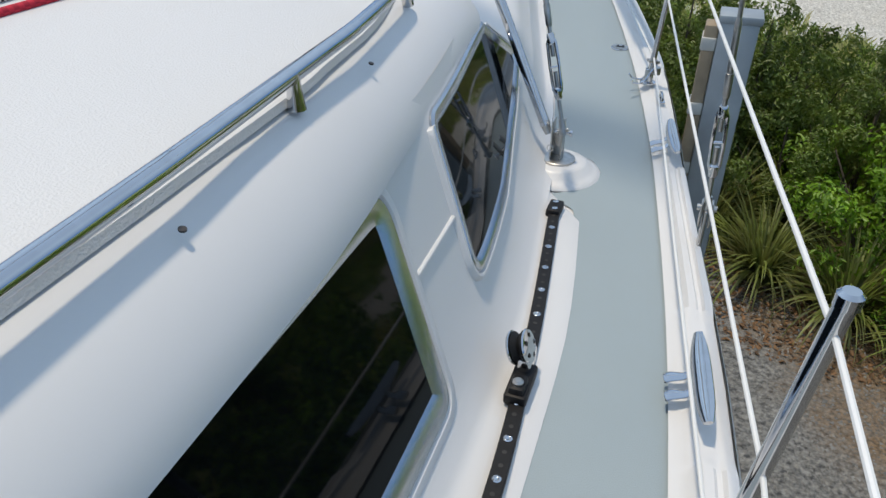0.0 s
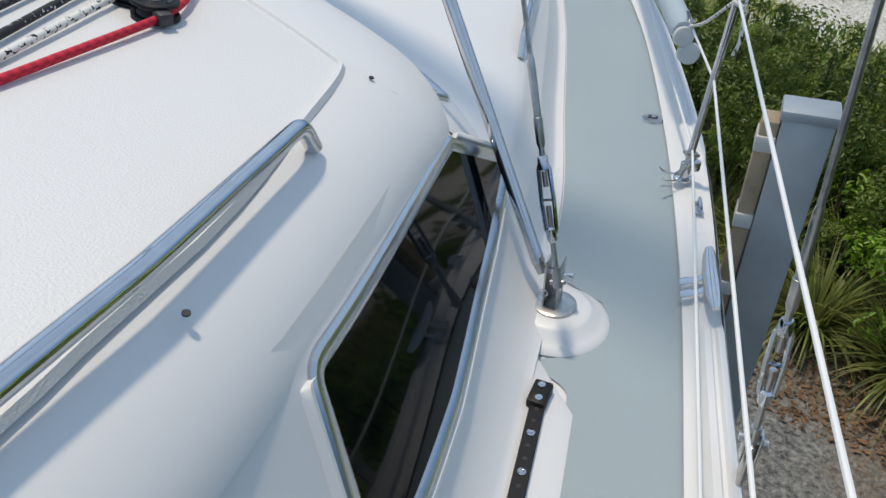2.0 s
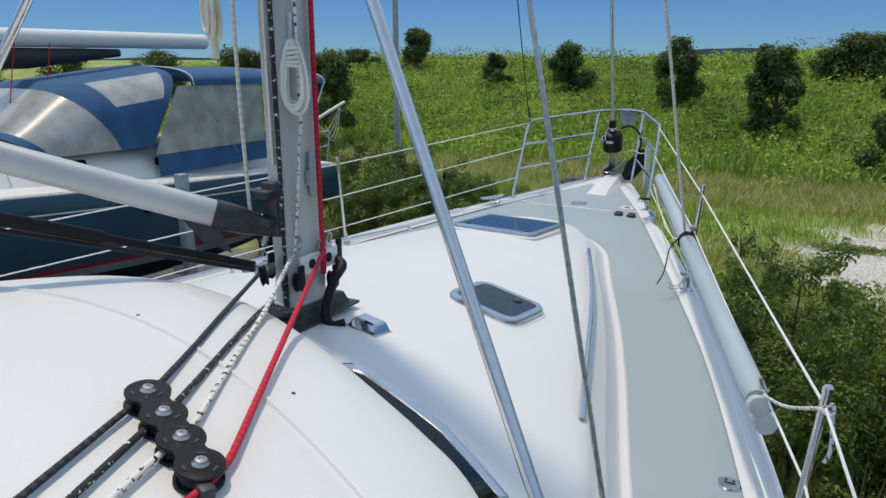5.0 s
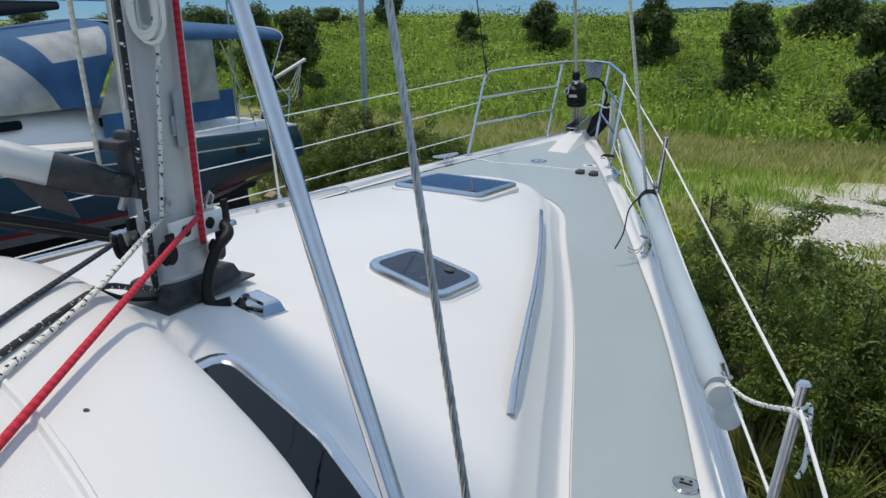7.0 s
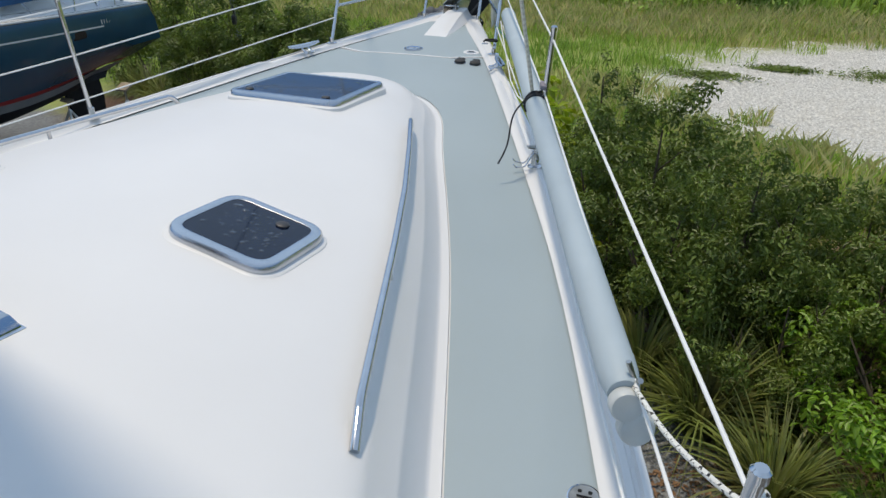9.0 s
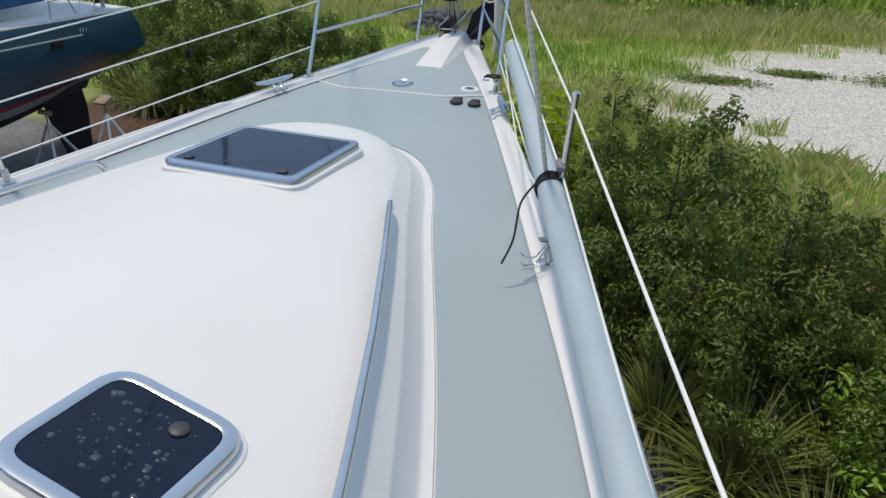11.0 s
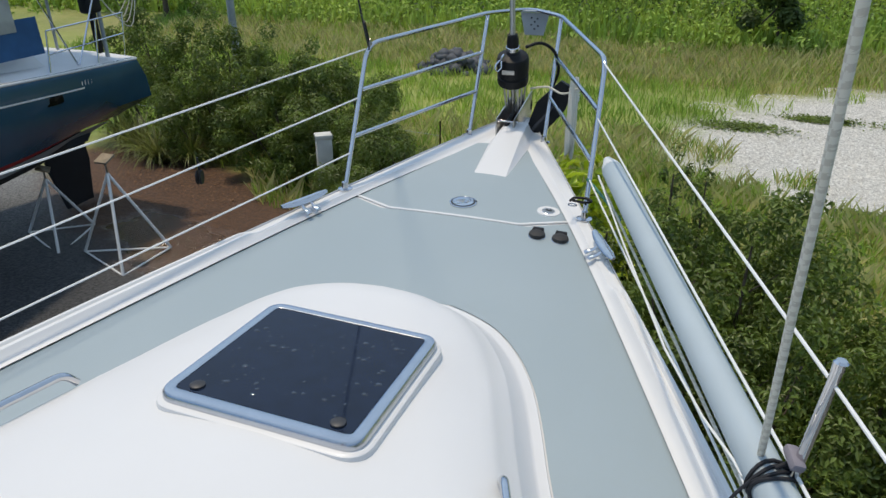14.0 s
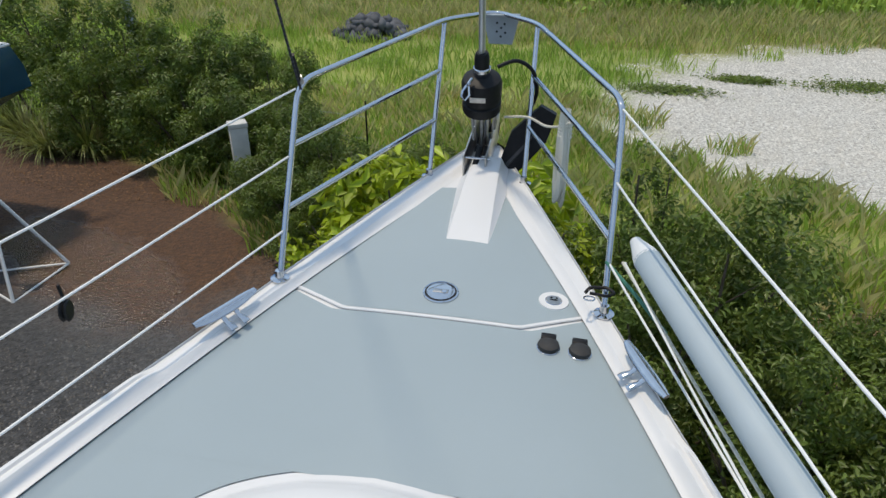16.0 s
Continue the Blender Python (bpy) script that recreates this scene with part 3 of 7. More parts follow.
def panel():
    geos = []
    for s in (1, -1):
        rows = []
        for d, h in ((0.0, -0.003), (0.005, 0.010), (0.012, 0.011), (0.018, 0.0045)):
            rows.append([Vector((s * max(x - d, 0), y - d * min(1, max(0, (y - 1.9) * 5)), roof_z(x, y) + h)) for x, y in pan])
        for k in range(1, 13):
            q = 1 - k / 12
            rows.append([Vector((s * x * q, y - 0.012 * min(1, max(0, (y - 1.9) * 5)), roof_z(x * q, y) + 0.0035)) for x, y in pan])
        geos.append(grid(rows, flip=s > 0))
    return merge(*geos)


link("roof_panel", *panel(), GELTEX, label="white textured non-skid panel on the roof", category="roof panel", kind="structure")


def wall(y, z, off=0.0):
    """A point of the deckhouse's side, which leans inboard."""
    x = trunk_side(y) - 0.005 - 0.42 * (z - 0.0) - 0.055 * max(0, y - 1.3) * z
    return Vector((x + off * 0.92, y, z + off * 0.39))


def house_side(s):
    rows = []
    for y in list(np.linspace(-4.5, 2.0, 48)) + [2.05, 2.1, 2.15, 2.2, 2.25, 2.3, 2.35]:
        zt = 0.56 - 1.15 * max(0, y - 2.05)
        zb = deck_z(1.7, y)
        foot = trunk_side(y)
        r = [Vector((s * (foot + 0.135 if y < 1.9 else foot + 0.03), y, zb + 0.004)), Vector((s * (foot + 0.10 if y < 1.9 else foot + 0.02), y, zb + 0.02)),
             Vector((s * (foot + 0.03), y, zb + 0.028)), Vector((s * (foot + 0.006), y, zb + 0.045))]
        for z in (0.09, 0.2, 0.3, 0.4, 0.5, 0.56):
            p = wall(y, 0.09 + (z - 0.09) * (zt - 0.09) / 0.47)
            r.append(Vector((s * p.x, p.y, p.z)))
        rows.append(r)
    return grid(rows, flip=s < 0)


link("deckhouse_side", *house_side(1), GEL, label="white leaning side of the deckhouse", category="cabin wall", kind="structure")
link("deckhouse_side", *house_side(-1), GEL, label="white leaning side of the deckhouse", category="cabin wall", kind="structure")
# front of the deckhouse under the roof's brow: a raked screen down to the low coachroof
front = [(1.44, 2.34), (1.365, 2.45), (1.24, 2.56), (0.98, 2.71), (0.64, 2.83), (0.33, 2.90), (0.0, 2.92)]
front_top = [(1.385, 2.06), (1.32, 2.12), (1.19, 2.20), (0.95, 2.32), (0.64, 2.43), (0.33, 2.50), (0.0, 2.53)]


def screen_pt(u, v, off=0.0):
    """A point of the raked front: u from the centre (0) to the corner (1), v up."""
    i = (1 - u) * (len(front) - 1)
    k = min(int(i), len(front) - 2)
    w = i - k
    b = Vector(front[k]).lerp(Vector(front[k + 1]), w)
    t = Vector(front_top[k]).lerp(Vector(front_top[k + 1]), w)
    zb = trunk_z(b.x, b.y) + 0.0
    p = Vector((b.x, b.y, zb)).lerp(Vector((t.x, t.y, 0.565)), v)
    d = Vector((b.x - t.x, b.y - t.y, 0.35)).normalized()
    return p + d * off


geos = []
for s in (1, -1):
    rows = []
    for k in range(25):
        u = k / 24
        r = []
        for v in (-0.10, 0.0, 0.25, 0.5, 0.75, 1.0, 1.04):
            p = screen_pt(u, max(v, 0.0)) - Vector((0, 0, 0.1 if v < 0 else 0))
            r.append(Vector((s * p.x, p.y, p.z)))
        rows.append(r)
    geos.append(grid(rows, flip=s > 0))
link("deckhouse_front", *merge(*geos), GEL, label="white raked front of the deckhouse below the brow", category="cabin wall", kind="structure")


# the after ends of hull and deckhouse, closed behind the walk
ax_ = np.linspace(-1.68, 1.68, 15)
link("deckhouse_back", *grid([[Vector((x, -4.49, 0.0)), Vector((x, -4.49, roof_z(x, -4.49) - 0.05 * abs(x) ** 4 - 0.012))] for x in ax_]), GEL, label="white after bulkhead of the deckhouse", category="cabin wall", kind="structure")

# ---------------------------------------------------------------- ground, one sheet to the horizon


def smooth(a, b, v):
    t = min(1.0, max(0.0, (v - a) / (b - a)))
    return t * t * (3 - 2 * t)


def ground_z(x, y):
    z = -3.3 - 1.1 * smooth(9, 24, y) - 0.25 * smooth(-3, -9, x) * (1 - smooth(14, 24, y))
    hill = smooth(33, 78, y - 0.10 * x)
    z += hill * (5.4 + 0.5 * math.sin(x * 0.045 + 1) + 0.35 * math.sin(x * 0.11))
    z -= 5.0 * smooth(110, 400, y)
    z += 0.05 * math.sin(x * 1.1) * math.sin(y * 0.9) + 0.10 * math.sin(x * 0.37 + 2) * math.sin(y * 0.31) * smooth(8, 20, math.hypot(x, y))
    return z


def axis(near, far, n1, n2):
    a = list(np.linspace(-near, near, n1))
    g = [near * (far / near) ** (k / n2) for k in range(1, n2 + 1)]
    return [-v for v in g[::-1]] + a + g


gx, gy = axis(40, 3000, 101, 18), [v + 20 for v in axis(40, 3000, 101, 18)]
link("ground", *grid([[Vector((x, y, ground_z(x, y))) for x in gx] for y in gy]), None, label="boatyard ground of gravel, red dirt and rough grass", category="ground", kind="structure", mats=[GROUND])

# ---------------------------------------------------------------- windows of the deckhouse


def wall_window(name, corners, radii, label, s=1, frame_w=0.032):
    """A dark pane in a polished frame, laid on the leaning side; corners in (y, z), counter-clockwise seen from outboard."""
    out = dense(round_poly(corners, radii, 7))
    e = thing(name, Matrix.Identity(4), label, "window")
    tagged(e, kind="structure")

    def ring(d, off):
        pts = [wall(p.x, p.y, off) for p in inset(out, d)]
        return [Vector((s * p.x, p.y, p.z)) for p in pts]
    lv = [ring(0, -0.004), ring(0.0, 0.006), ring(0.006, 0.012), ring(frame_w * 0.6, 0.012), ring(frame_w, 0.004), ring(frame_w, -0.004)]
    pane_line = inset(out, frame_w - 0.003)

    def pane_ring(k):
        pts = [wall(p.x, p.y, 0.0035) for p in shrink(pane_line, k)]
        return [Vector((s * p.x, p.y, p.z)) for p in pts]
    if s < 0:
        lv = [r[::-1] for r in lv]
    part("frame", rings(lv, cap_last=False), FRAME, e)
    part("pane", conform(pane_ring, s < 0), GLASS, e)
    def ring(d, off):
        # the roof's lip covers the top of the moulding
        return [Vector((s * p.x, p.y, p.z)) for p in (wall(q.x, min(q.y, 0.492), off) for q in inset(out, d))]
    k = 1.0 if frame_w > 0.05 else 0.5
    sv = [ring(-0.040 * k, -0.004), ring(-0.030 * k, 0.006), ring(-0.018 * k, 0.0115), ring(-0.006 * k, 0.0115), ring(0.001, 0.002)]
    part("surround", rings([r[::-1] for r in sv] if s < 0 else sv, cap_last=False), GEL, e, "white moulded surround")
    return e


W2 = [(2.075, 0.508), (1.31, 0.515), (1.213, 0.168), (1.62, 0.178), (2.05, 0.235), (2.34, 0.285), (2.365, 0.345)]
W1 = [(1.02, 0.505), (-1.6, 0.52), (-1.55, 0.07), (0.925, 0.085)]
for s in (1, -1):
    wall_window("window_1", W1, [0.07, 0.1, 0.1, 0.06], "long dark-tinted saloon window in a polished frame", s, 0.054)
    wall_window("window_2", W2, [0.02, 0.06, 0.05, 0.4, 0.4, 0.03, 0.03], "dark-tinted wedge-shaped saloon window in a polished frame", s)


def screen_window(s):
    """A raked pane; its outline is laid out in metres along the front (from the centre) and up it."""
    out = dense(round_poly([(0.48, 0.075), (1.20, 0.035), (1.20, 0.40), (0.48, 0.40)], [0.10, 0.05, 0.03, 0.03], 6), 0.03)
    e = thing("window_3", Matrix.Identity(4), "dark-tinted raked front screen pane in a polished frame", "window")
    tagged(e, kind="structure")

    def ring(d, off):
        pts = [screen_pt(p.x / 1.75, p.y / 0.45, off) for p in inset(out, d)]
        return [Vector((s * p.x, p.y, p.z)) for p in pts]
    lv = [ring(0, -0.006), ring(0, 0.008), ring(0.008, 0.014), ring(0.028, 0.014), ring(0.042, 0.005), ring(0.042, -0.004)]
    pane_line = inset(out, 0.040)

    def pane_ring(k):
        pts = [screen_pt(p.x / 1.75, p.y / 0.45, 0.004) for p in shrink(pane_line, k)]
        return [Vector((s * p.x, p.y, p.z)) for p in pts]
    if s > 0:
        lv = [r[::-1] for r in lv]
    part("frame", rings(lv, cap_last=False), FRAME, e)
    part("pane", conform(pane_ring, s > 0, 8), GLASS, e)


for s in (1, -1):
    screen_window(s)
    # a moulded crease links the two side windows
    crease = [wall(y, 0.316 - 0.01 * (1.25 - y), 0.001) for y in np.linspace(0.985, 1.262, 9)]
    link("trim", *sweep([Vector((s * p.x, p.y, p.z)) for p in crease], 0.006, 8)[:2], GEL, label="white moulded crease between the saloon windows", category="trim", kind="structure")

# ---------------------------------------------------------------- hatches


def hatch(x, y, w, l_, turn, r, label):
    e = thing("deck_hatch", frame_on(x, y, turn=radians(turn), lift=-0.004), label, "hatch")
    out = round_poly([(-w / 2, -l_ / 2), (w / 2, -l_ / 2), (w / 2, l_ / 2), (-w / 2, l_ / 2)], r, 6)

    def ring(d, z):
        return [Vector((p.x, p.y, z)) for p in inset(out, d)]
    part("coaming", rings([ring(-0.02, -0.03), ring(-0.016, 0.0), ring(-0.008, 0.005), ring(0.01, 0.006)]), GEL, e)
    part("frame", rings([ring(0, 0.0), ring(0, 0.022), ring(0.006, 0.030), ring(0.030, 0.034), ring(0.036, 0.031), ring(0.036, 0.020)], cap_last=False), FRAME, e)
    part("pane", rings([ring(0.034, 0.024), ring(0.038, 0.0305)]), HATCHGLASS, e)
    return e, w, l_


def latch(e, x, y, z=0.031):
    part("latch", moved(lathe([(0.021, -0.004), (0.021, 0.004), (0.016, 0.007), (0.004, 0.0075)], 16), Matrix.Translation((x, y, z))), DARKALLOY, e, "round grey latch")


h1, w, l_ = hatch(0.034, 5.382, 0.602, 0.585, -2, 0.06, "large square dark acrylic foredeck hatch in an alloy frame")
for sx in (-1, 1):
    latch(h1, sx * 0.212, -0.225)
h2, w, l_ = hatch(0.648, 3.772, 0.370, 0.345, -6, 0.09, "small square dark acrylic deck hatch in an alloy frame")
latch(h2, 0.06, 0.085)
DROPS = mat("water", (0.02, 0.025, 0.035), 0.02, var=0.1, scale=30, coat=1.0)


def drops(e, w, l_, n, seed):
    """Rain drops standing on a hatch pane."""
    rng = random.Random(seed)
    geos = []
    for k in range(n):
        r = rng.choice((0.002, 0.003, 0.003, 0.0045, 0.006))
        x, y = rng.uniform(-w, w), rng.uniform(-l_, l_)
        geos.append(moved(lathe([(r, 0), (r * 0.85, r * 0.25), (r * 0.45, r * 0.42), (0.0002, r * 0.45)], 8), Matrix.Translation((x, y, 0.0305)) @ Matrix.Diagonal((rng.uniform(0.8, 1.8), rng.uniform(0.8, 1.5), 1, 1))))
    ob = part("spatter", merge(*geos), DROPS, e, "standing rain drops")
    tagged(ob, kind="stuff")


drops(h1, 0.24, 0.21, 90, 3)
drops(h2, 0.12, 0.10, 70, 4)
h3, w, l_ = hatch(-0.60, 3.772, 0.370, 0.345, 6, 0.09, "small square dark acrylic deck hatch in an alloy frame")

# ---------------------------------------------------------------- guard rails
ST_Y = [-3.6, -1.45, 0.70, 2.95, 5.22]
ST_IN = {0.70: 0.095, 2.95: 0.088}      # how far inboard of the sheer line each post stands


def stanchion(y, s):
    go, hb = grey_out(y), half_beam(y)
    x = hb - ST_IN.get(y, 0.065)
    e = thing("stanchion", Matrix.Translation((s * x, y, sheer(y) + 0.045)), "polished stainless guard rail stanchion on the toe rail", "stanchion", "guard rail stanchions")
    part("post", sweep([(0, 0, 0), (s * 0.045, 0, 0.625)], 0.0125, 12), STEEL, e)
    part("cap", lathe([(0.0145, 0.622), (0.0145, 0.638), (0.010, 0.643)], 14, Matrix.Translation((s * 0.0455, 0, 0))), STEEL, e)
    part("socket", lathe([(0.034, 0.0), (0.034, 0.006), (0.019, 0.012), (0.018, 0.06), (0.014, 0.062)], 16), STEEL, e)
    return (s * x, y, sheer(y) + 0.045)


HTS = ((0.585, 0.66), (0.345, 0.43), (0.11, 0.17))
for s in (1, -1):
    pts = [stanchion(y, s) for y in ST_Y]
    for h, h_end in HTS:
        e = thing("lifeline", Matrix.Translation((0, 0, 0)), "white plastic-covered wire guard line", "guard line", "guard lines")
        end = (s * 0.62, 7.02 + 0.34 * h_end / 0.685, 0.29 + h_end)
        path = [Vector((p[0] + s * 0.045 * h / 0.6, p[1], p[2] + h)) for p in pts] + [Vector(end)]
        part("wire", sweep(path, 0.0042, 8), WHITEVINYL, e)

# pulpit
pul = thing("pulpit", Matrix.Translation((0, 7.6, 0.30)), "polished stainless bow pulpit with two rails", "pulpit")


def pl(*p):
    return [Vector(q) - Vector((0, 7.6, 0.30)) for q in p]


topr = [(-0.625, 7.02, 0.29), (-0.61, 7.36, 0.975), (-0.235, 8.43, 1.015), (0.0, 8.66, 1.02), (0.235, 8.43, 1.015), (0.62, 7.36, 0.975), (0.625, 7.02, 0.29)]
part("top_rail", sweep(bend(pl(*topr), 0.09, 6), 0.0125, 12), STEEL, pul)
for s in (1, -1):
    part("leg", sweep(pl((s * 0.24, 8.05, 0.32), (s * 0.235, 8.43, 1.01)), 0.0125, 12), STEEL, pul)
    for f in (0.36, 0.68):
        a = Vector((s * 0.62, 7.02, 0.29)).lerp(Vector((s * 0.615, 7.36, 0.975)), f)
        b = Vector((s * 0.24, 8.05, 0.32)).lerp(Vector((s * 0.235, 8.43, 1.01)), f)
        part("mid_rail", sweep(pl(a, b), 0.0115, 12), STEEL, pul)
    for q in ((s * 0.625, 7.02, 0.285), (s * 0.24, 8.05, 0.315)):
        part("foot", moved(lathe([(0.038, 0.0), (0.038, 0.006), (0.018, 0.012), (0.016, 0.04)], 16), Matrix.Translation(Vector(q) - Vector((0, 7.6, 0.30)))), STEEL, pul)

# handrails
hr = thing("roof_handrail", Matrix.Translation((1.45, 0.4, 0.66)), "polished stainless handrail along the deckhouse roof", "handrail")


rail_x = Line((-4, 1.60), (0, 1.525), (0.946, 1.475), (1.64, 1.378))


def hpt(y, h):
    x = rail_x(y)
    return Vector((x, y, roof_z(x, y) + h)) - Vector((1.45, 0.4, 0.66))


part("rail", sweep(bend([hpt(1.64, 0.0)] + [hpt(y, 0.054) for y in (1.61, 1.2, 0.6, 0.0, -0.6, -1.4)] + [hpt(-1.42, 0)], 0.03, 5), 0.0155, 14), STEEL, hr)
for y in (0.93, 0.1, -0.7):
    part("post", sweep([hpt(y, -0.005), hpt(y, 0.02), hpt(y, 0.055)], [0.017, 0.014, 0.010], 12), STEEL, hr)
for s in (1, -1):
    e = thing("deck_handrail", Matrix.Translation((s * 1.0, 4.1, 0.36)), "polished stainless grab rail on the coachroof", "handrail", "coachroof grab rails")

    def gp(y, h):
        x = trunk_side(y) - 0.164 - 0.014 * (5.2 - y)
        return Vector((s * x, y, trunk_z(x, y) + h)) - Vector((s * 1.0, 4.1, 0.36))
    part("rail", sweep(bend([gp(3.175, -0.008)] + [gp(y, 0.035) for y in (3.285, 3.6, 4.0, 4.4, 4.8, 5.17)] + [gp(5.20, -0.01)], 0.03, 4), 0.0125, 12), STEEL, e)
    for y in (3.85, 4.55):
        part("post", sweep([gp(y, -0.01), gp(y, 0.03)], 0.009, 10), STEEL, e)


# ---------------------------------------------------------------- mast, boom and standing rigging


def rope(name, pts, r, material, label, category="rope", per=8, smooth_path=True, n=10):
    P = bend(pts, 0.07, 6) if smooth_path == "straight" else curve_pts(pts, per) if smooth_path else [Vector(p) for p in pts]
    o = Vector(pts[0])
    e = link(name, *sweep([p - o for p in P], r, n)[:2], material, label=label, category=category, uv=sweep([p - o for p in P], r, n)[2])
    e.location = o
    return e


def coil_geo(c, w, h, turns, r, axis_a, axis_b, seed=0):
    """A hanging bundle of rope: slack loops with a few wraps round the neck."""
    rng = random.Random(seed)
    c, a, b = Vector(c), Vector(axis_a), Vector(axis_b)
    up = Vector((0, 0, 1))
    geos = []
    for k in range(turns):
        w_, h_ = w * rng.uniform(0.55, 1.0), h * rng.uniform(0.82, 1.0)
        off = b * rng.uniform(-0.02, 0.02) + a * rng.uniform(-0.008, 0.008)
        path = []
        for i in range(21):
            t = 2 * math.pi * i / 20
            path.append(c + off + a * (w_ * math.sin(t) * (0.4 + 0.6 * (1 - math.cos(t)) / 2)) - up * (h_ * (1 - math.cos(t)) / 2) + b * rng.uniform(-0.002, 0.002))
        geos.append(sweep(path, r, 7, caps=False)[:2])
    for k in range(5):
        z = -h * 0.12 - k * r * 2.05
        ring_ = [c + a * (w * 0.42 * math.cos(t)) + b * (w * 0.42 * math.sin(t)) + up * (z + 0.004 * math.sin(t + k)) for t in [2 * math.pi * i / 14 for i in range(15)]]
        geos.append(sweep(ring_, r, 7, caps=False)[:2])
    return merge(*geos)


MX, MY = 0.15, 3.02
MZ = trunk_z(MX, MY)
mast = thing("mast", Matrix.Translation((MX, MY, MZ)), "grey painted alloy mast stepped on the white coachroof", "mast")


def mast_ring(z, k=1.0, dy=0.0):
    pts = []
    for i in range(32):
        a = 2 * math.pi * i / 32
        c, s_ = math.cos(a), math.sin(a)
        pts.append(Vector((0.068 * k * math.copysign(abs(c) ** 0.8, c), dy + 0.108 * k * math.copysign(abs(s_) ** 0.8, s_), z)))
    return pts


part("spar", rings([mast_ring(0.10), mast_ring(15.5)], cap_first=True), MAST, mast)
part("track", moved(box(0.022, 0.02, 12, 0.004), Matrix.Translation((0, -0.114, 6.6))), ALU, mast, "sail track up the mast's after face")
part("step_plate", rings([[Vector((sx * a, 0.02 + sy * b, z)) for sx, sy in ((-1, -1), (1, -1), (1, 1), (-1, 1))] for a, b, z in ((0.125, 0.19, 0.003), (0.125, 0.19, 0.012), (0.098, 0.155, 0.018), (0.088, 0.135, 0.060), (0.080, 0.125, 0.066))], cap_first=True), DARKALLOY, mast, "weathered alloy mast step", smooth=False)
part("heel", rings([mast_ring(0.060, 1.10), mast_ring(0.075, 1.10), mast_ring(0.080, 1.04), mast_ring(0.15, 1.04)], cap_first=True), MAST, mast, "pale grey mast heel sleeve")
part("collar", merge(*[moved(box(0.012, 0.22, 0.075, 0.004), Matrix.Translation((q * 0.079, 0.02, 0.225))) for q in (-1, 1)], moved(box(0.15, 0.012, 0.075, 0.004), Matrix.Translation((0, 0.128, 0.225)))), WHITEVINYL, mast, "cream block plate round the mast foot")
for y in (-0.03, 0.07):
    part("plate_hole", moved(lathe([(0.019, 0), (0.019, 0.003), (0.016, 0.0035)], 14), Matrix.Translation((0.085, y, 0.225)) @ pose(0, 0, 0, 0, 90, 0)), BLACK, mast, "dark lightening hole")
for (x, y, z) in ((0.075, -0.10, 0.17), (-0.02, -0.15, 0.22), (0.085, 0.09, 0.13), (0.06, 0.15, 0.22)):
    part("turning_block", merge(moved(lathe([(0.034, -0.013), (0.037, -0.009), (0.029, 0.0), (0.037, 0.009), (0.034, 0.013)], 16), Matrix.Translation((x, y, z)) @ pose(0, 0, 0, 0, 80, 20)),
                                moved(box(0.012, 0.03, 0.09, 0.004), Matrix.Translation((x + 0.016, y, z + 0.02)))), BLACK, mast, "black turning block")
for (x, y, z) in ((0.05, -0.07, 0.305), (0.075, 0.03, 0.29), (0.07, 0.085, 0.295)):
    part("shackle", merge(sweep([(x, y - 0.012, z - 0.02), (x + 0.012, y - 0.013, z + 0.012), (x + 0.014, y, z + 0.028), (x + 0.012, y + 0.013, z + 0.012), (x, y + 0.012, z - 0.02)], 0.005, 8),
                          sweep([(x + 0.008, y - 0.02, z - 0.02), (x + 0.008, y + 0.02, z - 0.02)], 0.005, 8)), STEELDULL, mast, "dull steel shackle")
part("cleat", moved(merge(box(0.02, 0.03, 0.17, 0.009, 3, (0.014, 0, 0)), box(0.016, 0.05, 0.06, 0.006, 2, (0.006, 0, -0.015))), Matrix.Translation((0.068, 0.0, 0.56))), GALV, mast, "worn alloy horn cleat")
part("halyard_box", moved(box(0.02, 0.05, 0.14, 0.008), Matrix.Translation((0.068, -0.045, 1.05))), ALU, mast)
part("gooseneck_bracket", merge(moved(box(0.075, 0.035, 0.20, 0.01), Matrix.Translation((-0.01, -0.12, 0.44))), moved(box(0.10, 0.05, 0.03, 0.008), Matrix.Translation((-0.03, -0.15, 0.50))), moved(box(0.10, 0.05, 0.03, 0.008), Matrix.Translation((-0.03, -0.15, 0.40)))), DARKALLOY, mast, "dark grey gooseneck bracket")

# the boom stands out to port and rises aft
BD = Vector((-0.62, -0.745, 0.36)).normalized()
B0 = Vector((MX - 0.05, MY - 0.17, 0.965))
boom = thing("boom", Matrix.Translation(B0), "pale grey alloy boom swung out from the mast", "boom")
bs = BD.cross(Vector((0, 0, 1))).normalized()
bu = bs.cross(BD)


def boom_ring(d, kx=0.042, kz=0.047):
    return [BD * d + bs * (kx * math.copysign(abs(math.cos(a)) ** 0.7, math.cos(a))) + bu * (kz * math.copysign(abs(math.sin(a)) ** 0.7, math.sin(a))) for a in [2 * math.pi * i / 28 for i in range(28)]]


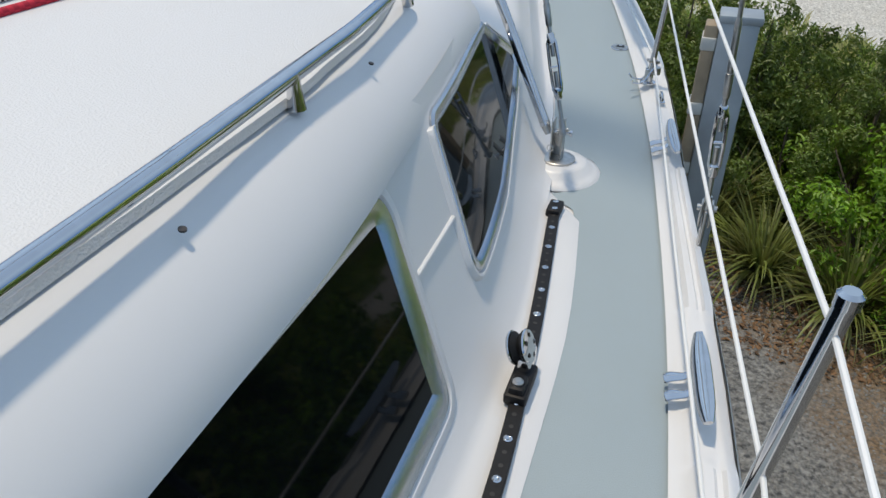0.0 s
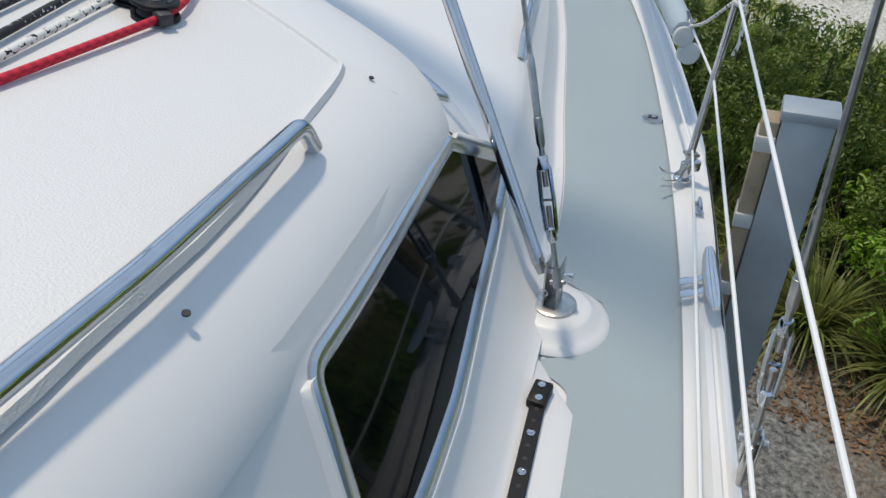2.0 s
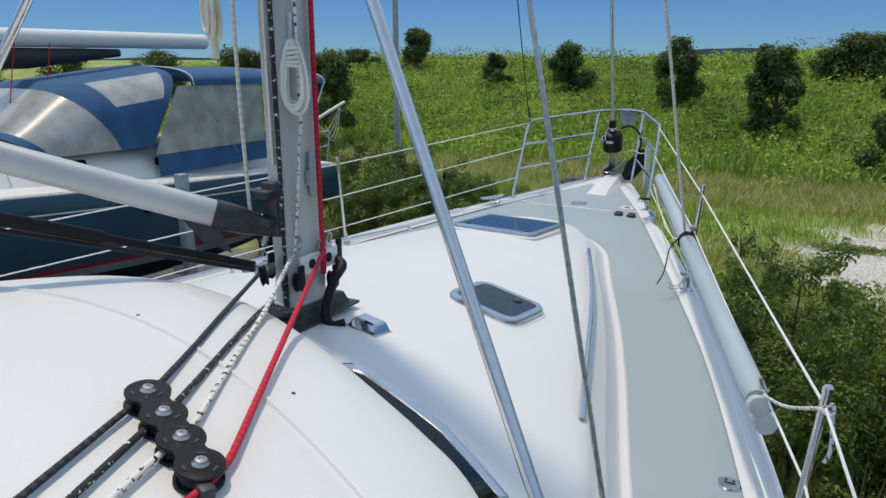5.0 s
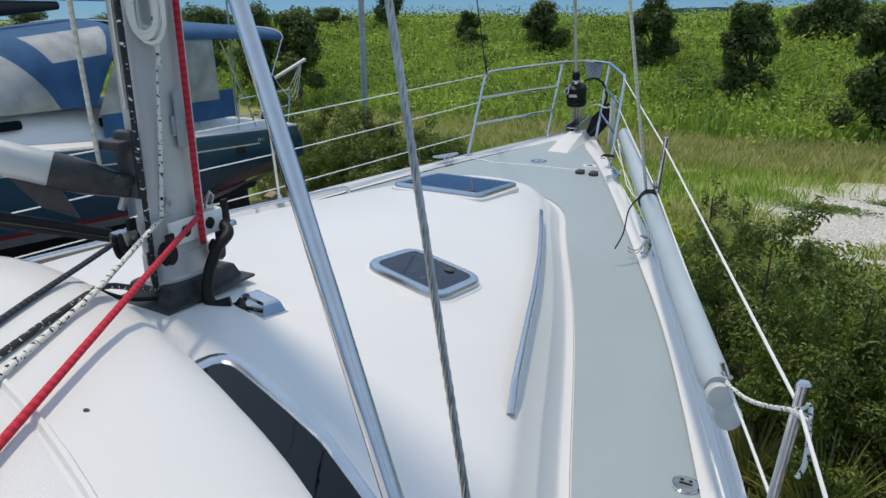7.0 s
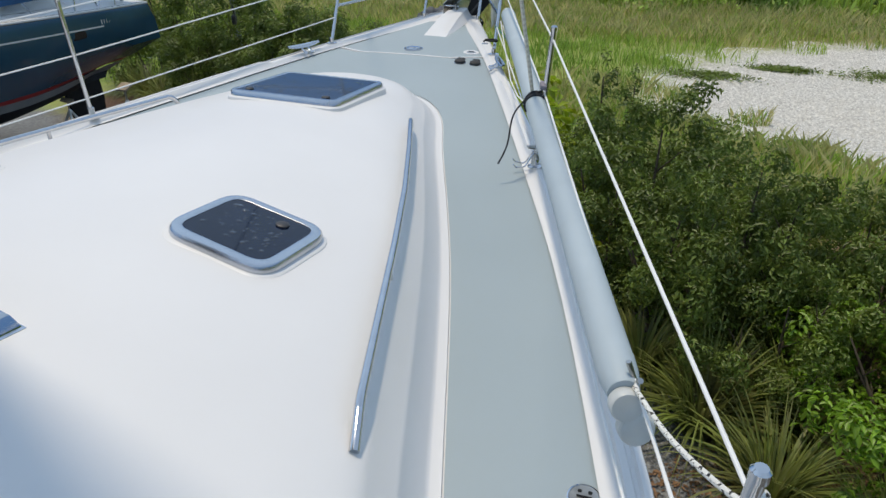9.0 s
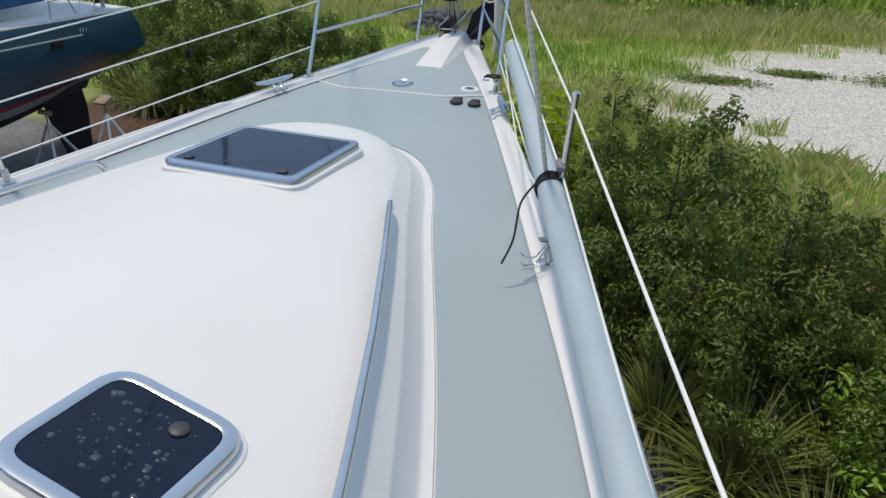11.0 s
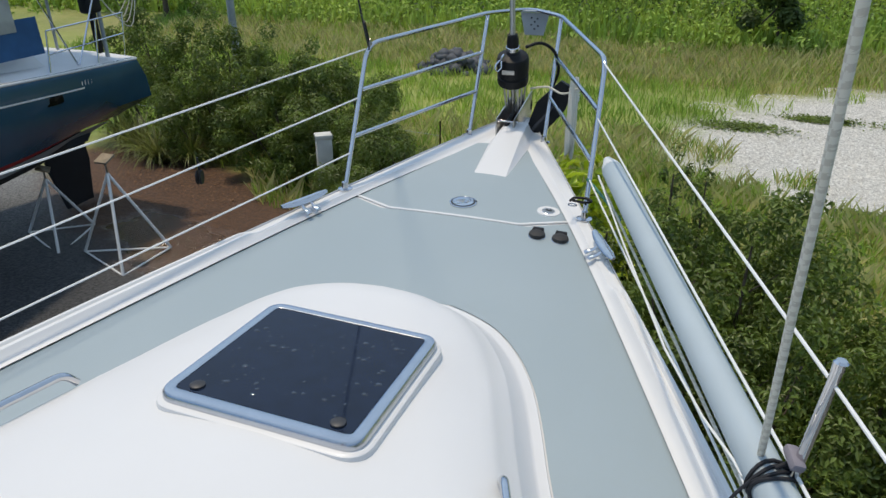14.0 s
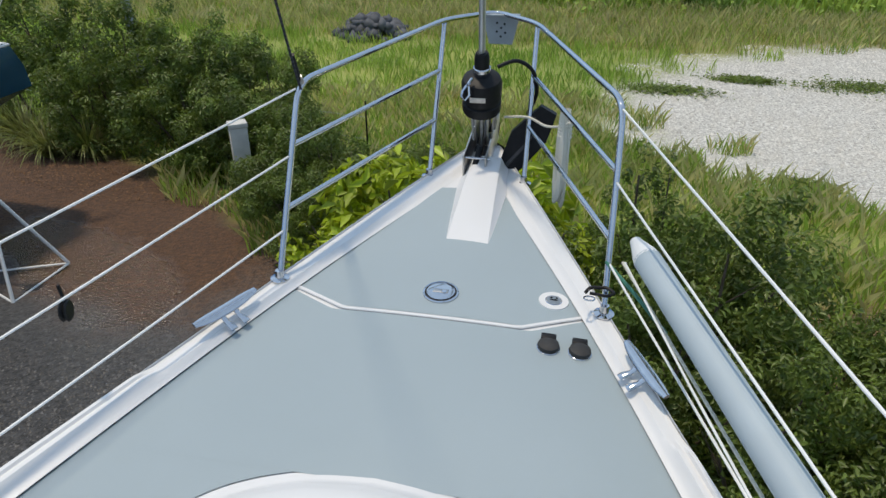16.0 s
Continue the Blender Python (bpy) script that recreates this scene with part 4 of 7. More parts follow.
part("spar", rings([boom_ring(0.13), boom_ring(4.6)], cap_first=True), MAST, boom)
part("end_casting", rings([boom_ring(-0.06, 0.020, 0.030), boom_ring(0.0, 0.024, 0.040), boom_ring(0.05, 0.030, 0.048), boom_ring(0.10, 0.043, 0.050), boom_ring(0.15, 0.045, 0.050)], cap_first=True), DARKALLOY, boom, "dark grey end casting")
part("pivot", moved(lathe([(0.015, 0.0), (0.015, 0.006), (0.006, 0.008)], 14), Matrix.Translation(bs * 0.026) @ bs.to_track_quat('Z', 'Y').to_matrix().to_4x4()), STEELDULL, boom)
part("pivot_pin", sweep([bu * 0.05 - BD * 0.05, bu * -0.07 - BD * 0.05], 0.010, 12), STEELDULL, boom)
part("vang_lug", rings([[BD * (0.12 + q * 0.0) + bs * 0.012 + bu * -0.045, BD * 0.24 + bs * 0.012 + bu * -0.05, BD * 0.15 + bs * 0.012 + bu * -0.11, BD * 0.05 + bs * 0.012 + bu * -0.12] for q in (0,)] + [[BD * 0.12 - bs * 0.012 + bu * -0.045, BD * 0.24 - bs * 0.012 + bu * -0.05, BD * 0.15 - bs * 0.012 + bu * -0.11, BD * 0.05 - bs * 0.012 + bu * -0.12]], cap_first=True), DARKALLOY, boom, "dark grey vang lug")
part("bolt", merge(*[moved(lathe([(0.006, 0), (0.006, 0.004), (0.003, 0.005)], 10), Matrix.Translation(BD * d + bs * 0.0445 + bu * 0.0) @ bs.to_track_quat('Z', 'Y').to_matrix().to_4x4()) for d in (0.17, 0.205)]), BLACK, boom)
V0 = Vector((MX - 0.02, MY - 0.15, 0.80))
vang = thing("boom_vang", Matrix.Translation(V0), "black rigid boom vang with its tackle", "vang")
VD = Vector((-0.62, -0.745, 0.30)).normalized()
part("tube", sweep([VD * 0.05, VD * 0.55, VD * 0.56, VD * 2.6], [0.014, 0.016, 0.024, 0.026], 12), BLACK, vang)
part("fork", merge(moved(box(0.05, 0.07, 0.05, 0.01), Matrix.Translation((0, -0.02, 0))), sweep([(-0.03, 0, 0), (0.03, 0, 0)], 0.008, 10)), STEELDULL, vang)
part("tackle", merge(sweep([(0.02, 0, -0.02), VD * 1.2 + Vector((0.02, 0, -0.05))], 0.006, 8)[:2], sweep([(-0.02, 0.01, -0.02), VD * 1.2 + Vector((-0.02, 0, -0.045))], 0.006, 8)[:2]), ROPE_BLACK, vang, "black vang tackle")
part("block", moved(lathe([(0.035, -0.012), (0.038, -0.008), (0.03, 0), (0.038, 0.008), (0.035, 0.012)], 16), Matrix.Translation((0.03, -0.06, -0.01)) @ pose(0, 0, 0, 0, 80, 40)), BLACK, vang)

PADC = (1.698, 2.165)


def pad_geo(s):
    """The moulded round pad that carries the strut and shroud."""
    prof = ((0.150, 0.0), (0.144, 0.008), (0.130, 0.014), (0.113, 0.024), (0.10, 0.038), (0.09, 0.044), (0.05, 0.046), (0.0, 0.046))
    V, F = lathe(prof[:-1], 32)
    return [Vector((s * PADC[0] + v.x * (1.0 if v.x * s > 0 else 1.0), PADC[1] + v.y, deck_z(PADC[0], PADC[1]) + v.z)) for v in V], F


for s in (1, -1):
    link("chainplate_pad", *pad_geo(s), GEL, label="white moulded pad under the shroud fitting", category="deck pad", kind="structure")
    base = Vector((s * PADC[0], PADC[1], deck_z(*PADC) + 0.0455))
    st = thing("mast_strut", Matrix.Translation(base), "polished stainless strut tube from deck pad to mast", "strut", "mast struts")
    foot = Vector((-s * 0.055, 0.010, 0.113))
    top = Vector((0.077 if s > 0 else -0.02, 2.99, 2.93)) - base
    d = (top - foot).normalized()
    part("tube", sweep([foot + d * 0.0, top], 0.0175, 16), STEEL, st)
    part("ferrule", sweep([foot - d * 0.03, foot + d * 0.015], [0.012, 0.0178], 14), STEELDULL, st)
    part("base_plate", lathe([(0.058, 0.0), (0.058, 0.006), (0.052, 0.009), (0.02, 0.009)], 24), STEELDULL, st)
    part("tang", merge(*[moved(box(0.006, 0.052, 0.14, 0.003), Matrix.Translation((q * 0.017 - s * 0.008, 0, 0.074))) for q in (-1, 1)], moved(box(0.042, 0.006, 0.10, 0.002), Matrix.Translation((-s * 0.008, 0.018, 0.055)))), STEELDULL, st, "folded steel chainplate tangs")
    part("clevis_pin", merge(sweep([(-0.034, 0, 0.10), (0.034, 0, 0.10)], 0.007, 10), sweep([(0.032, 0, 0.10), (0.040, 0, 0.10)], 0.011, 12)), STEEL, st)
    part("split_ring", sweep([Vector((-0.026, -0.028, 0.05)) + Vector((0.011 * math.cos(t), 0, 0.011 * math.sin(t))) for t in [2 * math.pi * i / 12 for i in range(13)]], 0.0016, 6, caps=False), STEEL, st)


def stay(base, d, length, name, label, r=0.005, start=0.0):
    """A wire shroud with its open turnbuckle, from a deck fitting along d."""
    d = Vector(d).normalized()
    e = thing(name, Matrix.Translation(base), label, "shroud", "shrouds")
    a = Vector((0, 1, 0)).cross(d).normalized()
    part("toggle", merge(sweep([d * 0.0, d * 0.05], [0.012, 0.010], 10), sweep([d * 0.012 - a * 0.018, d * 0.012 + a * 0.018], 0.006, 8)), STEELDULL, e)
    part("lower_screw", sweep([d * 0.04, d * 0.20], 0.0065, 10), STEELDULL, e)
    arms = []
    for q in (-1, 1):
        arms.append(sweep([d * 0.125 + a * q * 0.004, d * 0.145 + a * q * 0.0125, d * 0.21 + a * q * 0.0145, d * 0.215 + a * q * 0.0145, d * 0.285 + a * q * 0.0125, d * 0.305 + a * q * 0.004], [0.0065, 0.0055, 0.005, 0.005, 0.0055, 0.0065], 8))
    arms += [sweep([d * 0.112, d * 0.118, d * 0.145, d * 0.15], [0.009, 0.0125, 0.0125, 0.008], 12), sweep([d * 0.28, d * 0.285, d * 0.31, d * 0.316], [0.008, 0.0125, 0.0125, 0.009], 12), sweep([d * 0.213 - a * 0.015, d * 0.213 + a * 0.015], 0.004, 8)]
    part("turnbuckle", merge(*arms), STEEL, e)
    part("upper_screw", sweep([d * 0.245, d * 0.345], 0.0065, 10), STEELDULL, e)
    part("swage", sweep([d * 0.335, d * 0.345, d * 0.40, d * 0.401, d * 0.52, d * 0.535], [0.0075, 0.010, 0.010, 0.0085, 0.0085, 0.006], 12), STEELDULL, e)
    # seven strands laid round one another
    strands = []
    L = length
    o = d.orthogonal().normalized()
    o2 = d.cross(o)
    for k in range(6):
        pts = [d * (0.53 + (L - 0.53) * i / 150) + (o * math.cos(i * 1.1 + k * math.pi / 3) + o2 * math.sin(i * 1.1 + k * math.pi / 3)) * r * 0.62 for i in range(151)] if L < 4 else None
        if pts:
            strands.append(sweep(pts, r * 0.42, 5))
    if strands:
        for g_ in strands:
            part("strand", g_, WIRE, e)
        part("wire_core", sweep([d * (L - 0.01), d * 9], r, 8), WIRE, e)
    else:
        part("wire", sweep([d * 0.53, d * L], r, 8), WIRE, e)
    return e


for s in (1, -1):
    stay((s * 1.727, 2.055, 0.185), (-s * 0.271, 0.19, 1), 3.2, "lower_shroud", "stainless wire lower shroud with an open turnbuckle", 0.0058)
    cp = stay((s * 2.185, 1.80, 0.13), (-s * 0.054, -0.06, 1), 12, "cap_shroud", "stainless wire cap shroud on a hull chainplate", 0.0058)
    part("chainplate", merge(moved(box(0.012, 0.045, 0.20, 0.005), Matrix.Translation((s * 0.0, 0.0, -0.09))), *[moved(box(0.006, 0.034, 0.075, 0.003), Matrix.Translation((q * 0.013, 0, -0.005))) for q in (-1, 1)], sweep([(-0.026, 0, 0.012), (0.026, 0, 0.012)], 0.009, 12)), STEELDULL, cp, "bolted hull chainplate")

# running rigging over the roof
org = thing("deck_organiser", frame_on(0.785, 1.857, roof_z, turn=math.atan2(-0.097, 0.26)), "black four-sheave deck organiser bolted to the roof", "organiser")
OX = [-0.139 + 0.0927 * k for k in range(4)]


def lobed(h0, h1, r=0.047, neck=0.030):
    """A plate with four round lobes joined by waists."""
    top_, low_ = [], []
    for k, cx in enumerate(OX):
        for i in range(13):
            a = radians(180 - 15 * i) if k in (0, 3) else radians(150 - 10 * i)
            y = max(r * math.sin(a), neck if 0 < k < 3 or (k == 0 and i > 6) or (k == 3 and i < 6) else 0)
            top_.append((cx + r * math.cos(a), y))
    ring_ = top_ + [(x, -y) for x, y in top_[::-1]][1:-1]
    return rings([[Vector((x * q, y * q, z)) for x, y in ring_] for q, z in ((0.985, h0), (1, h0 + 0.002), (1, h1 - 0.002), (0.985, h1))], cap_first=True)


part("base_plate", lobed(0.001, 0.010), BLACK, org, "black lobed base plate")
part("top_plate", lobed(0.032, 0.040), BLACK, org, "black slotted top plate")
for cx in OX:
    q = Vector((cx, 0, 0))
    part("sheave", lathe([(0.036, 0.011), (0.036, 0.014), (0.028, 0.020), (0.036, 0.026), (0.036, 0.031)], 18, Matrix.Translation(q)), DARKALLOY, org)
    part("bolt", lathe([(0.0165, 0.040), (0.0165, 0.042), (0.013, 0.045), (0.011, 0.050), (0.005, 0.051), (0.004, 0.049)], 14, Matrix.Translation(q)), STEELDULL, org)
    for a in (0.6, 2.7, 4.7):
        part("slot", moved(box(0.016, 0.005, 0.0016), Matrix.Translation(q + Vector((0.031 * math.cos(a), 0.031 * math.sin(a), 0.0408))) @ pose(0, 0, 0, 0, 0, math.degrees(a) + 90)), DARKALLOY, org)
part("end_arm", moved(box(0.035, 0.03, 0.026, 0.006), Matrix.Translation((OX[3] + 0.05, -0.01, 0.02))), DARKALLOY, org)


def on_roof(x, y, h=0.012):
    return Vector((x, y, roof_z(x, y) + h))


rope("black_halyard", [(MX - 0.04, MY - 0.14, 0.80), on_roof(0.29, 2.56, 0.012), on_roof(0.40, 2.37, 0.010), on_roof(0.52, 2.16, 0.010), on_roof(0.635, 1.955, 0.022), on_roof(0.66, 1.87, 0.02), on_roof(0.77, 1.5, 0.016), on_roof(0.80, 0.6), on_roof(0.82, -3)], 0.0075, ROPE_BLACK, "black braided halyard led aft over the roof", smooth_path="straight")
rope("flecked_black_halyard", [(MX + 0.02, MY - 0.12, 0.62), (0.32, 2.76, 0.70), on_roof(0.40, 2.56, 0.012), on_roof(0.50, 2.36, 0.010), on_roof(0.62, 2.12, 0.010), on_roof(0.715, 1.93, 0.02), on_roof(0.745, 1.83, 0.02), on_roof(0.86, 1.46, 0.016), on_roof(0.88, 0.6), on_roof(0.89, -3)], 0.0078, ROPE_WB, "black rope with white flecks led aft over the roof", smooth_path="straight")
rope("flecked_white_halyard", [(MX + 0.05, MY - 0.10, 0.84), on_roof(0.46, 2.48, 0.014), on_roof(0.60, 2.24, 0.012), on_roof(0.70, 2.07, 0.012), on_roof(0.80, 1.90, 0.022), on_roof(0.825, 1.80, 0.02), on_roof(0.915, 1.42, 0.014), on_roof(0.925, 0.6), on_roof(0.93, -3)], 0.0075, ROPE_BW, "white rope with black flecks led aft over the roof", smooth_path="straight")
rope("red_halyard", [(MX + 0.13, MY - 0.02, 0.845), on_roof(0.935, 1.86, 0.024), on_roof(0.952, 1.77, 0.02), on_roof(0.965, 1.4, 0.014), on_roof(0.975, 0.4), on_roof(0.98, -3)], 0.0082, ROPE_RED, "red braided rope led aft over the roof", smooth_path="straight")
rope("red_mast_halyard", [(MX + 0.115, MY + 0.005, 0.85), (MX + 0.085, MY + 0.035, 1.4), (MX + 0.08, MY + 0.05, 8)], 0.0095, ROPE_RED, "red braided halyard running up the mast", per=3)
rope("flecked_mast_halyard", [(MX + 0.055, MY - 0.09, 0.84), (MX + 0.085, MY - 0.06, 1.3), (MX + 0.085, MY - 0.05, 1.9), (MX + 0.075, MY - 0.03, 8)], 0.0065, ROPE_BW, "white rope with black flecks up the mast", per=3)
rope("black_mast_halyard", [(MX + 0.03, MY - 0.13, 0.75), (MX + 0.05, MY - 0.135, 1.3), (MX + 0.05, MY - 0.14, 8)], 0.009, ROPE_WB, "black rope with white flecks up the mast", per=3)
rope("mast_lanyard", [(MX - 0.06, MY - 0.18, 1.0), (MX - 0.05, MY - 0.2, 2.0), (MX - 0.03, MY - 0.16, 6)], 0.007, ROPE_CREAM, "cream rope hanging beside the mast", per=3)
link("rope_coil", *coil_geo((0, 0, 0), 0.062, 0.25, 15, 0.0062, (0.75, 0.66, 0), (0.66, -0.75, 0), 3), ROPE_BW, label="white and black flecked rope coil hung on the mast", category="rope").location = (MX + 0.085, MY - 0.075, 1.60)


def round_coil(loc):
    rng = random.Random(5)
    geos = []
    for k in range(8):
        R_, off = rng.uniform(0.045, 0.075), Vector((rng.uniform(-0.012, 0.012), rng.uniform(-0.02, 0.02), rng.uniform(-0.012, 0.012)))
        geos.append(sweep([off + Vector((R_ * math.cos(t) * 0.75, -R_ * math.cos(t) * 0.5, R_ * 1.1 * math.sin(t))) for t in [2 * math.pi * i / 20 for i in range(21)]], 0.0085, 7, caps=False)[:2])
    geos.append(sweep([(0, 0, -0.07), (0.005, 0, -0.12), (0, 0, -0.15)], [0.02, 0.012, 0.016], 8)[:2])
    geos.append(sweep([(0, 0, 0.06), (0, 0, 0.7)], 0.006, 8)[:2])
    ob = link("line_coil", *merge(*geos), ROPE_CREAM, label="cream rope coiled and hung beside the mast", category="rope")
    ob.location = loc


round_coil((-0.08, 2.90, 1.69))

# cable gland and its hose at the mast foot
cg = thing("cable_gland", frame_on(0.425, 3.075, turn=radians(-8), lift=-0.002), "chromed cable gland cover on the coachroof", "deck fitting")
part("cover", rings([[Vector((sx * a, sy * b, z)) for sx, sy in ((-1, -1), (1, -1), (1, 1), (-1, 1))] for a, b, z in ((0.068, 0.048, 0.0), (0.066, 0.046, 0.006), (0.052, 0.034, 0.034), (0.046, 0.028, 0.041), (0.036, 0.022, 0.043))]), STEEL, cg, smooth=False)
part("flange", box(0.155, 0.105, 0.006, 0.003), STEEL, cg)
rope("cable_hose", [(0.345, 3.035, 0.565), (0.30, 3.0, 0.56), (0.275, 3.01, 0.62), (0.28, 3.06, 0.72), (0.27, 3.13, 0.76), (0.22, 3.15, 0.78)], 0.019, BLACK, "black cable hose from mast to gland", "cable")
rope("spare_cable", [(0.24, 2.95, 0.60), (0.14, 2.84, 0.61), (0.10, 2.76, 0.66), (0.16, 2.70, 0.70)], 0.007, BLACK, "black cable lying behind the mast", "cable")

# screws in the roof
for x, y in ((1.533, 0.56), (1.478, 1.212), (1.306, 1.97), (0.818, 2.186), (0.15, 2.22), (0.23, 2.23), (-0.5, 2.21), (1.56, -0.15), (1.58, -0.9)):
    link("roof_screw", *moved(lathe([(0.0055, -0.002), (0.0055, 0.001), (0.004, 0.0012), (0.0015, 0.0005)], 12), frame_on(x, y, roof_z)), DARKALLOY, label="small countersunk screw in the roof", category="screw", group="roof screws")

# ---------------------------------------------------------------- deck fittings


def cleat(x, y, s, ang, label="polished stainless mooring cleat on the toe rail", group="mooring cleats"):
    """A flat horn bar on two feet, tilted outboard; ang: its heading from +y, degrees."""
    e = thing("mooring_cleat", Matrix.Translation((x, y, sheer(y) + 0.05)) @ pose(0, 0, 0, 0, 0, ang), label, "cleat", group)
    V, F = [], []
    secs = []
    for k in range(13):
        t = -1 + 2 * k / 12
        w, h = 0.021 * (1 - 0.55 * abs(t) ** 3), 0.011 * (1 - 0.5 * t * t)
        z = 0.032 + 0.010 * t * t
        secs.append([Vector((s * 0.012 + w * math.cos(a), 0.14 * t, z + h * math.sin(a) + s * 0.35 * w * math.cos(a))) for a in [2 * math.pi * i / 12 for i in range(12)]])
    part("horn", rings(secs, cap_first=True), STEEL, e)
    for q in (-0.028, 0.028):
        part("foot", merge(sweep([(-s * 0.058, q, -0.010), (-s * 0.045, q, -0.002), (-s * 0.02, q, 0.004), (s * 0.004, q, 0.026)], [0.015, 0.015, 0.011, 0.010], 12, flat=0.55), moved(lathe([(0.006, 0), (0.006, 0.002), (0.002, 0.001)], 10), Matrix.Translation((-s * 0.047, q, 0.0)))), STEEL, e)
    return e


cleat(2.208, 1.205, 1, 7)
cleat(2.045, 2.385, 1, 10)
cleat(0.735, 6.68, 1, 23)
cleat(-0.70, 6.735, -1, -23)
cleat(-2.062, 2.40, -1, -10)

# small fairlead bail
fb = thing("fairlead", Matrix.Translation((1.978, 2.785, sheer(2.785) + 0.048)) @ pose(0, 0, 0, 0, 0, 12), "small stainless fairlead bail on the toe rail", "fairlead")
part("bail", sweep(bend([(0, -0.026, 0), (0, -0.024, 0.024), (0, 0.024, 0.024), (0, 0.026, 0)], 0.014, 5), 0.0058, 10), STEEL, fb)
part("base", box(0.026, 0.072, 0.006, 0.003), STEEL, fb)


def coil_hooks(x, y, s, turn):
    """Two bent rod hooks clamped to a stanchion foot."""
    e = thing("coil_hook", Matrix.Translation((x, y, sheer(y) + 0.055)) @ pose(0, 0, 0, 0, 0, turn), "bent stainless rod hooks clamped at a stanchion foot", "hook", "stanchion hooks")
    for q in (-0.022, 0.022):
        part("rod", sweep(bend([(0.0, q * 0.3, 0.075), (-0.02, q * 0.6, 0.05), (-0.05, q, -0.005), (-0.095, q * 1.7 - 0.015, 0.006), (-0.105, q * 1.7 - 0.02, 0.022)], 0.02, 5), 0.0036, 8), STEEL, e)
    part("clamp", merge(lathe([(0.018, 0.03), (0.019, 0.034), (0.019, 0.056), (0.018, 0.06)], 16), moved(box(0.05, 0.03, 0.012, 0.004), Matrix.Translation((-0.018, 0, 0.085)) @ pose(0, 0, 0, 0, 12, 20))), STEELDULL, e)


for y in (2.95, 5.22):
    coil_hooks(half_beam(y) - 0.062, y, 1, 14)


def deck_plate(x, y, r, label, style, surround=False):
    e = thing("deck_fitting", frame_on(x, y, deck_z, lift=LIFT), label, "deck fitting")
    if surround:
        part("surround", lathe([(r * 1.75, -0.002), (r * 1.7, 0.004), (r * 1.05, 0.0045)], 24), GEL, e)
    part("ring", lathe([(r, -0.003), (r, 0.004), (r * 0.9, 0.006), (r * 0.86, 0.004)], 28), STEEL, e)
    if style == "plate":
        part("gap", lathe([(r * 0.88, 0.004), (r * 0.88, 0.0052), (r * 0.5, 0.0052)], 28), BLACK, e)
        part("lid", lathe([(r * 0.78, 0.004), (r * 0.78, 0.0075), (r * 0.70, 0.0085)], 28), STEEL, e)
        part("recess", moved(box(r * 0.85, r * 0.30, 0.003, 0.001), Matrix.Translation((0, 0, 0.0086))), STEELDULL, e)
        part("key", moved(lathe([(r * 0.14, 0.0), (r * 0.14, 0.003), (r * 0.05, 0.0035)], 12), Matrix.Translation((r * 0.2, -r * 0.05, 0.009))), STEEL, e)
    elif style == "cap":
        part("lid", lathe([(r * 0.86, 0.004), (r * 0.84, 0.0065), (r * 0.3, 0.007)], 24), STEELDULL, e)
        part("slot", moved(box(r * 0.9, r * 0.16, 0.0015), Matrix.Translation((0, 0, 0.0078))), BLACK, e)
        for q in (-1, 1):
            part("key_hole", moved(lathe([(r * 0.13, 0), (r * 0.13, 0.001), (r * 0.05, 0.001)], 10), Matrix.Translation((q * r * 0.3, r * 0.38, 0.007))), BLACK, e)
    else:
        part("cover", lathe([(r * 0.93, 0.004), (r * 0.95, 0.010), (r * 0.88, 0.020), (r * 0.6, 0.026), (r * 0.2, 0.027)], 24), RUBBER, e, "black ribbed rubber button")
        part("hinge", moved(box(r * 1.3, r * 0.75, 0.024, 0.005), Matrix.Translation((-r * 0.05, r * 0.95, 0.013))), BLACK, e)


deck_plate(1.722, 3.435, 0.043, "round stainless filler cap in the side deck", "cap")
deck_plate(0.012, 7.058, 0.070, "round stainless deck plate in the anchor-locker panel", "plate")
deck_plate(0.441, 7.095, 0.033, "small stainless cap with a white surround", "cap", True)
deck_plate(0.437, 6.815, 0.041, "black foot switch with a hinged lid on the deck", "switch")
deck_plate(0.545, 6.812, 0.041, "black foot switch with a hinged lid on the deck", "switch")

# genoa track, car and lead block
tr = thing("genoa_track", Matrix.Translation((1.80, 1.3, 0.03)), "black drilled sheet track along the side deck", "track")


track_x = Line((-1.2, 1.925), (0.8, 1.877), (1.15, 1.849), (1.885, 1.753))


def tp(y, h=0.0):
    return Vector((track_x(y), y, deck_z(1.8, y) + 0.024 + h)) - Vector((1.80, 1.3, 0.03))


TYS = list(np.linspace(-1.2, 1.885, 40))
rows = []
for y in TYS:
    p = tp(y)
    rows.append([p + Vector((x, 0, z)) for x, z in ((-0.017, 0), (-0.017, 0.014), (-0.015, 0.016), (0.015, 0.016), (0.017, 0.014), (0.017, 0))])
part("rail", grid(rows), BLACK, tr, smooth=False)
for k in range(30):
    y = 1.85 - 0.102 * k
    part("bolt", moved(lathe([(0.0095, 0.0155), (0.0095, 0.018), (0.006, 0.0195), (0.003, 0.018)], 10), Matrix.Translation(tp(y))), STEEL, tr)
    part("hole", moved(lathe([(0.0052, 0.0161), (0.0052, 0.0165), (0.002, 0.0165)], 8), Matrix.Translation(tp(y - 0.034))), RUBBER, tr)
    part("hole", moved(lathe([(0.0052, 0.0161), (0.0052, 0.0165), (0.002, 0.0165)], 8), Matrix.Translation(tp(y - 0.068))), RUBBER, tr)
part("end_stop", moved(box(0.044, 0.075, 0.030, 0.006), Matrix.Translation(tp(1.86, 0.012))), BLACK, tr)
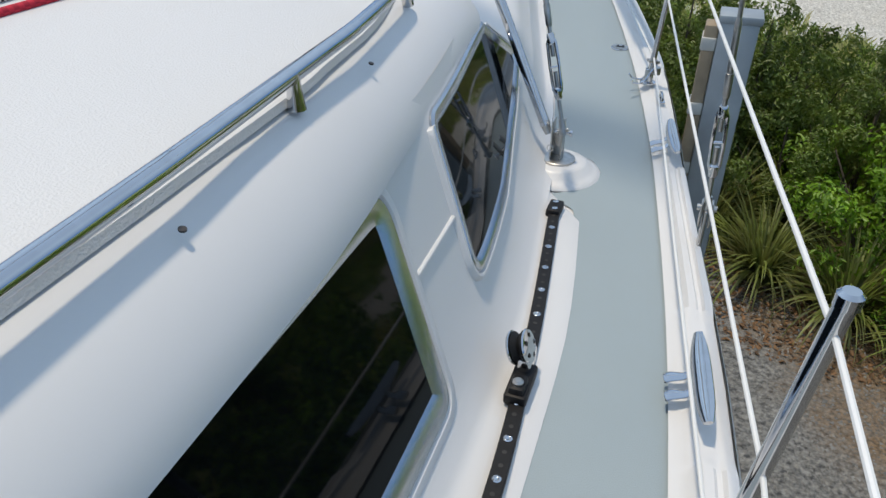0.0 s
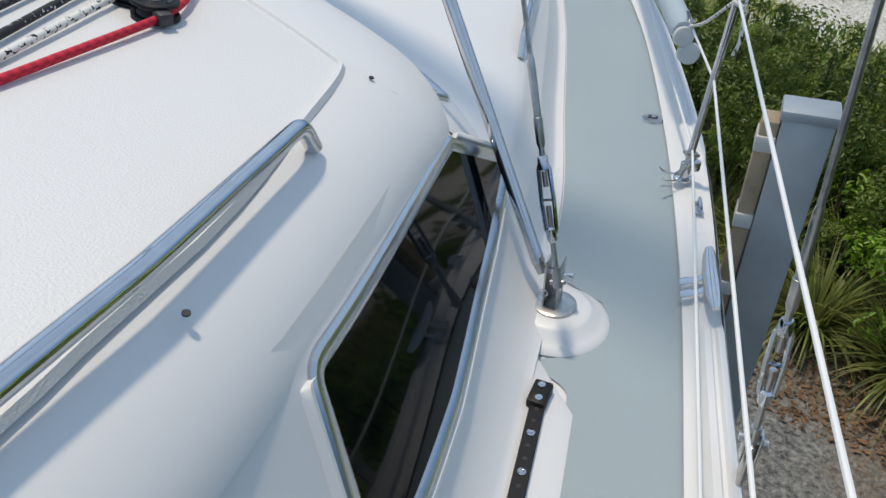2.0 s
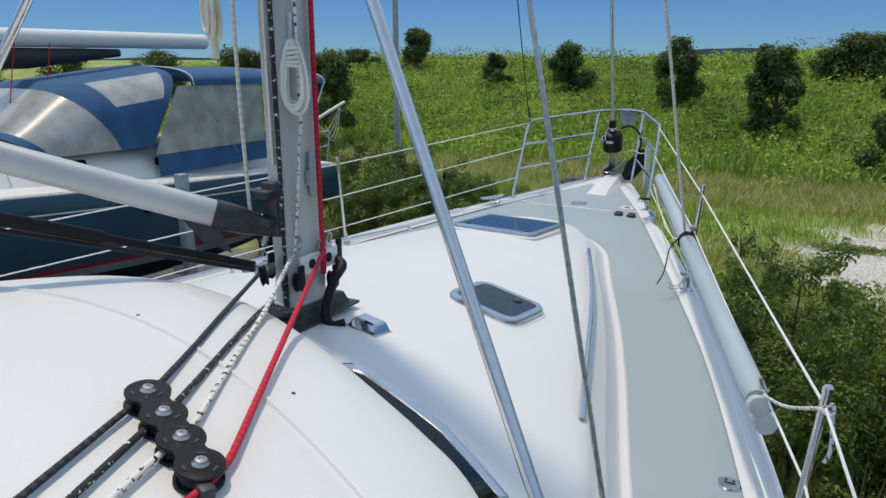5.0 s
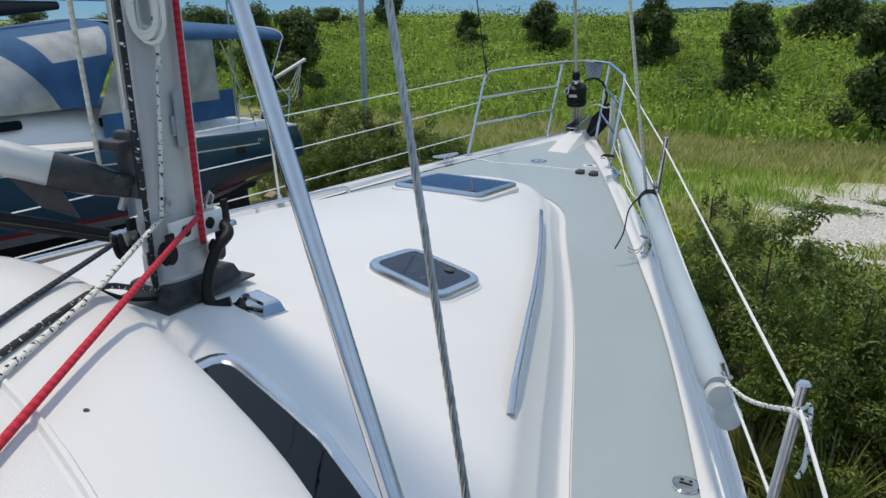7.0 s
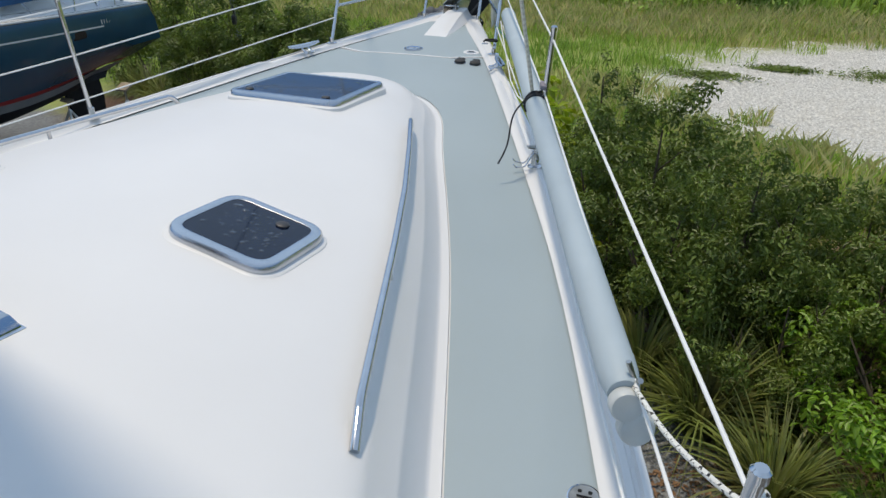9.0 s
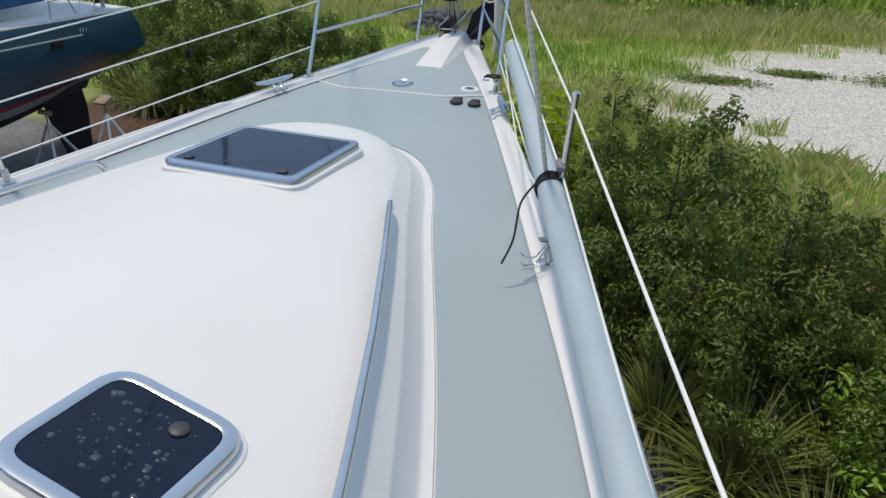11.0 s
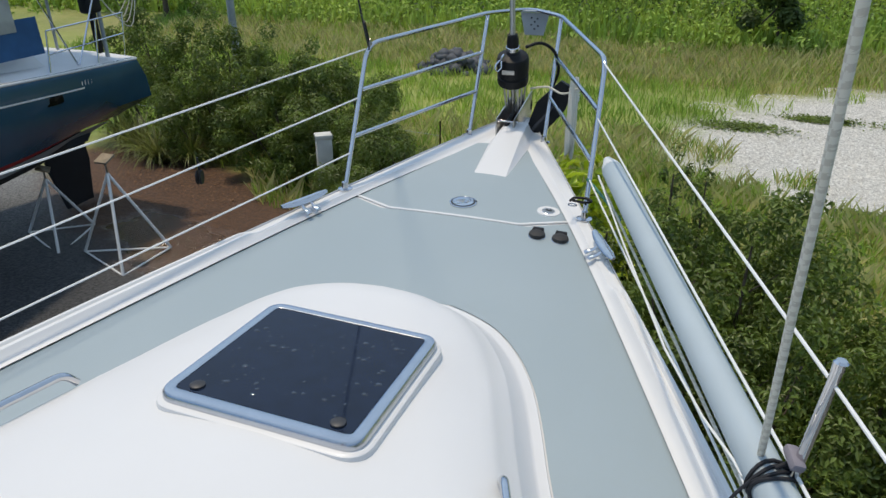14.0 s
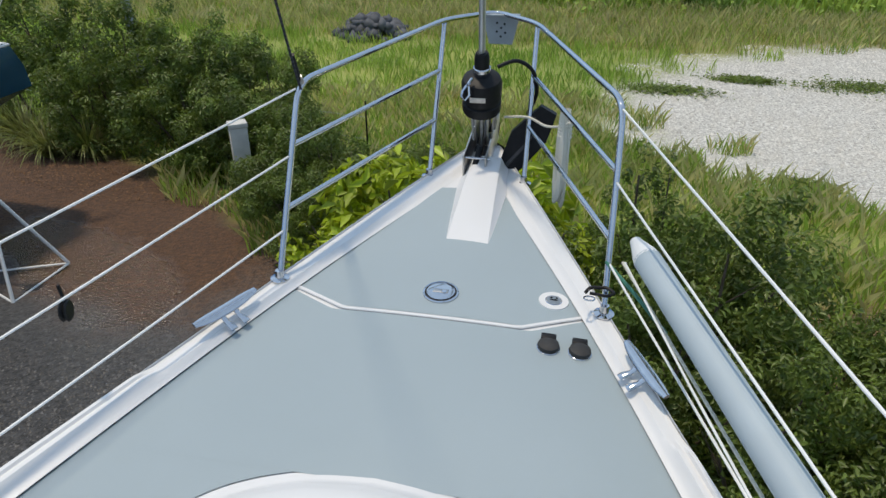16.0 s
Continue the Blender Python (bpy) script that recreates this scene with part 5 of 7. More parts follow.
for q in (-0.02, 0.02):
    part("stop_screw", moved(lathe([(0.009, 0.026), (0.009, 0.029), (0.004, 0.030)], 10), Matrix.Translation(tp(1.86 + q))), STEEL, tr)
cb = thing("genoa_lead_block", Matrix.Translation(tp(1.095) + Vector((1.80, 1.3, 0.046))), "chromed sheet lead block on a track car", "block")
part("car", merge(box(0.050, 0.115, 0.028, 0.006, 2, (0, -0.01, 0.006)), box(0.034, 0.05, 0.028, 0.006, 2, (0, -0.035, 0.022))), BLACK, cb)
part("plunger", lathe([(0.012, 0.034), (0.012, 0.042), (0.007, 0.046)], 14, Matrix.Translation((0, -0.04, 0))), STEELDULL, cb)
tilt = Matrix.Translation((-0.018, 0.045, 0.062)) @ pose(0, 0, 0, 8, 68, 10)
part("sheave", lathe([(0.034, -0.014), (0.036, -0.011), (0.026, 0.0), (0.036, 0.011), (0.034, 0.014)], 24, tilt), BLACK, cb)
part("cheek", merge(lathe([(0.037, 0.015), (0.039, 0.017), (0.037, 0.021), (0.02, 0.024)], 24, tilt), moved(box(0.03, 0.07, 0.05, 0.008), Matrix.Translation((-0.002, 0.045, 0.028)))), STEEL, cb)
part("cheek", lathe([(0.02, -0.024), (0.037, -0.021), (0.039, -0.017), (0.037, -0.015)], 24, tilt), STEEL, cb)
for k in range(5):
    a = 2 * math.pi * k / 5
    part("cheek_hole", moved(lathe([(0.0055, 0.0), (0.0055, 0.001), (0.002, 0.001)], 8), tilt @ Matrix.Translation((0.024 * math.cos(a), 0.024 * math.sin(a), 0.0232))), BLACK, cb)

# fairing ramp ahead, stemhead, furler
ramp = []
for k in range(9):
    t = k / 8
    y = 7.44 + 0.74 * t
    h = 0.075 * min(1, t * 1.5) ** 0.9
    xl, xr = -0.04 + 0.012 * t, 0.142 - 0.03 * t
    zb = deck_z(0, y) + 0.002
    sp = 0.045 * min(1, t * 1.5) + 0.004
    ramp.append([Vector((x, y, zb + z)) for x, z in ((xl - sp, 0), (xl - sp * 0.4, h * 0.45), (xl, h * 0.93), (xl + 0.015, h), (xr - 0.015, h), (xr, h * 0.93), (xr + sp * 0.4, h * 0.45), (xr + sp, 0))])
V, F = grid(ramp)
F.append(tuple(8 * 8 + k for k in range(8)))
link("bow_fairing", V, F, GEL, label="white moulded fairing ramp at the stemhead", category="fairing", kind="structure")
sh = thing("stemhead_fitting", Matrix.Translation((0.0, 8.25, 0.36)), "black and steel stemhead roller channel at the bow", "bow roller")
for x in (-0.055, 0.055):
    part("cheek", moved(box(0.010, 0.56, 0.16, 0.004), Matrix.Translation((x - 0.01, 0.08, 0.03)) @ pose(0, 0, 0, 6, 0, 0)), STEELDULL, sh)
part("tray", moved(box(0.10, 0.56, 0.012, 0.004), Matrix.Translation((-0.01, 0.08, -0.03)) @ pose(0, 0, 0, 6, 0, 0)), BLACK, sh)
part("roller", sweep([(-0.05, 0.34, 0.04), (0.0, 0.34, 0.04), (0.05, 0.34, 0.04)], [0.038, 0.026, 0.038], 14), RUBBER, sh)
part("anchor_shank", moved(box(0.03, 0.52, 0.05, 0.008), Matrix.Translation((-0.01, 0.08, 0.05)) @ pose(0, 0, 0, 9, 0, 0)), BLACK, sh, "black anchor shank in the roller")
part("retaining_bar", sweep([(-0.075, -0.17, 0.06), (0.065, -0.17, 0.06)], 0.006, 10), STEEL, sh)
part("fluke", rings([[Vector((sx * w, y, z)) for sx in (-1, 1)][0:1] + [Vector((w, y, z)), Vector((w * 0.9, y + 0.01, z - 0.03)), Vector((-w * 0.9, y + 0.01, z - 0.03))] for w, y, z in ((0.03, 0.30, -0.02), (0.10, 0.40, -0.10), (0.12, 0.50, -0.19), (0.02, 0.62, -0.30))], cap_first=True), BLACK, sh, "black anchor fluke")
fu = thing("headsail_furler", Matrix.Translation((0.0, 8.20, 0.565)), "black headsail furler drum below the forestay foil", "furler")
fdir = Vector((0.02, -0.33, 1)).normalized()
fm_ = Matrix.Translation((0, 0, 0)) @ fdir.to_track_quat('Z', 'Y').to_matrix().to_4x4()
part("drum", lathe([(0.05, 0.08), (0.093, 0.085), (0.096, 0.10), (0.096, 0.135), (0.088, 0.14), (0.088, 0.15), (0.096, 0.155), (0.099, 0.24), (0.09, 0.265), (0.05, 0.285)], 32, fm_), BLACK, fu)
part("label_plate", moved(box(0.075, 0.003, 0.028, 0.001), fm_ @ Matrix.Translation((-0.012, -0.0985, 0.205))), STEELDULL, fu, "worn pale marking plate")
part("collar", lathe([(0.040, 0.285), (0.042, 0.29), (0.042, 0.325), (0.038, 0.33)], 24, fm_), STEEL, fu)
part("neck", lathe([(0.036, 0.33), (0.036, 0.375), (0.030, 0.40), (0.026, 0.405)], 24, fm_), BLACK, fu)
part("link_plate", merge(*[moved(box(0.008, 0.045, 0.22, 0.003), fm_ @ Matrix.Translation((q * 0.03, 0, -0.02))) for q in (-1, 1)]), STEELDULL, fu)
part("toggle", sweep([fm_ @ Vector((0, 0, -0.14)), fm_ @ Vector((0, 0, 0.09))], 0.014, 12), STEELDULL, fu)
for a in (0.4, 2.2, 4.2, 5.6):
    part("cage_rod", sweep([fm_ @ Vector((0.07 * math.cos(a), 0.07 * math.sin(a), -0.06)), fm_ @ Vector((0.085 * math.cos(a), 0.085 * math.sin(a), 0.09))], 0.006, 8), STEELDULL, fu)
part("tack_shackle", merge(sweep([Vector((-0.055, -0.165, 0.235)), Vector((-0.07, -0.19, 0.215)), Vector((-0.075, -0.20, 0.19)), Vector((-0.055, -0.205, 0.175)), Vector((-0.038, -0.19, 0.195)), Vector((-0.045, -0.165, 0.23))], 0.006, 8), sweep([(-0.05, -0.17, 0.24), (-0.03, -0.16, 0.27)], 0.008, 8)), STEEL, fu)
part("guard", sweep(curve_pts([(0.075, -0.05, 0.30), (0.16, 0.0, 0.32), (0.235, 0.06, 0.26), (0.26, 0.10, 0.14), (0.22, 0.12, 0.02)], 5), 0.010, 8), BLACK, fu, "black hose loop")
part("foil", sweep([fm_ @ Vector((0, 0, 0.40)), fm_ @ Vector((0, 0, 14))], 0.0165, 14, flat=0.8), ALU, fu, "alloy forestay foil")
part("swivel", lathe([(0.03, 1.72), (0.034, 1.73), (0.034, 1.79), (0.03, 1.80), (0.022, 1.81), (0.020, 1.90), (0.024, 1.91), (0.024, 1.95)], 18, fm_), BLACK, fu, "black halyard swivel on the foil")
part("swivel_shackle", sweep([fm_ @ Vector((0.0, -0.03, 1.74)), fm_ @ Vector((0.0, -0.05, 1.66)), fm_ @ Vector((0, -0.035, 1.60))], 0.011, 8), BLACK, fu)
pad = thing("anchor_blade", Matrix.Translation((0.17, 8.22, 0.42)), "black spare anchor blade stowed beside the furler", "anchor")
blade = [(-0.10, -0.16), (0.0, -0.14), (0.16, 0.06), (0.20, 0.20), (0.12, 0.24), (-0.02, 0.10)]
part("blade", rings([[Vector((x, 0.02 * k + 0.12 * z, z)) for x, z in blade] for k in (1, -1)] , cap_first=True), BLACK, pad)
part("rib", sweep([(-0.07, -0.02, -0.12), (0.06, 0.0, 0.04), (0.15, 0.015, 0.19)], [0.020, 0.018, 0.010], 8), DARKALLOY, pad)
lb = thing("lamp_bracket", Matrix.Translation((0.02, 8.63, 1.0)), "pale steel bracket plate on the pulpit's top rail", "bracket")
part("plate", rings([[Vector((x, y_, z)) for x, z in ((-0.085, 0.0), (0.105, 0.0), (0.075, -0.14), (-0.05, -0.14))] for y_ in (0.004, -0.004)], cap_first=True), GALV, lb)
part("lip", moved(box(0.20, 0.05, 0.012, 0.004), Matrix.Translation((0.01, -0.01, 0.012))), GALV, lb)
for x, z in ((-0.01, -0.03), (0.03, -0.035), (-0.01, -0.075), (0.035, -0.08), (0.012, -0.055), (0.012, -0.10)):
    part("hole", moved(lathe([(0.006, 0), (0.006, 0.001), (0.002, 0.001)], 10), Matrix.Translation((x, -0.0045, z)) @ pose(0, 0, 0, 90, 0, 0)), BLACK, lb)

# stowed pole along the starboard guard rail, with its lashings
P0, P1 = Vector((1.775, 3.42, 0.418)), Vector((0.70, 7.06, 0.575))
PD = (P1 - P0).normalized()
pole = thing("spinnaker_pole", Matrix.Translation(P0), "long pale grey alloy pole lashed along the guard rail", "pole")
L_ = (P1 - P0).length
part("tube", sweep([PD * 0.10, PD * (L_ - 0.12)], 0.046, 24), PVC, pole)
part("tube_end", sweep([PD * (L_ - 0.13), PD * (L_ - 0.09), PD * (L_ - 0.03), PD * L_], [0.047, 0.042, 0.026, 0.02], 18), WHITEVINYL, pole, "white pole end fitting")
part("tube_end", sweep([PD * 0.11, PD * 0.05, PD * 0.0], [0.047, 0.045, 0.036], 18), PVC, pole)
face = pose(0, 0, 0, 78, 0, 18)
for dx, dz, r_ in ((0.006, -0.012, 0.036), (0.034, -0.068, 0.040)):
    part("jaw_cheek", moved(lathe([(r_ * 0.9, -0.018), (r_, -0.013), (r_, 0.013), (r_ * 0.9, 0.018), (r_ * 0.3, 0.020)], 24), Matrix.Translation((dx, -0.022, dz)) @ face), PALEPLASTIC, pole, "pale translucent plastic pole jaw")
part("jaw_pin", sweep([Vector((0.0, 0.02, 0.07)), Vector((0.02, 0.02, 0.02)), Vector((0.03, 0.0, 0.04))], 0.007, 8), STEELDULL, pole)
S2 = Vector((half_beam(2.95) - 0.046, 2.95, sheer(2.95) + 0.045))
S3 = Vector((half_beam(5.22) - 0.030, 5.22, sheer(5.22) + 0.045))
rope("pole_lashing", [P0 + Vector((0.02, 0.0, 0.02)), P0.lerp(S2 + Vector((0, 0, 0.58)), 0.5) + Vector((0, 0, -0.012)), S2 + Vector((-0.01, 0, 0.575)), S2 + Vector((0.02, 0.015, 0.585)), S2 + Vector((0.02, -0.02, 0.57)), S2 + Vector((-0.01, -0.015, 0.58)), S2 + Vector((0.022, 0.0, 0.56)), S2 + Vector((0.03, -0.01, 0.47)), S2 + Vector((0.02, -0.015, 0.43))], 0.0055, ROPE_BW, "white and black cord tying the pole to a stanchion")
knot = []
pm = P0 + PD * ((5.22 - P0.y) / PD.y)
pz = PD.orthogonal().normalized()
pq = PD.cross(pz)
for k in range(4):
    knot.append(sweep([pm + PD * (0.012 * k - 0.02 + 0.008 * math.sin(t * 2 + k)) + (pz * math.cos(t) + pq * math.sin(t)) * 0.0505 for t in [2 * math.pi * i / 18 for i in range(19)]], 0.0045, 7, caps=False)[:2])
knot.append(sweep(curve_pts([pm + Vector((0, 0, 0.05)), pm + Vector((0.04, 0.02, 0.07)), S3 + Vector((0, 0, 0.42))], 4), 0.0045, 7)[:2])
knot.append(sweep(curve_pts([pm + Vector((-0.045, -0.02, 0.02)), pm + Vector((-0.09, -0.05, -0.05)), pm + Vector((-0.10, -0.10, -0.17)), pm + Vector((-0.13, -0.14, -0.25))], 5), 0.004, 7)[:2])
link("black_lashing", *merge(*knot), ROPE_BLACK, label="black cord lashing round the pole", category="rope")
link("webbing_tie", *moved(box(0.03, 0.06, 0.022, 0.006), Matrix.Translation(S3 + Vector((-0.02, 0.0, 0.385))) @ pose(0, 0, 0, 10, 15, 15)), mat("mauve_webbing", (0.24, 0.22, 0.25), 0.8, var=0.2, scale=30), label="grey-mauve webbing tie on the stanchion", category="webbing")
wrap = [P0 + PD * d + (pz * math.cos(a) + pq * math.sin(a)) * 0.049 for d, a in [(1.05 + 0.04 * i, 1.2 + 0.10 * i) for i in range(24)]]
rope("white_cord", wrap + [wrap[-1] + PD * 0.5 + Vector((-0.02, 0, -0.06)), P1 + Vector((-0.03, -0.05, -0.06))], 0.0038, WHITEVINYL, "thin white cord wound round the pole", per=2)
rope("fore_guy", [P1 + Vector((-0.03, 0.02, -0.10)), P0 + PD * 2.2 + Vector((0.0, 0, -0.12)), P0 + PD * 1.0 + Vector((0.0, 0, -0.11)), P0 + PD * 0.3 + Vector((0, 0, -0.07))], 0.005, ROPE_CREAM, "cream guy rope stretched below the pole")
rope("fender_line", [(0.615, 7.10, 0.46), (0.72, 6.95, 0.42), (0.80, 6.75, 0.42)], 0.007, mat("green_line", (0.05, 0.22, 0.16), 0.8, var=0.3, scale=60), "green tie on the lower guard line")
rope("starboard_halyard", [(1.256, 5.395, 0.165), (1.185, 5.15, 0.86), (1.04, 4.71, 2.17), (0.62, 3.65, 5.2), (0.25, 3.1, 9)], 0.0085, ROPE_CREAM, "cream halyard led down to the toe rail")
hk = thing("halyard_shackle", Matrix.Translation((1.25, 5.40, sheer(5.4) + 0.05)), "stainless snap shackle holding a halyard to the rail", "shackle")
part("bow", sweep(curve_pts([(0.0, 0.0, -0.005), (0.015, 0.01, 0.03), (0.008, 0.012, 0.06), (-0.006, -0.002, 0.075), (-0.012, -0.012, 0.05), (-0.006, -0.01, 0.01)], 4), 0.005, 8), STEEL, hk)
part("pin", sweep([(0, -0.012, 0.065), (0, 0.02, 0.10)], 0.008, 10), STEELDULL, hk)
rope("flag_halyard", [(-0.60, 7.37, 0.98), (-0.585, 7.25, 1.12), (-0.45, 6.3, 2.9), (0.0, 3.2, 9)], 0.005, ROPE_BLACK, "black line rising from the pulpit corner")
tb = thing("line_tensioner", Matrix.Translation((-0.60, 7.36, 0.97)), "black rigging screw on the pulpit corner", "turnbuckle")
part("body", sweep([(0.0, -0.01, 0.02), (0.01, -0.08, 0.13)], 0.009, 8), BLACK, tb)
part("shackle", sweep([(0, 0.01, 0.0), (0.0, -0.012, 0.03)], 0.012, 8), STEELDULL, tb)

# rope hank on the starboard pulpit
hankp = Vector((0.42, 7.90, 0.76))
link("rope_hank", *coil_geo((0, 0, 0), 0.060, 0.50, 9, 0.0078, (0.35, -0.93, 0), (0.93, 0.35, 0), 9), ROPE_CREAM, label="cream rope hank tied on the pulpit rail", category="rope").location = hankp
rope("hank_tail", [hankp + Vector((0, 0, -0.08)), (0.33, 8.0, 0.64), (0.24, 8.05, 0.66), (0.12, 8.15, 0.62)], 0.006, ROPE_CREAM, "cream rope tail made fast at the bow")
cl = thing("line_clip", Matrix.Translation((0.625, 7.02, 0.37)), "black snap clip round the pulpit foot", "clip")
part("clip", sweep(bend([(-0.075, 0.0, 0.0), (-0.06, 0.02, 0.012), (0.0, 0.03, 0.012), (0.03, 0.0, 0.01), (0.0, -0.026, 0.01), (-0.06, -0.018, 0.012)], 0.015, 4), 0.0065, 8), BLACK, cl)
part("ring", sweep([Vector((-0.06, -0.02, -0.01)) + Vector((0.02 * math.cos(t), 0.014 * math.sin(t), 0)) for t in [2 * math.pi * i / 14 for i in range(15)]], 0.003, 6, caps=False), STEEL, cl)
# block hanging from the port guard line
bk = thing("hanging_block", Matrix.Translation((-0.985, 6.33, 0.645)), "black block hanging from the port guard line", "block")
part("body", moved(lathe([(0.03, -0.012), (0.034, -0.007), (0.026, 0.0), (0.034, 0.007), (0.03, 0.012)], 16), Matrix.Translation((0, 0, -0.09)) @ pose(0, 0, 0, 0, 90, 20)), BLACK, bk)
part("strop", sweep([(0, 0, 0), (0, 0.005, -0.06)], 0.005, 8), BLACK, bk)

# ---------------------------------------------------------------- planting


def fast_mesh(name, V, F, material, **tags):
    """A mesh from arrays: vertices (n, 3), faces (m, k)."""
    me = bpy.data.meshes.new(name)
    V, F = np.asarray(V, np.float32), np.asarray(F, np.int32)
    k = F.shape[1]
    me.vertices.add(len(V))
    me.vertices.foreach_set("co", V.ravel())
    me.loops.add(F.size)
    me.loops.foreach_set("vertex_index", F.ravel())
    me.polygons.add(len(F))
    me.polygons.foreach_set("loop_start", np.arange(0, F.size, k, dtype=np.int32))
    me.polygons.foreach_set("loop_total", np.full(len(F), k, dtype=np.int32))
    me.materials.append(material)
    me.update(calc_edges=True)
    return me


def unit(a):
    return a / np.maximum(np.linalg.norm(a, axis=1, keepdims=True), 1e-9)


def leaf_arrays(C, out, size, rng, width=0.42, fold=0.25, droop=0.2):
    """Folded leaves, two triangles each, at places C that turn their faces towards out."""
    n = len(C)
    nrm = unit(out + rng.normal(0, 0.38, (n, 3)) + np.array([0, 0, 0.35]))
    t = unit(np.cross(nrm, rng.normal(0, 1, (n, 3))))
    b = np.cross(nrm, t)
    s = (size * rng.uniform(0.6, 1.25, n))[:, None]
    V = np.empty((n, 4, 3))
    V[:, 0] = C
    V[:, 1] = C + t * s * 0.5 + b * s * width * 0.5 + nrm * s * fold * 0.5
    V[:, 2] = C + t * s - nrm * s * droop
    V[:, 3] = C + t * s * 0.5 - b * s * width * 0.5 + nrm * s * fold * 0.5
    base = np.arange(n)[:, None] * 4
    F = np.concatenate([base + [0, 1, 2], base + [0, 2, 3]])
    return V.reshape(-1, 3), F


def crown_points(lobes, n, rng, inner=0.55):
    """Places in the outer shell of several lobes, and the way out."""
    L = np.array(lobes, float)
    w = L[:, 3] * L[:, 4]
    pick = rng.choice(len(L), n, p=w / w.sum())
    d = unit(rng.normal(0, 1, (n, 3)))
    r = rng.uniform(inner, 1.0, n) ** 0.6 * rng.uniform(0.82, 1.12, n)
    # twigs gather the leaves into sprays
    spray = np.sin(d[:, 0] * 7 + pick) * np.sin(d[:, 1] * 8 + 2 * pick) * np.sin(d[:, 2] * 7)
    r = r * (1 + 0.26 * spray)
    P = L[pick, :3] + d * r[:, None] * L[pick][:, [3, 3, 4]]
    return P, d


def bush(name, lobes, n, leaf, material, label, seed, stems=5, category="bush"):
    """A shrub: a few forked stems and a crown of single leaves, standing at its own origin."""
    rng = np.random.default_rng(seed)
    e = thing(name, Matrix.Identity(4), label, category)
    # the large lobes break up into leafy clumps of uneven size
    fine = []
    for L in lobes:
        for k in range(7):
            v = unit(rng.normal(0, 1, (1, 3)))[0]
            q, s_ = rng.uniform(0.55, 0.95), rng.uniform(0.22, 0.46)
            fine.append((L[0] + v[0] * L[3] * q, L[1] + v[1] * L[3] * q, max(0.15, L[2] + v[2] * L[4] * q), L[3] * s_, L[4] * s_ * 0.9))
    P, d = crown_points(fine, n, rng)
    P, d = P[P[:, 2] > 0.02], d[P[:, 2] > 0.02]
    V, F = leaf_arrays(P, d, leaf, rng)
    cr = new("crown", fast_mesh("crown", V, F, material))
    cr.parent = e
    geos = []
    for k in range(stems):
        L = lobes[k % len(lobes)]
        a = rng.uniform(0, 6.28)
        top = Vector((L[0], L[1], L[2] + L[4] * 0.4))
        b0 = Vector((0.12 * math.cos(a), 0.12 * math.sin(a), -0.15))
        mid = b0.lerp(top, 0.5) + Vector((rng.uniform(-0.1, 0.1), rng.uniform(-0.1, 0.1), 0.1))
        geos.append(sweep(curve_pts([b0, mid, top], 4), [0.028 - 0.0026 * i for i in range(9)], 6)[:2])
        for q in range(3):
            st_ = mid.lerp(top, 0.25 * q)
            geos.append(sweep([st_, st_ + Vector((rng.uniform(-0.4, 0.4) * L[3], rng.uniform(-0.4, 0.4) * L[3], 0.4 * L[4]))], [0.010, 0.003], 5)[:2])
    part("stem", merge(*geos), BARK, e)
    return e


def tussock(name, n, length, material, label, seed):
    """A clump of arching strap leaves."""
    rng = np.random.default_rng(seed)
    a = rng.uniform(0, 2 * math.pi, n)
    lean = rng.uniform(0.15, 1.15, n)
    ln = length * rng.uniform(0.6, 1.1, n)
    r0 = rng.uniform(0, 0.16, n)
    w = rng.uniform(0.010, 0.019, n)
    seg = 6
    V = np.empty((n, seg + 1, 2, 3))
    dirx, diry = np.cos(a), np.sin(a)
    px, pz = r0.copy(), np.full(n, -0.03)
    ang = lean * 0.35
    for k in range(seg + 1):
        ww = w * (1 - (k / seg) ** 2.2)
        for q, sgn in ((0, -1), (1, 1)):
            V[:, k, q, 0] = dirx * px - diry * ww * sgn
            V[:, k, q, 1] = diry * px + dirx * ww * sgn
            V[:, k, q, 2] = pz + 0.3 * ww
        px = px + np.sin(ang) * ln / seg
        pz = pz + np.cos(ang) * ln / seg
        ang = ang + lean * 0.42
    pz = np.maximum(pz, 0)
    base = (np.arange(n) * (seg + 1) * 2)[:, None]
    F = np.concatenate([base + [2 * k, 2 * k + 1, 2 * k + 3, 2 * k + 2] for k in range(seg)])
    e = thing(name, Matrix.Identity(4), label, "grass clump")
    for k in range(36):
        ff = np.array([[2 * j, 2 * j + 1, 2 * j + 3, 2 * j + 2] for j in range(seg)])
        lf = new("leaf", fast_mesh("leaf", V[k].reshape(-1, 3), ff, material))
        lf.parent = e
    c = new("leaves", fast_mesh("leaves", V[36:].reshape(-1, 3), F[np.all(F >= 36 * (seg + 1) * 2, axis=1)] - 36 * (seg + 1) * 2, material))
    c.parent = e
    tagged(c, kind="stuff")
    return e


def put(ob, places, first=True):
    """Sets a plant on the ground at the first place (x, y, turn, size) and copies of it at the others."""
    made = []
    for k, (x, y, turn, size) in enumerate(places):
        m = Matrix.Translation((x, y, ground_z(x, y) - 0.03)) @ pose(0, 0, 0, 0, 0, turn) @ Matrix.Diagonal((size, size, size * (0.94 + 0.05 * (k % 3)), 1))
        o = ob if k == 0 else copy_thing(ob, Matrix.Identity(4))
        o.matrix_basis = m
        made.append(o)
    return made


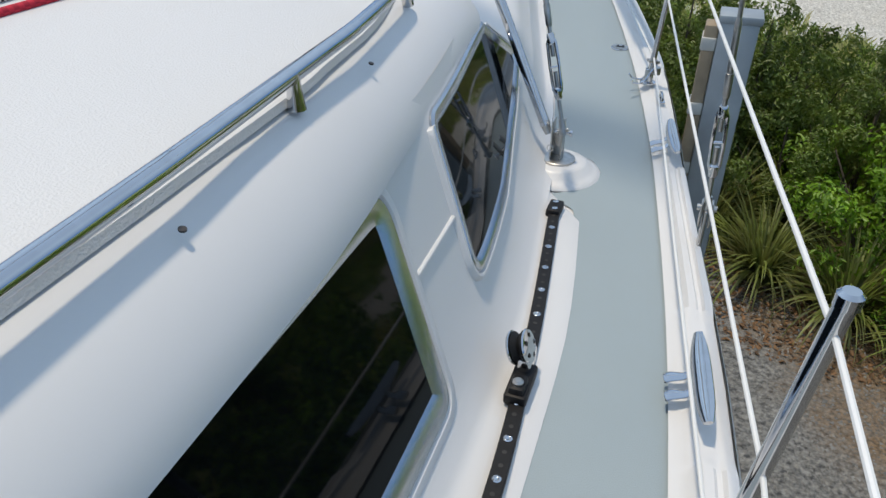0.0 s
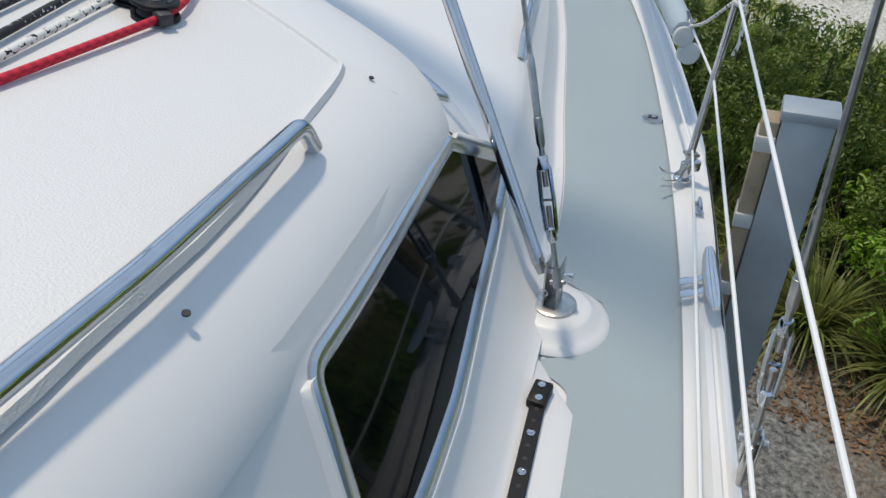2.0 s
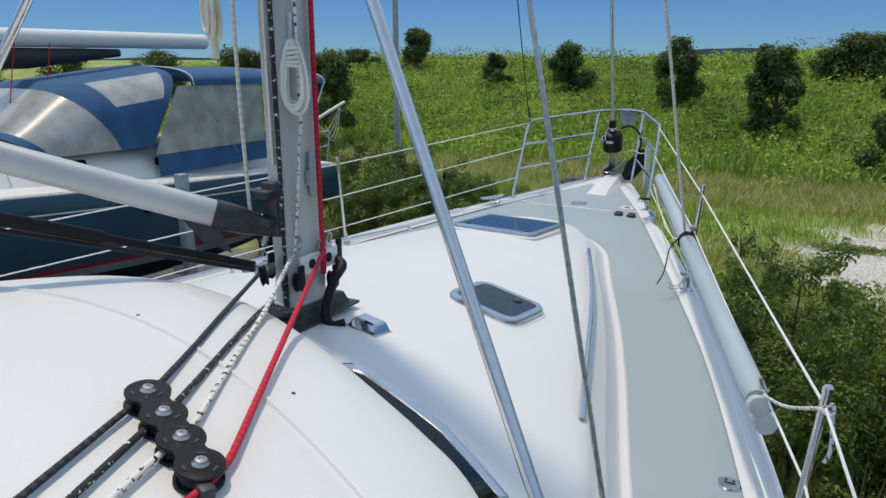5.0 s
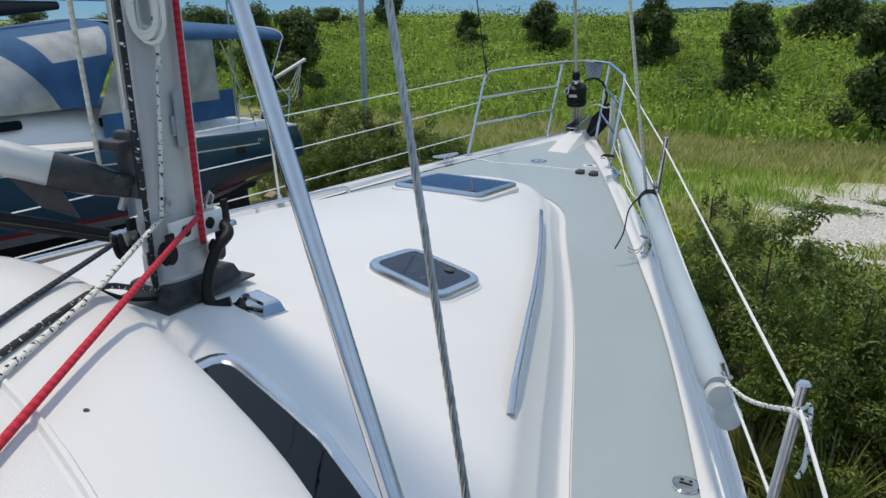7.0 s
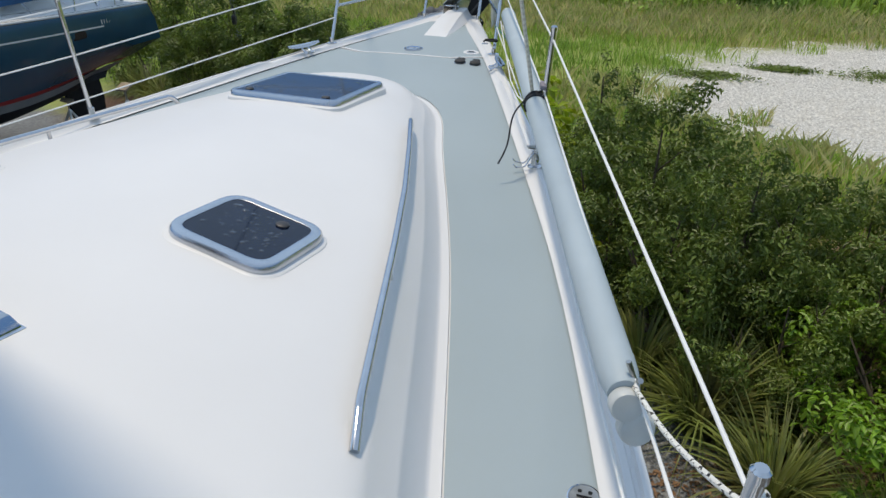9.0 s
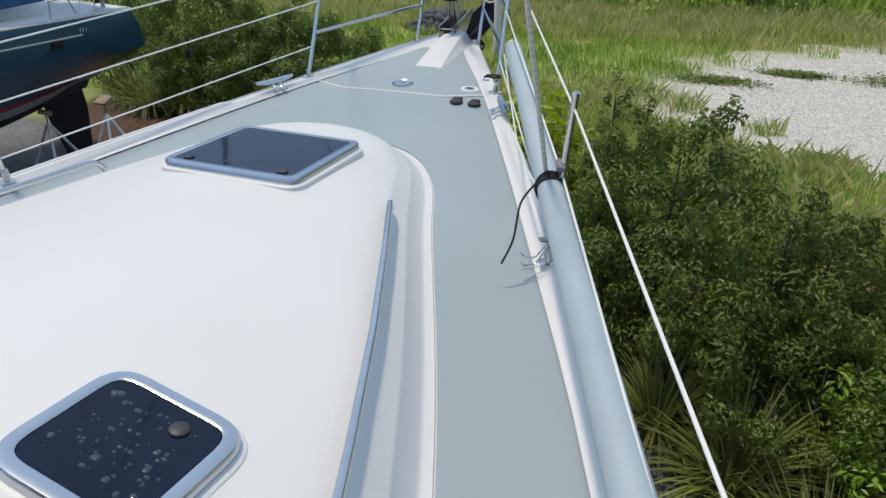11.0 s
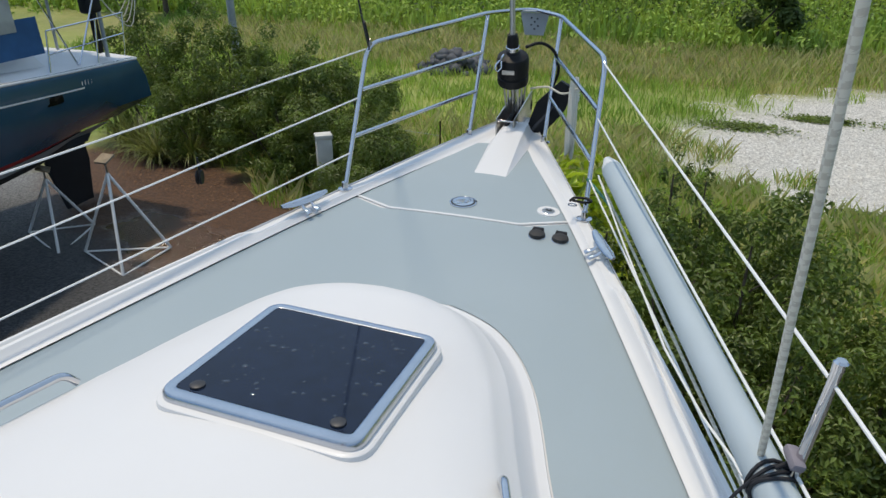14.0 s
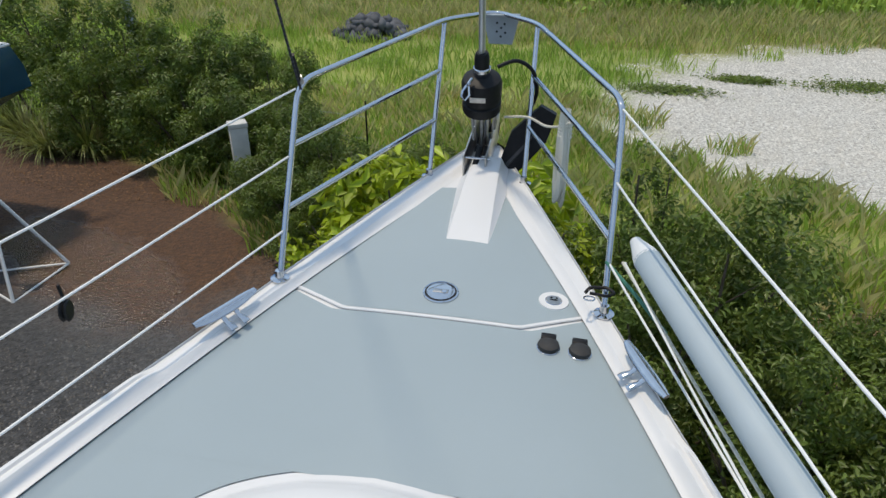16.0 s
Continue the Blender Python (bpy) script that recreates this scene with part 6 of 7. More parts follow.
LOB1 = [(0, 0, 1.5, 0.75, 0.75), (0.5, 0.3, 1.1, 0.6, 0.7), (-0.5, 0.2, 1.2, 0.6, 0.7), (0.1, -0.5, 1.0, 0.65, 0.7), (0.2, 0.4, 0.6, 0.8, 0.55), (-0.4, -0.3, 0.55, 0.75, 0.5), (0.15, 0.1, 2.1, 0.35, 0.45), (-0.35, 0.1, 1.85, 0.3, 0.4)]
LOB2 = [(0, 0, 1.2, 0.8, 0.8), (0.6, 0.0, 0.9, 0.55, 0.6), (-0.4, 0.5, 1.0, 0.6, 0.6), (-0.4, -0.5, 0.8, 0.6, 0.6), (0.3, -0.4, 1.5, 0.45, 0.55), (0.1, 0.3, 0.45, 0.9, 0.45)]
LOB3 = [(0, 0, 0.8, 0.7, 0.6), (0.45, 0.2, 0.6, 0.5, 0.5), (-0.4, 0.1, 0.7, 0.5, 0.5), (0.0, -0.45, 0.5, 0.5, 0.45), (0.1, 0.4, 0.4, 0.6, 0.4)]
b1 = bush("shrub", LOB1, 9500, 0.068, LEAF, "dense dark green shrub in the hedge", 11)
b2 = bush("shrub", LOB2, 9500, 0.066, LEAF, "dense dark green shrub in the hedge", 12)
b3 = bush("shrub", LOB2, 5200, 0.085, LEAFBRIGHT, "bright green broad-leaved shrub beside the yacht", 13)
b4 = bush("shrub", LOB3, 1500, 0.15, LEAFYELLOW, "yellow-green broad-leaved shrub below the bow", 14)
b5 = bush("sapling", [(0, 0, 1.6, 0.22, 0.6), (0.1, 0.05, 2.2, 0.16, 0.5), (-0.08, 0.02, 1.1, 0.3, 0.5)], 1500, 0.06, LEAF, "slender dark green sapling above the hedge", 15, 3)
# copies beyond x = 8 are added out of view to darken the window reflections
put(b1, [(1.9, 10.4, 0, 1.25), (2.3, 11.3, 80, 0.85), (3.3, 9.3, 200, 0.98), (1.2, 11.7, 140, 0.95), (4.4, 10.0, 300, 0.85), (2.2, 8.9, 250, 0.95), (5.4, 9.2, 40, 1.05), (8.9, 1.8, 60, 2.1), (9.2, 0.0, 170, 2.2), (9.0, -1.9, 250, 2.1), (9.3, -3.8, 20, 2.2), (9.1, -5.8, 110, 2.1), (9.4, -7.8, 200, 2.2)])
put(b2, [(2.7, 10.0, 30, 0.98), (3.5, 10.3, 120, 0.8), (1.5, 9.6, 210, 1.0), (4.2, 8.9, 310, 0.95), (1.6, 12.5, 10, 0.65), (2.6, 12.3, 90, 0.5), (5.4, 10.6, 160, 1.05), (0.6, 12.4, 250, 0.85), (3.2, 8.2, 70, 0.8)])
# the last two, also unseen, extend that reflection screen abeam
put(b3, [(4.1, 7.5, 0, 1.0), (4.9, 7.0, 120, 1.05), (5.6, 7.9, 220, 1.15), (5.0, 6.2, 60, 0.75), (6.3, 6.8, 20, 1.1), (8.4, 5.2, 80, 1.9), (8.8, 3.6, 150, 2.0)])
put(b4, [(-1.0, 12.4, 0, 1.75), (-1.7, 12.5, 90, 1.5), (0.5, 11.6, 200, 1.5), (-2.3, 12.6, 30, 1.15), (-0.4, 12.2, 140, 1.7)])
put(b5, [(1.0, 10.9, 0, 1.15), (1.5, 11.5, 70, 1.0), (2.9, 9.0, 200, 0.9)])
# planting behind the port side
b6 = bush("shrub", LOB1, 9000, 0.072, LEAF, "dark green shrub at the edge of the yard", 21)
b7 = bush("shrub", LOB2, 9000, 0.072, LEAF, "dark green shrub at the edge of the yard", 22)
put(b6, [(-6.9, 17.9, 0, 1.3), (-8.0, 18.2, 100, 1.3), (-9.3, 18.7, 200, 1.4), (-4.0, 15.2, 60, 0.9), (-10.8, 19.3, 10, 1.5), (-12.6, 19.7, 80, 1.5)])
put(b7, [(-6.3, 17.0, 0, 1.1), (-4.6, 15.4, 90, 0.62), (-3.2, 14.6, 200, 0.95), (-3.2, 13.6, 20, 0.75), (-3.5, 13.9, 70, 0.72), (-4.5, 16.4, 160, 0.85), (-2.4, 14.6, 300, 0.9), (-7.4, 19.0, 40, 1.4), (-1.6, 14.2, 140, 0.85), (-9.9, 18.0, 250, 1.1), (-0.7, 13.9, 20, 0.85), (-5.9, 18.4, 60, 1.2), (-5.9, 16.9, 10, 0.95), (-7.3, 17.3, 80, 1.1), (-4.2, 14.5, 200, 0.55)])
t1 = tussock("strap_leaf_clump", 300, 1.15, STRAP, "clump of arching green strap leaves", 31)
put(t1, [(3.15, 6.9, 0, 1.0), (3.9, 6.4, 100, 0.95), (2.6, 7.7, 200, 1.0), (3.4, 7.9, 300, 1.0), (4.7, 5.9, 50, 0.85), (2.0, 8.3, 150, 0.9), (2.9, 8.6, 20, 0.9)])
t2 = tussock("strap_leaf_clump", 260, 1.2, STRAP, "clump of yellowing arching strap leaves", 32)
put(t2, [(-10.6, 17.2, 0, 1.1), (-11.6, 17.8, 120, 1.1), (-9.8, 17.4, 220, 0.95), (-12.7, 18.4, 70, 1.0)])


def blades(name, n, sampler, height, width, material, label, seed, lean=0.5):
    """Single grass blades, two triangles each, over a stretch of ground."""
    rng = np.random.default_rng(seed)
    X, Y = sampler(rng, n)
    Z = np.array([ground_z(x, y) for x, y in zip(X, Y)]) - 0.02
    n = len(X)
    a = rng.uniform(0, 2 * math.pi, n)
    hd = np.stack([np.cos(a), np.sin(a), np.zeros(n)], 1)
    sd = np.stack([-np.sin(a), np.cos(a), np.zeros(n)], 1)
    h = height(X, Y, rng)
    w = width * rng.uniform(0.6, 1.3, n)[:, None] * np.maximum(1.0, h / 0.5)[:, None]
    l_ = (rng.uniform(0.1, lean, n) * h)[:, None]
    C = np.stack([X, Y, Z], 1)
    V = np.empty((n, 4, 3))
    V[:, 0], V[:, 1] = C - sd * w, C + sd * w
    V[:, 2] = C + hd * l_ * 0.35 + sd * w * 0.7 + np.array([0, 0, 1]) * h[:, None] * 0.6
    V[:, 3] = C + hd * l_ + np.array([0, 0, 1]) * h[:, None]
    base = np.arange(n)[:, None] * 4
    F = np.concatenate([base + [0, 1, 2], base + [0, 2, 3]])
    ob = new(name, fast_mesh(name, V.reshape(-1, 3), F, material))
    return tagged(ob, label, "grass", kind="stuff")


def in_stone(X, Y):
    u, v = (X - 12.2) / 10.3, (Y - 24.4) / 8.4
    return u * u + v * v < 1 + 0.35 * np.sin(X * 1.3 + 2) * np.sin(Y * 1.7)


def open_ground(X, Y):
    """Where rough grass grows: off the yard's gravel and off the white stones."""
    yard = (Y < np.minimum(13.5 + 0.85 * np.maximum(0, -4.2 - X), 17.3) + 0.3 * np.sin(X * 2.1)) & (X < -1.0) | (Y < 11.0) & (X < 1) | (Y < 8.0)
    return ~yard & ~in_stone(X, Y)


def field(x0, x1, y0, y1):
    def sampler(rng, n):
        X, Y = rng.uniform(x0, x1, n), rng.uniform(y0, y1, n)
        # clumped by a slow wave
        keep = open_ground(X, Y) & (rng.uniform(0, 1, n) < 0.55 + 0.45 * np.sin(X * 1.7 + np.sin(Y * 1.1)) * np.sin(Y * 1.9))
        return X[keep], Y[keep]
    return sampler


blades("near_grass", 62000, field(-9, 12, 9, 21), lambda X, Y, r: r.uniform(0.14, 0.5, len(X)), 0.011, GRASS, "rough green grass between the shrubs and the stones", 41)
blades("dry_grass", 26000, field(-9, 14, 12, 24), lambda X, Y, r: r.uniform(0.25, 0.65, len(X)), 0.008, GRASSDRY, "tall dry seeding grass round the stone patch", 42, 0.8)
blades("field_grass", 150000, field(-26, 32, 19, 42), lambda X, Y, r: r.uniform(0.18, 0.5, len(X)), 0.013, GRASS, "rough green grass beyond the stones", 43)
blades("field_dry_grass", 30000, field(-24, 34, 31, 38), lambda X, Y, r: r.uniform(0.3, 0.7, len(X)), 0.012, GRASSDRY, "belt of tall dry grass beyond the stones", 44, 0.7)


def hill_cover(name, n, x0, x1, y0, y1, size, rise, material, label, seed):
    """Leafy undergrowth on the slope: clumps of large leaves."""
    rng = np.random.default_rng(seed)
    nc = n // 30
    cx, cy = rng.uniform(x0, x1, nc), rng.uniform(y0, y1, nc)
    cr_ = rng.uniform(0.5, 2.1, nc)
    k = rng.integers(0, nc, n)
    d = unit(rng.normal(0, 1, (n, 3)))
    d[:, 2] = np.abs(d[:, 2])
    X, Y = cx[k] + d[:, 0] * cr_[k], cy[k] + d[:, 1] * cr_[k]
    Z = np.array([ground_z(x, y) for x, y in zip(X, Y)]) + d[:, 2] * cr_[k] * rise
    V, F = leaf_arrays(np.stack([X, Y, Z], 1), d, size, rng, 0.5)
    ob = new(name, fast_mesh(name, V, F, material))
    return tagged(ob, label, "undergrowth", kind="stuff")


hill_cover("slope_undergrowth", 90000, -48, 42, 38, 62, 0.26, 0.7, GRASS, "rank green undergrowth on the slope", 51)
hill_cover("upper_undergrowth", 70000, -75, 60, 56, 95, 0.42, 0.7, GRASS, "rank green undergrowth on the upper slope", 52)
hill_cover("slope_scrub", 36000, -50, 42, 40, 84, 0.28, 1.15, TREELEAF, "darker scrub scattered over the slope", 53)
blades("slope_grass", 50000, lambda r, n: (r.uniform(-50, 45, n), r.uniform(38, 70, n)), lambda X, Y, r: r.uniform(0.5, 1.2, len(X)), 0.045, GRASS, "tall green grass on the slope", 54)


def tree(name, dist, az, z_top, z_low, wide, seed, label):
    """A tree at a bearing from the yacht: tapered trunk, limbs and an uneven crown."""
    rng = np.random.default_rng(seed)
    x, y = 1.8 + dist * math.sin(radians(az)), 1.3 + dist * math.cos(radians(az))
    g = ground_z(x, y)
    top, low = 1.44 + dist * math.tan(radians(z_top)), max(g + 0.1, 1.44 + dist * math.tan(radians(z_low)))
    h = top - g
    e = thing(name, Matrix.Translation((x, y, g)), label, "tree")
    lobes = []
    for k in range(26):
        a, q = rng.uniform(0, 6.28), rng.uniform(0.0, 1.0) ** 0.8
        rr = wide * rng.uniform(0.1, 0.85) * (1.05 - 0.6 * q)
        zz = 0.25 + (h - 0.25 - 0.12 * (top - low)) * q
        s_ = rng.uniform(0.16, 0.36) * wide
        lobes.append((rr * math.cos(a), rr * math.sin(a), zz, s_, min(s_, h * 0.2)))
    P, d = crown_points(lobes, 8000, rng, 0.3)
    V, F = leaf_arrays(P, d, 0.24, rng, 0.55)
    c = new("crown", fast_mesh("crown", V, F, TREELEAF))
    c.parent = e
    geos = [sweep([(0, 0, -0.3), (0.1, 0, h * 0.4), (0, 0.1, h * 0.8)], [0.16, 0.11, 0.04], 8)[:2]]
    for L in lobes[:6]:
        geos.append(sweep([(0.05, 0, h * 0.35), (L[0] * 0.6, L[1] * 0.6, L[2] * 0.85), (L[0], L[1], L[2])], [0.07, 0.04, 0.015], 6)[:2])
    part("trunk", merge(*geos), BARK, e)
    return e


for dist, az, zt, zl, wd, sd in ((72, -30.2, 2.5, -0.2, 2.2, 1), (58, -18.3, 1.45, -1.1, 2.4, 2), (52, -10.0, 1.85, -1.6, 2.4, 3), (44, -3.0, 1.35, -3.0, 2.2, 4), (60, 2.3, 1.8, -1.5, 3.0, 5), (60, 0.3, 0.9, -1.2, 2.0, 6),
                                 (46, -37.5, 1.1, -2.6, 2.6, 7), (50, -40.5, 0.9, -2.4, 2.8, 8), (60, -44, 0.9, -1.4, 3.2, 9), (70, -50, 0.7, -1.2, 3.6, 10), (80, -56, 0.7, -1.0, 4.0, 11), (85, -61, 0.7, -1.0, 4.0, 12), (38, 5.5, 0.6, -3.4, 2.0, 13),
                                 (62, -24.0, 0.5, -0.8, 1.6, 14), (78, -35.0, 0.8, -0.4, 3.0, 15), (90, -66, 0.8, -1, 4.5, 16), (90, -72, 0.8, -1, 4.5, 17)):
    tree("tree", dist, az, zt, zl, wd, sd, "dark green spreading tree on the grassy slope")
# far ridge, its distance haze carried by the blue of the material
rng = np.random.default_rng(7)
rid = []
for k in range(121):
    az = radians(-75 + k * 1.1)
    el = 0.45 + 0.28 * math.sin(k * 0.21 + 1.0) + 0.16 * math.sin(k * 0.63) + 0.05 * math.sin(k * 1.9)
    if math.degrees(az) < -12:
        el *= 0.55
    x, y = 1400 * math.sin(az), 1400 * math.cos(az)
    rid.append([Vector((x, y, -60)), Vector((x, y, 1.5 + 1400 * math.tan(radians(max(0.1, el)))))])
link("backdrop_hills", *grid(rid), HILL_HAZED, label="distant hills on the horizon, tinted blue for haze", category="hills", kind="structure")

# ---------------------------------------------------------------- yard things
cr = thing("cradle_post", Matrix.Translation((2.20, 2.87, ground_z(2.2, 2.9))), "galvanised steel cradle post with timber facing beside the hull", "cradle post")
ph = 0.395 - ground_z(2.2, 2.9)
part("web", moved(box(0.135, 0.012, ph, 0.003), Matrix.Translation((0.01, -0.055, ph / 2))), GALV, cr)
part("flange", moved(box(0.012, 0.12, ph, 0.003), Matrix.Translation((0.073, 0.0, ph / 2))), GALV, cr)
part("flange", moved(box(0.012, 0.12, ph, 0.003), Matrix.Translation((-0.053, 0.0, ph / 2))), GALV, cr)
part("cap", moved(box(0.155, 0.14, 0.03, 0.006), Matrix.Translation((0.01, 0.0, ph))), GALV, cr, "galvanised cap plate")
part("timber", moved(box(0.05, 0.10, ph - 0.06, 0.006), Matrix.Translation((-0.086, 0.0, ph / 2))), TIMBER, cr, "weathered timber facing")
for k in range(5):
    part("clip", moved(box(0.055, 0.11, 0.05, 0.006), Matrix.Translation((-0.088, -0.004, ph - 0.10 - 0.26 * k))), CONCRETE, cr, "pale plastic clip")
part("foot", moved(box(0.5, 0.5, 0.02, 0.004), Matrix.Translation((0, 0, 0.01))), GALV, cr)


def jack_stand(x, y, turn, h=1.55):
    e = thing("boat_stand", Matrix.Translation((x, y, ground_z(x, y))) @ pose(0, 0, 0, 0, 0, turn), "white painted tripod boat stand on the dark gravel", "boat stand", "boat stands")
    feet = [Vector((-0.79, -0.03, 0.02)), Vector((0.39, -0.53, 0.02)), Vector((0.45, 0.54, 0.02))]
    top = Vector((0, 0, h * 0.86))
    for f in feet:
        part("leg", sweep([top, f], 0.024, 8), WHITEVINYL, e)
    for a, b in zip(feet, feet[1:] + feet[:1]):
        part("brace", sweep([a, b], 0.016, 8), WHITEVINYL, e)
    part("screw", sweep([(0, 0, h * 0.6), (0, 0, h)], 0.016, 8), STEELDULL, e)
    part("pad", moved(box(0.22, 0.22, 0.04, 0.008), Matrix.Translation((0, 0, h)) @ pose(0, 0, 0, 20, 0, 0)), TIMBER, e)


jack_stand(-7.05, 11.9, 0, 1.7)
jack_stand(-7.6, 9.0, 60, 1.6)
jack_stand(-8.9, 12.4, 130, 1.3)
lp = thing("lamp_post", Matrix.Translation((-10.3, 20.5, ground_z(-10.3, 20.5))), "pale grey steel pole standing behind the shrubs", "pole")
part("pole", sweep([(0, 0, -0.1), (0, 0, 11.0)], [0.115, 0.08], 14), GALV, lp)
part("base", lathe([(0.16, 0.0), (0.16, 0.02), (0.09, 0.04)], 14), GALV, lp)
wp = thing("marker_post", Matrix.Translation((-5.35, 15.75, ground_z(-5.35, 15.75))) @ pose(0, 0, 0, 0, 0, 35), "short pale square post among the shrubs", "post")
part("post", box(0.30, 0.24, 1.42, 0.01, 2, (0, 0, 0.66)), CONCRETE, wp)
part("cap", box(0.33, 0.27, 0.08, 0.01, 2, (0, 0, 1.40)), CONCRETE, wp)
FP = [(-16.5 + 2.6 * k, 20.6 - 0.62 * k) for k in range(6)]
fe = thing("wire_fence", Matrix.Translation((0, 0, 0)), "wire fence on black steel pickets behind the shrubs", "fence")
for x, y in FP:
    z = ground_z(x, y)
    part("picket", moved(merge(box(0.035, 0.008, 1.65, 0.002, 1, (0, 0, 0.75)), box(0.008, 0.03, 1.65, 0.002, 1, (0, 0.015, 0.75))), Matrix.Translation((x, y, z))), BLACK, fe)
for h in (0.35, 0.8, 1.25):
    part("wire", sweep([(x, y, ground_z(x, y) + h) for x, y in FP], 0.004, 5), STEELDULL, fe)


def rubble(name, cx, cy, rx, ry, n, size, material, label, seed, pile=0.0, avoid=None):
    """Loose broken stones, joined, as nobody could count them."""
    rng = np.random.default_rng(seed)
    ico = bmesh.new()
    bmesh.ops.create_icosphere(ico, subdivisions=1, radius=1)
    iv = np.array([v.co[:] for v in ico.verts])
    if_ = np.array([[v.index for v in f.verts] for f in ico.faces])
    if n > 3000:
        iv = np.array([(1, 0, -0.4), (-0.5, 0.86, -0.4), (-0.5, -0.86, -0.4), (0.1, 0.1, 0.75)])
        if_ = np.array([(0, 1, 3), (1, 2, 3), (2, 0, 3)])
    ico.free()
    a, r = rng.uniform(0, 2 * math.pi, n), np.sqrt(rng.uniform(0, 1, n))
    X, Y = cx + rx * r * np.cos(a), cy + ry * r * np.sin(a)
    if avoid is not None:
        k = avoid(X, Y)
        X, Y, r = X[k], Y[k], r[k]
        n = len(X)
    Z = np.array([ground_z(x, y) for x, y in zip(X, Y)]) + pile * np.maximum(0, 1 - r * r) * rng.uniform(0.4, 1, n)
    s = size * rng.uniform(0.45, 1.3, (n, 1, 1)) * rng.uniform(0.65, 1.25, (n, 1, 3))
    t = rng.uniform(0, 2 * math.pi, n)
    jit = 1 + rng.uniform(-0.45, 0.45, (n, len(iv), 3))
    W = iv[None] * s * jit
    c, s_ = np.cos(t)[:, None], np.sin(t)[:, None]
    V = np.stack([W[..., 0] * c - W[..., 1] * s_, W[..., 0] * s_ + W[..., 1] * c, W[..., 2] * 0.75], -1) + np.stack([X, Y, Z], 1)[:, None]
    F = (if_[None] + (np.arange(n) * len(iv))[:, None, None]).reshape(-1, 3)
    ob = new(name, fast_mesh(name, V.reshape(-1, 3), F, material))
    return tagged(ob, label, "stones", kind="stuff")


rubble("rock_pile", -7.4, 31.5, 1.5, 0.9, 120, 0.30, ROCK, "heap of dark broken rock in the grass", 61, 0.75)
rubble("white_stones", 12.2, 24.4, 11.6, 9.4, 36000, 0.060, STONEWHITE, "scattered white crushed stone", 62, 0, in_stone)
rubble("yard_gravel", 4.2, 4.2, 2.4, 2.6, 9000, 0.020, STONEGREY, "loose grey gravel beside the yacht", 63)
rubble("yard_gravel", -4.5, 7.6, 3.4, 3.2, 12000, 0.022, STONEWET, "loose dark grey gravel on the yard", 64)


def litter(name, cx, cy, rx, ry, n, seed):
    rng = np.random.default_rng(seed)
    a, r = rng.uniform(0, 2 * math.pi, n), np.sqrt(rng.uniform(0, 1, n))
    X, Y = cx + rx * r * np.cos(a), cy + ry * r * np.sin(a)
    C = np.stack([X, Y, np.array([ground_z(x, y) for x, y in zip(X, Y)]) + 0.012], 1)
    V, F = leaf_arrays(C, np.tile([0.0, 0, 1.4], (n, 1)), 0.07, rng, 0.45, 0.1, 0.05)
    ob = new(name, fast_mesh(name, V, F, DIRTLEAF))
    tagged(ob, "brown leaf litter on the ground", "leaf litter", kind="stuff")


def weeds(name, spots, n, seed):
    """Low creeping weeds in ragged patches on the stones."""
    rng = np.random.default_rng(seed)
    k = rng.integers(0, len(spots), n)
    S = np.array(spots)[k]
    d = rng.normal(0, 0.45, (n, 2))
    X, Y = S[:, 0] + d[:, 0] * S[:, 2], S[:, 1] + d[:, 1] * S[:, 3]
    C = np.stack([X, Y, np.array([ground_z(x, y) for x, y in zip(X, Y)]) + rng.uniform(0.01, 0.10, n)], 1)
    V, F = leaf_arrays(C, np.tile([0.0, 0, 0.8], (n, 1)), 0.11, rng, 0.5)
    tagged(new(name, fast_mesh(name, V, F, LEAF)), "low green weeds creeping over the white stones", "weeds", kind="stuff")


weeds("stone_weeds", [(3.3, 26.2, 1.4, 0.6), (5.8, 28.0, 1.1, 0.4), (9.2, 27.9, 1.9, 0.8), (11.5, 26.2, 1.2, 0.7), (8.0, 18.2, 0.8, 0.5), (5.2, 18.6, 0.6, 0.5)], 8000, 65)
litter("leaf_litter", 3.9, 6.6, 1.8, 1.2, 2600, 71)
litter("leaf_litter", -7.6, 16.0, 3.2, 0.9, 1300, 72)

# ---------------------------------------------------------------- the neighbouring yacht, stern towards the shrubs
NX, NS, NB = -9.85, 14.35, -0.9      # its centre line, the stern and the bow along y
nb_half = Line((-0.9, 0.05), (0.8, 0.85), (3, 1.6), (6, 2.1), (9, 2.2), (12, 1.95), (14.35, 1.58))
nb_sheer = Line((-0.9, 0.15), (4, -0.12), (9, -0.47), (13, -0.76), (14.35, -0.86))


def nrow(y, s):
    hb, z = nb_half(y), nb_sheer(y)
    aft = smooth(10.5, 14.35, y)
    rows_ = []
    for d, k in ((0.0, 1.0), (0.05, 1.01), (0.4, 1.005), (0.85, 0.98 - 0.06 * aft), (1.14, 0.92 - 0.20 * aft)):
        rows_.append(Vector((NX + s * hb * k, y + aft ** 3 * (0.46 * d if d < 0.9 else 0.39 - 2.2 * (d - 0.85)), z - d * (1 - 0.1 * aft))))
    return rows_


def nband(y, s, d0, d1, k0, k1):
    hb, z = nb_half(y), nb_sheer(y)
    aft = smooth(10.5, 14.35, y)
    f = 1 - 0.1 * aft
    return [Vector((NX + s * hb * (k0 - 0.22 * aft), y + aft ** 3 * (0.39 - 2.2 * (d0 - 0.85)), z - d0 * f)), Vector((NX + s * hb * (k1 - 0.26 * aft), y + aft ** 3 * (0.39 - 2.2 * (d1 - 0.85)), z - d1 * f))]


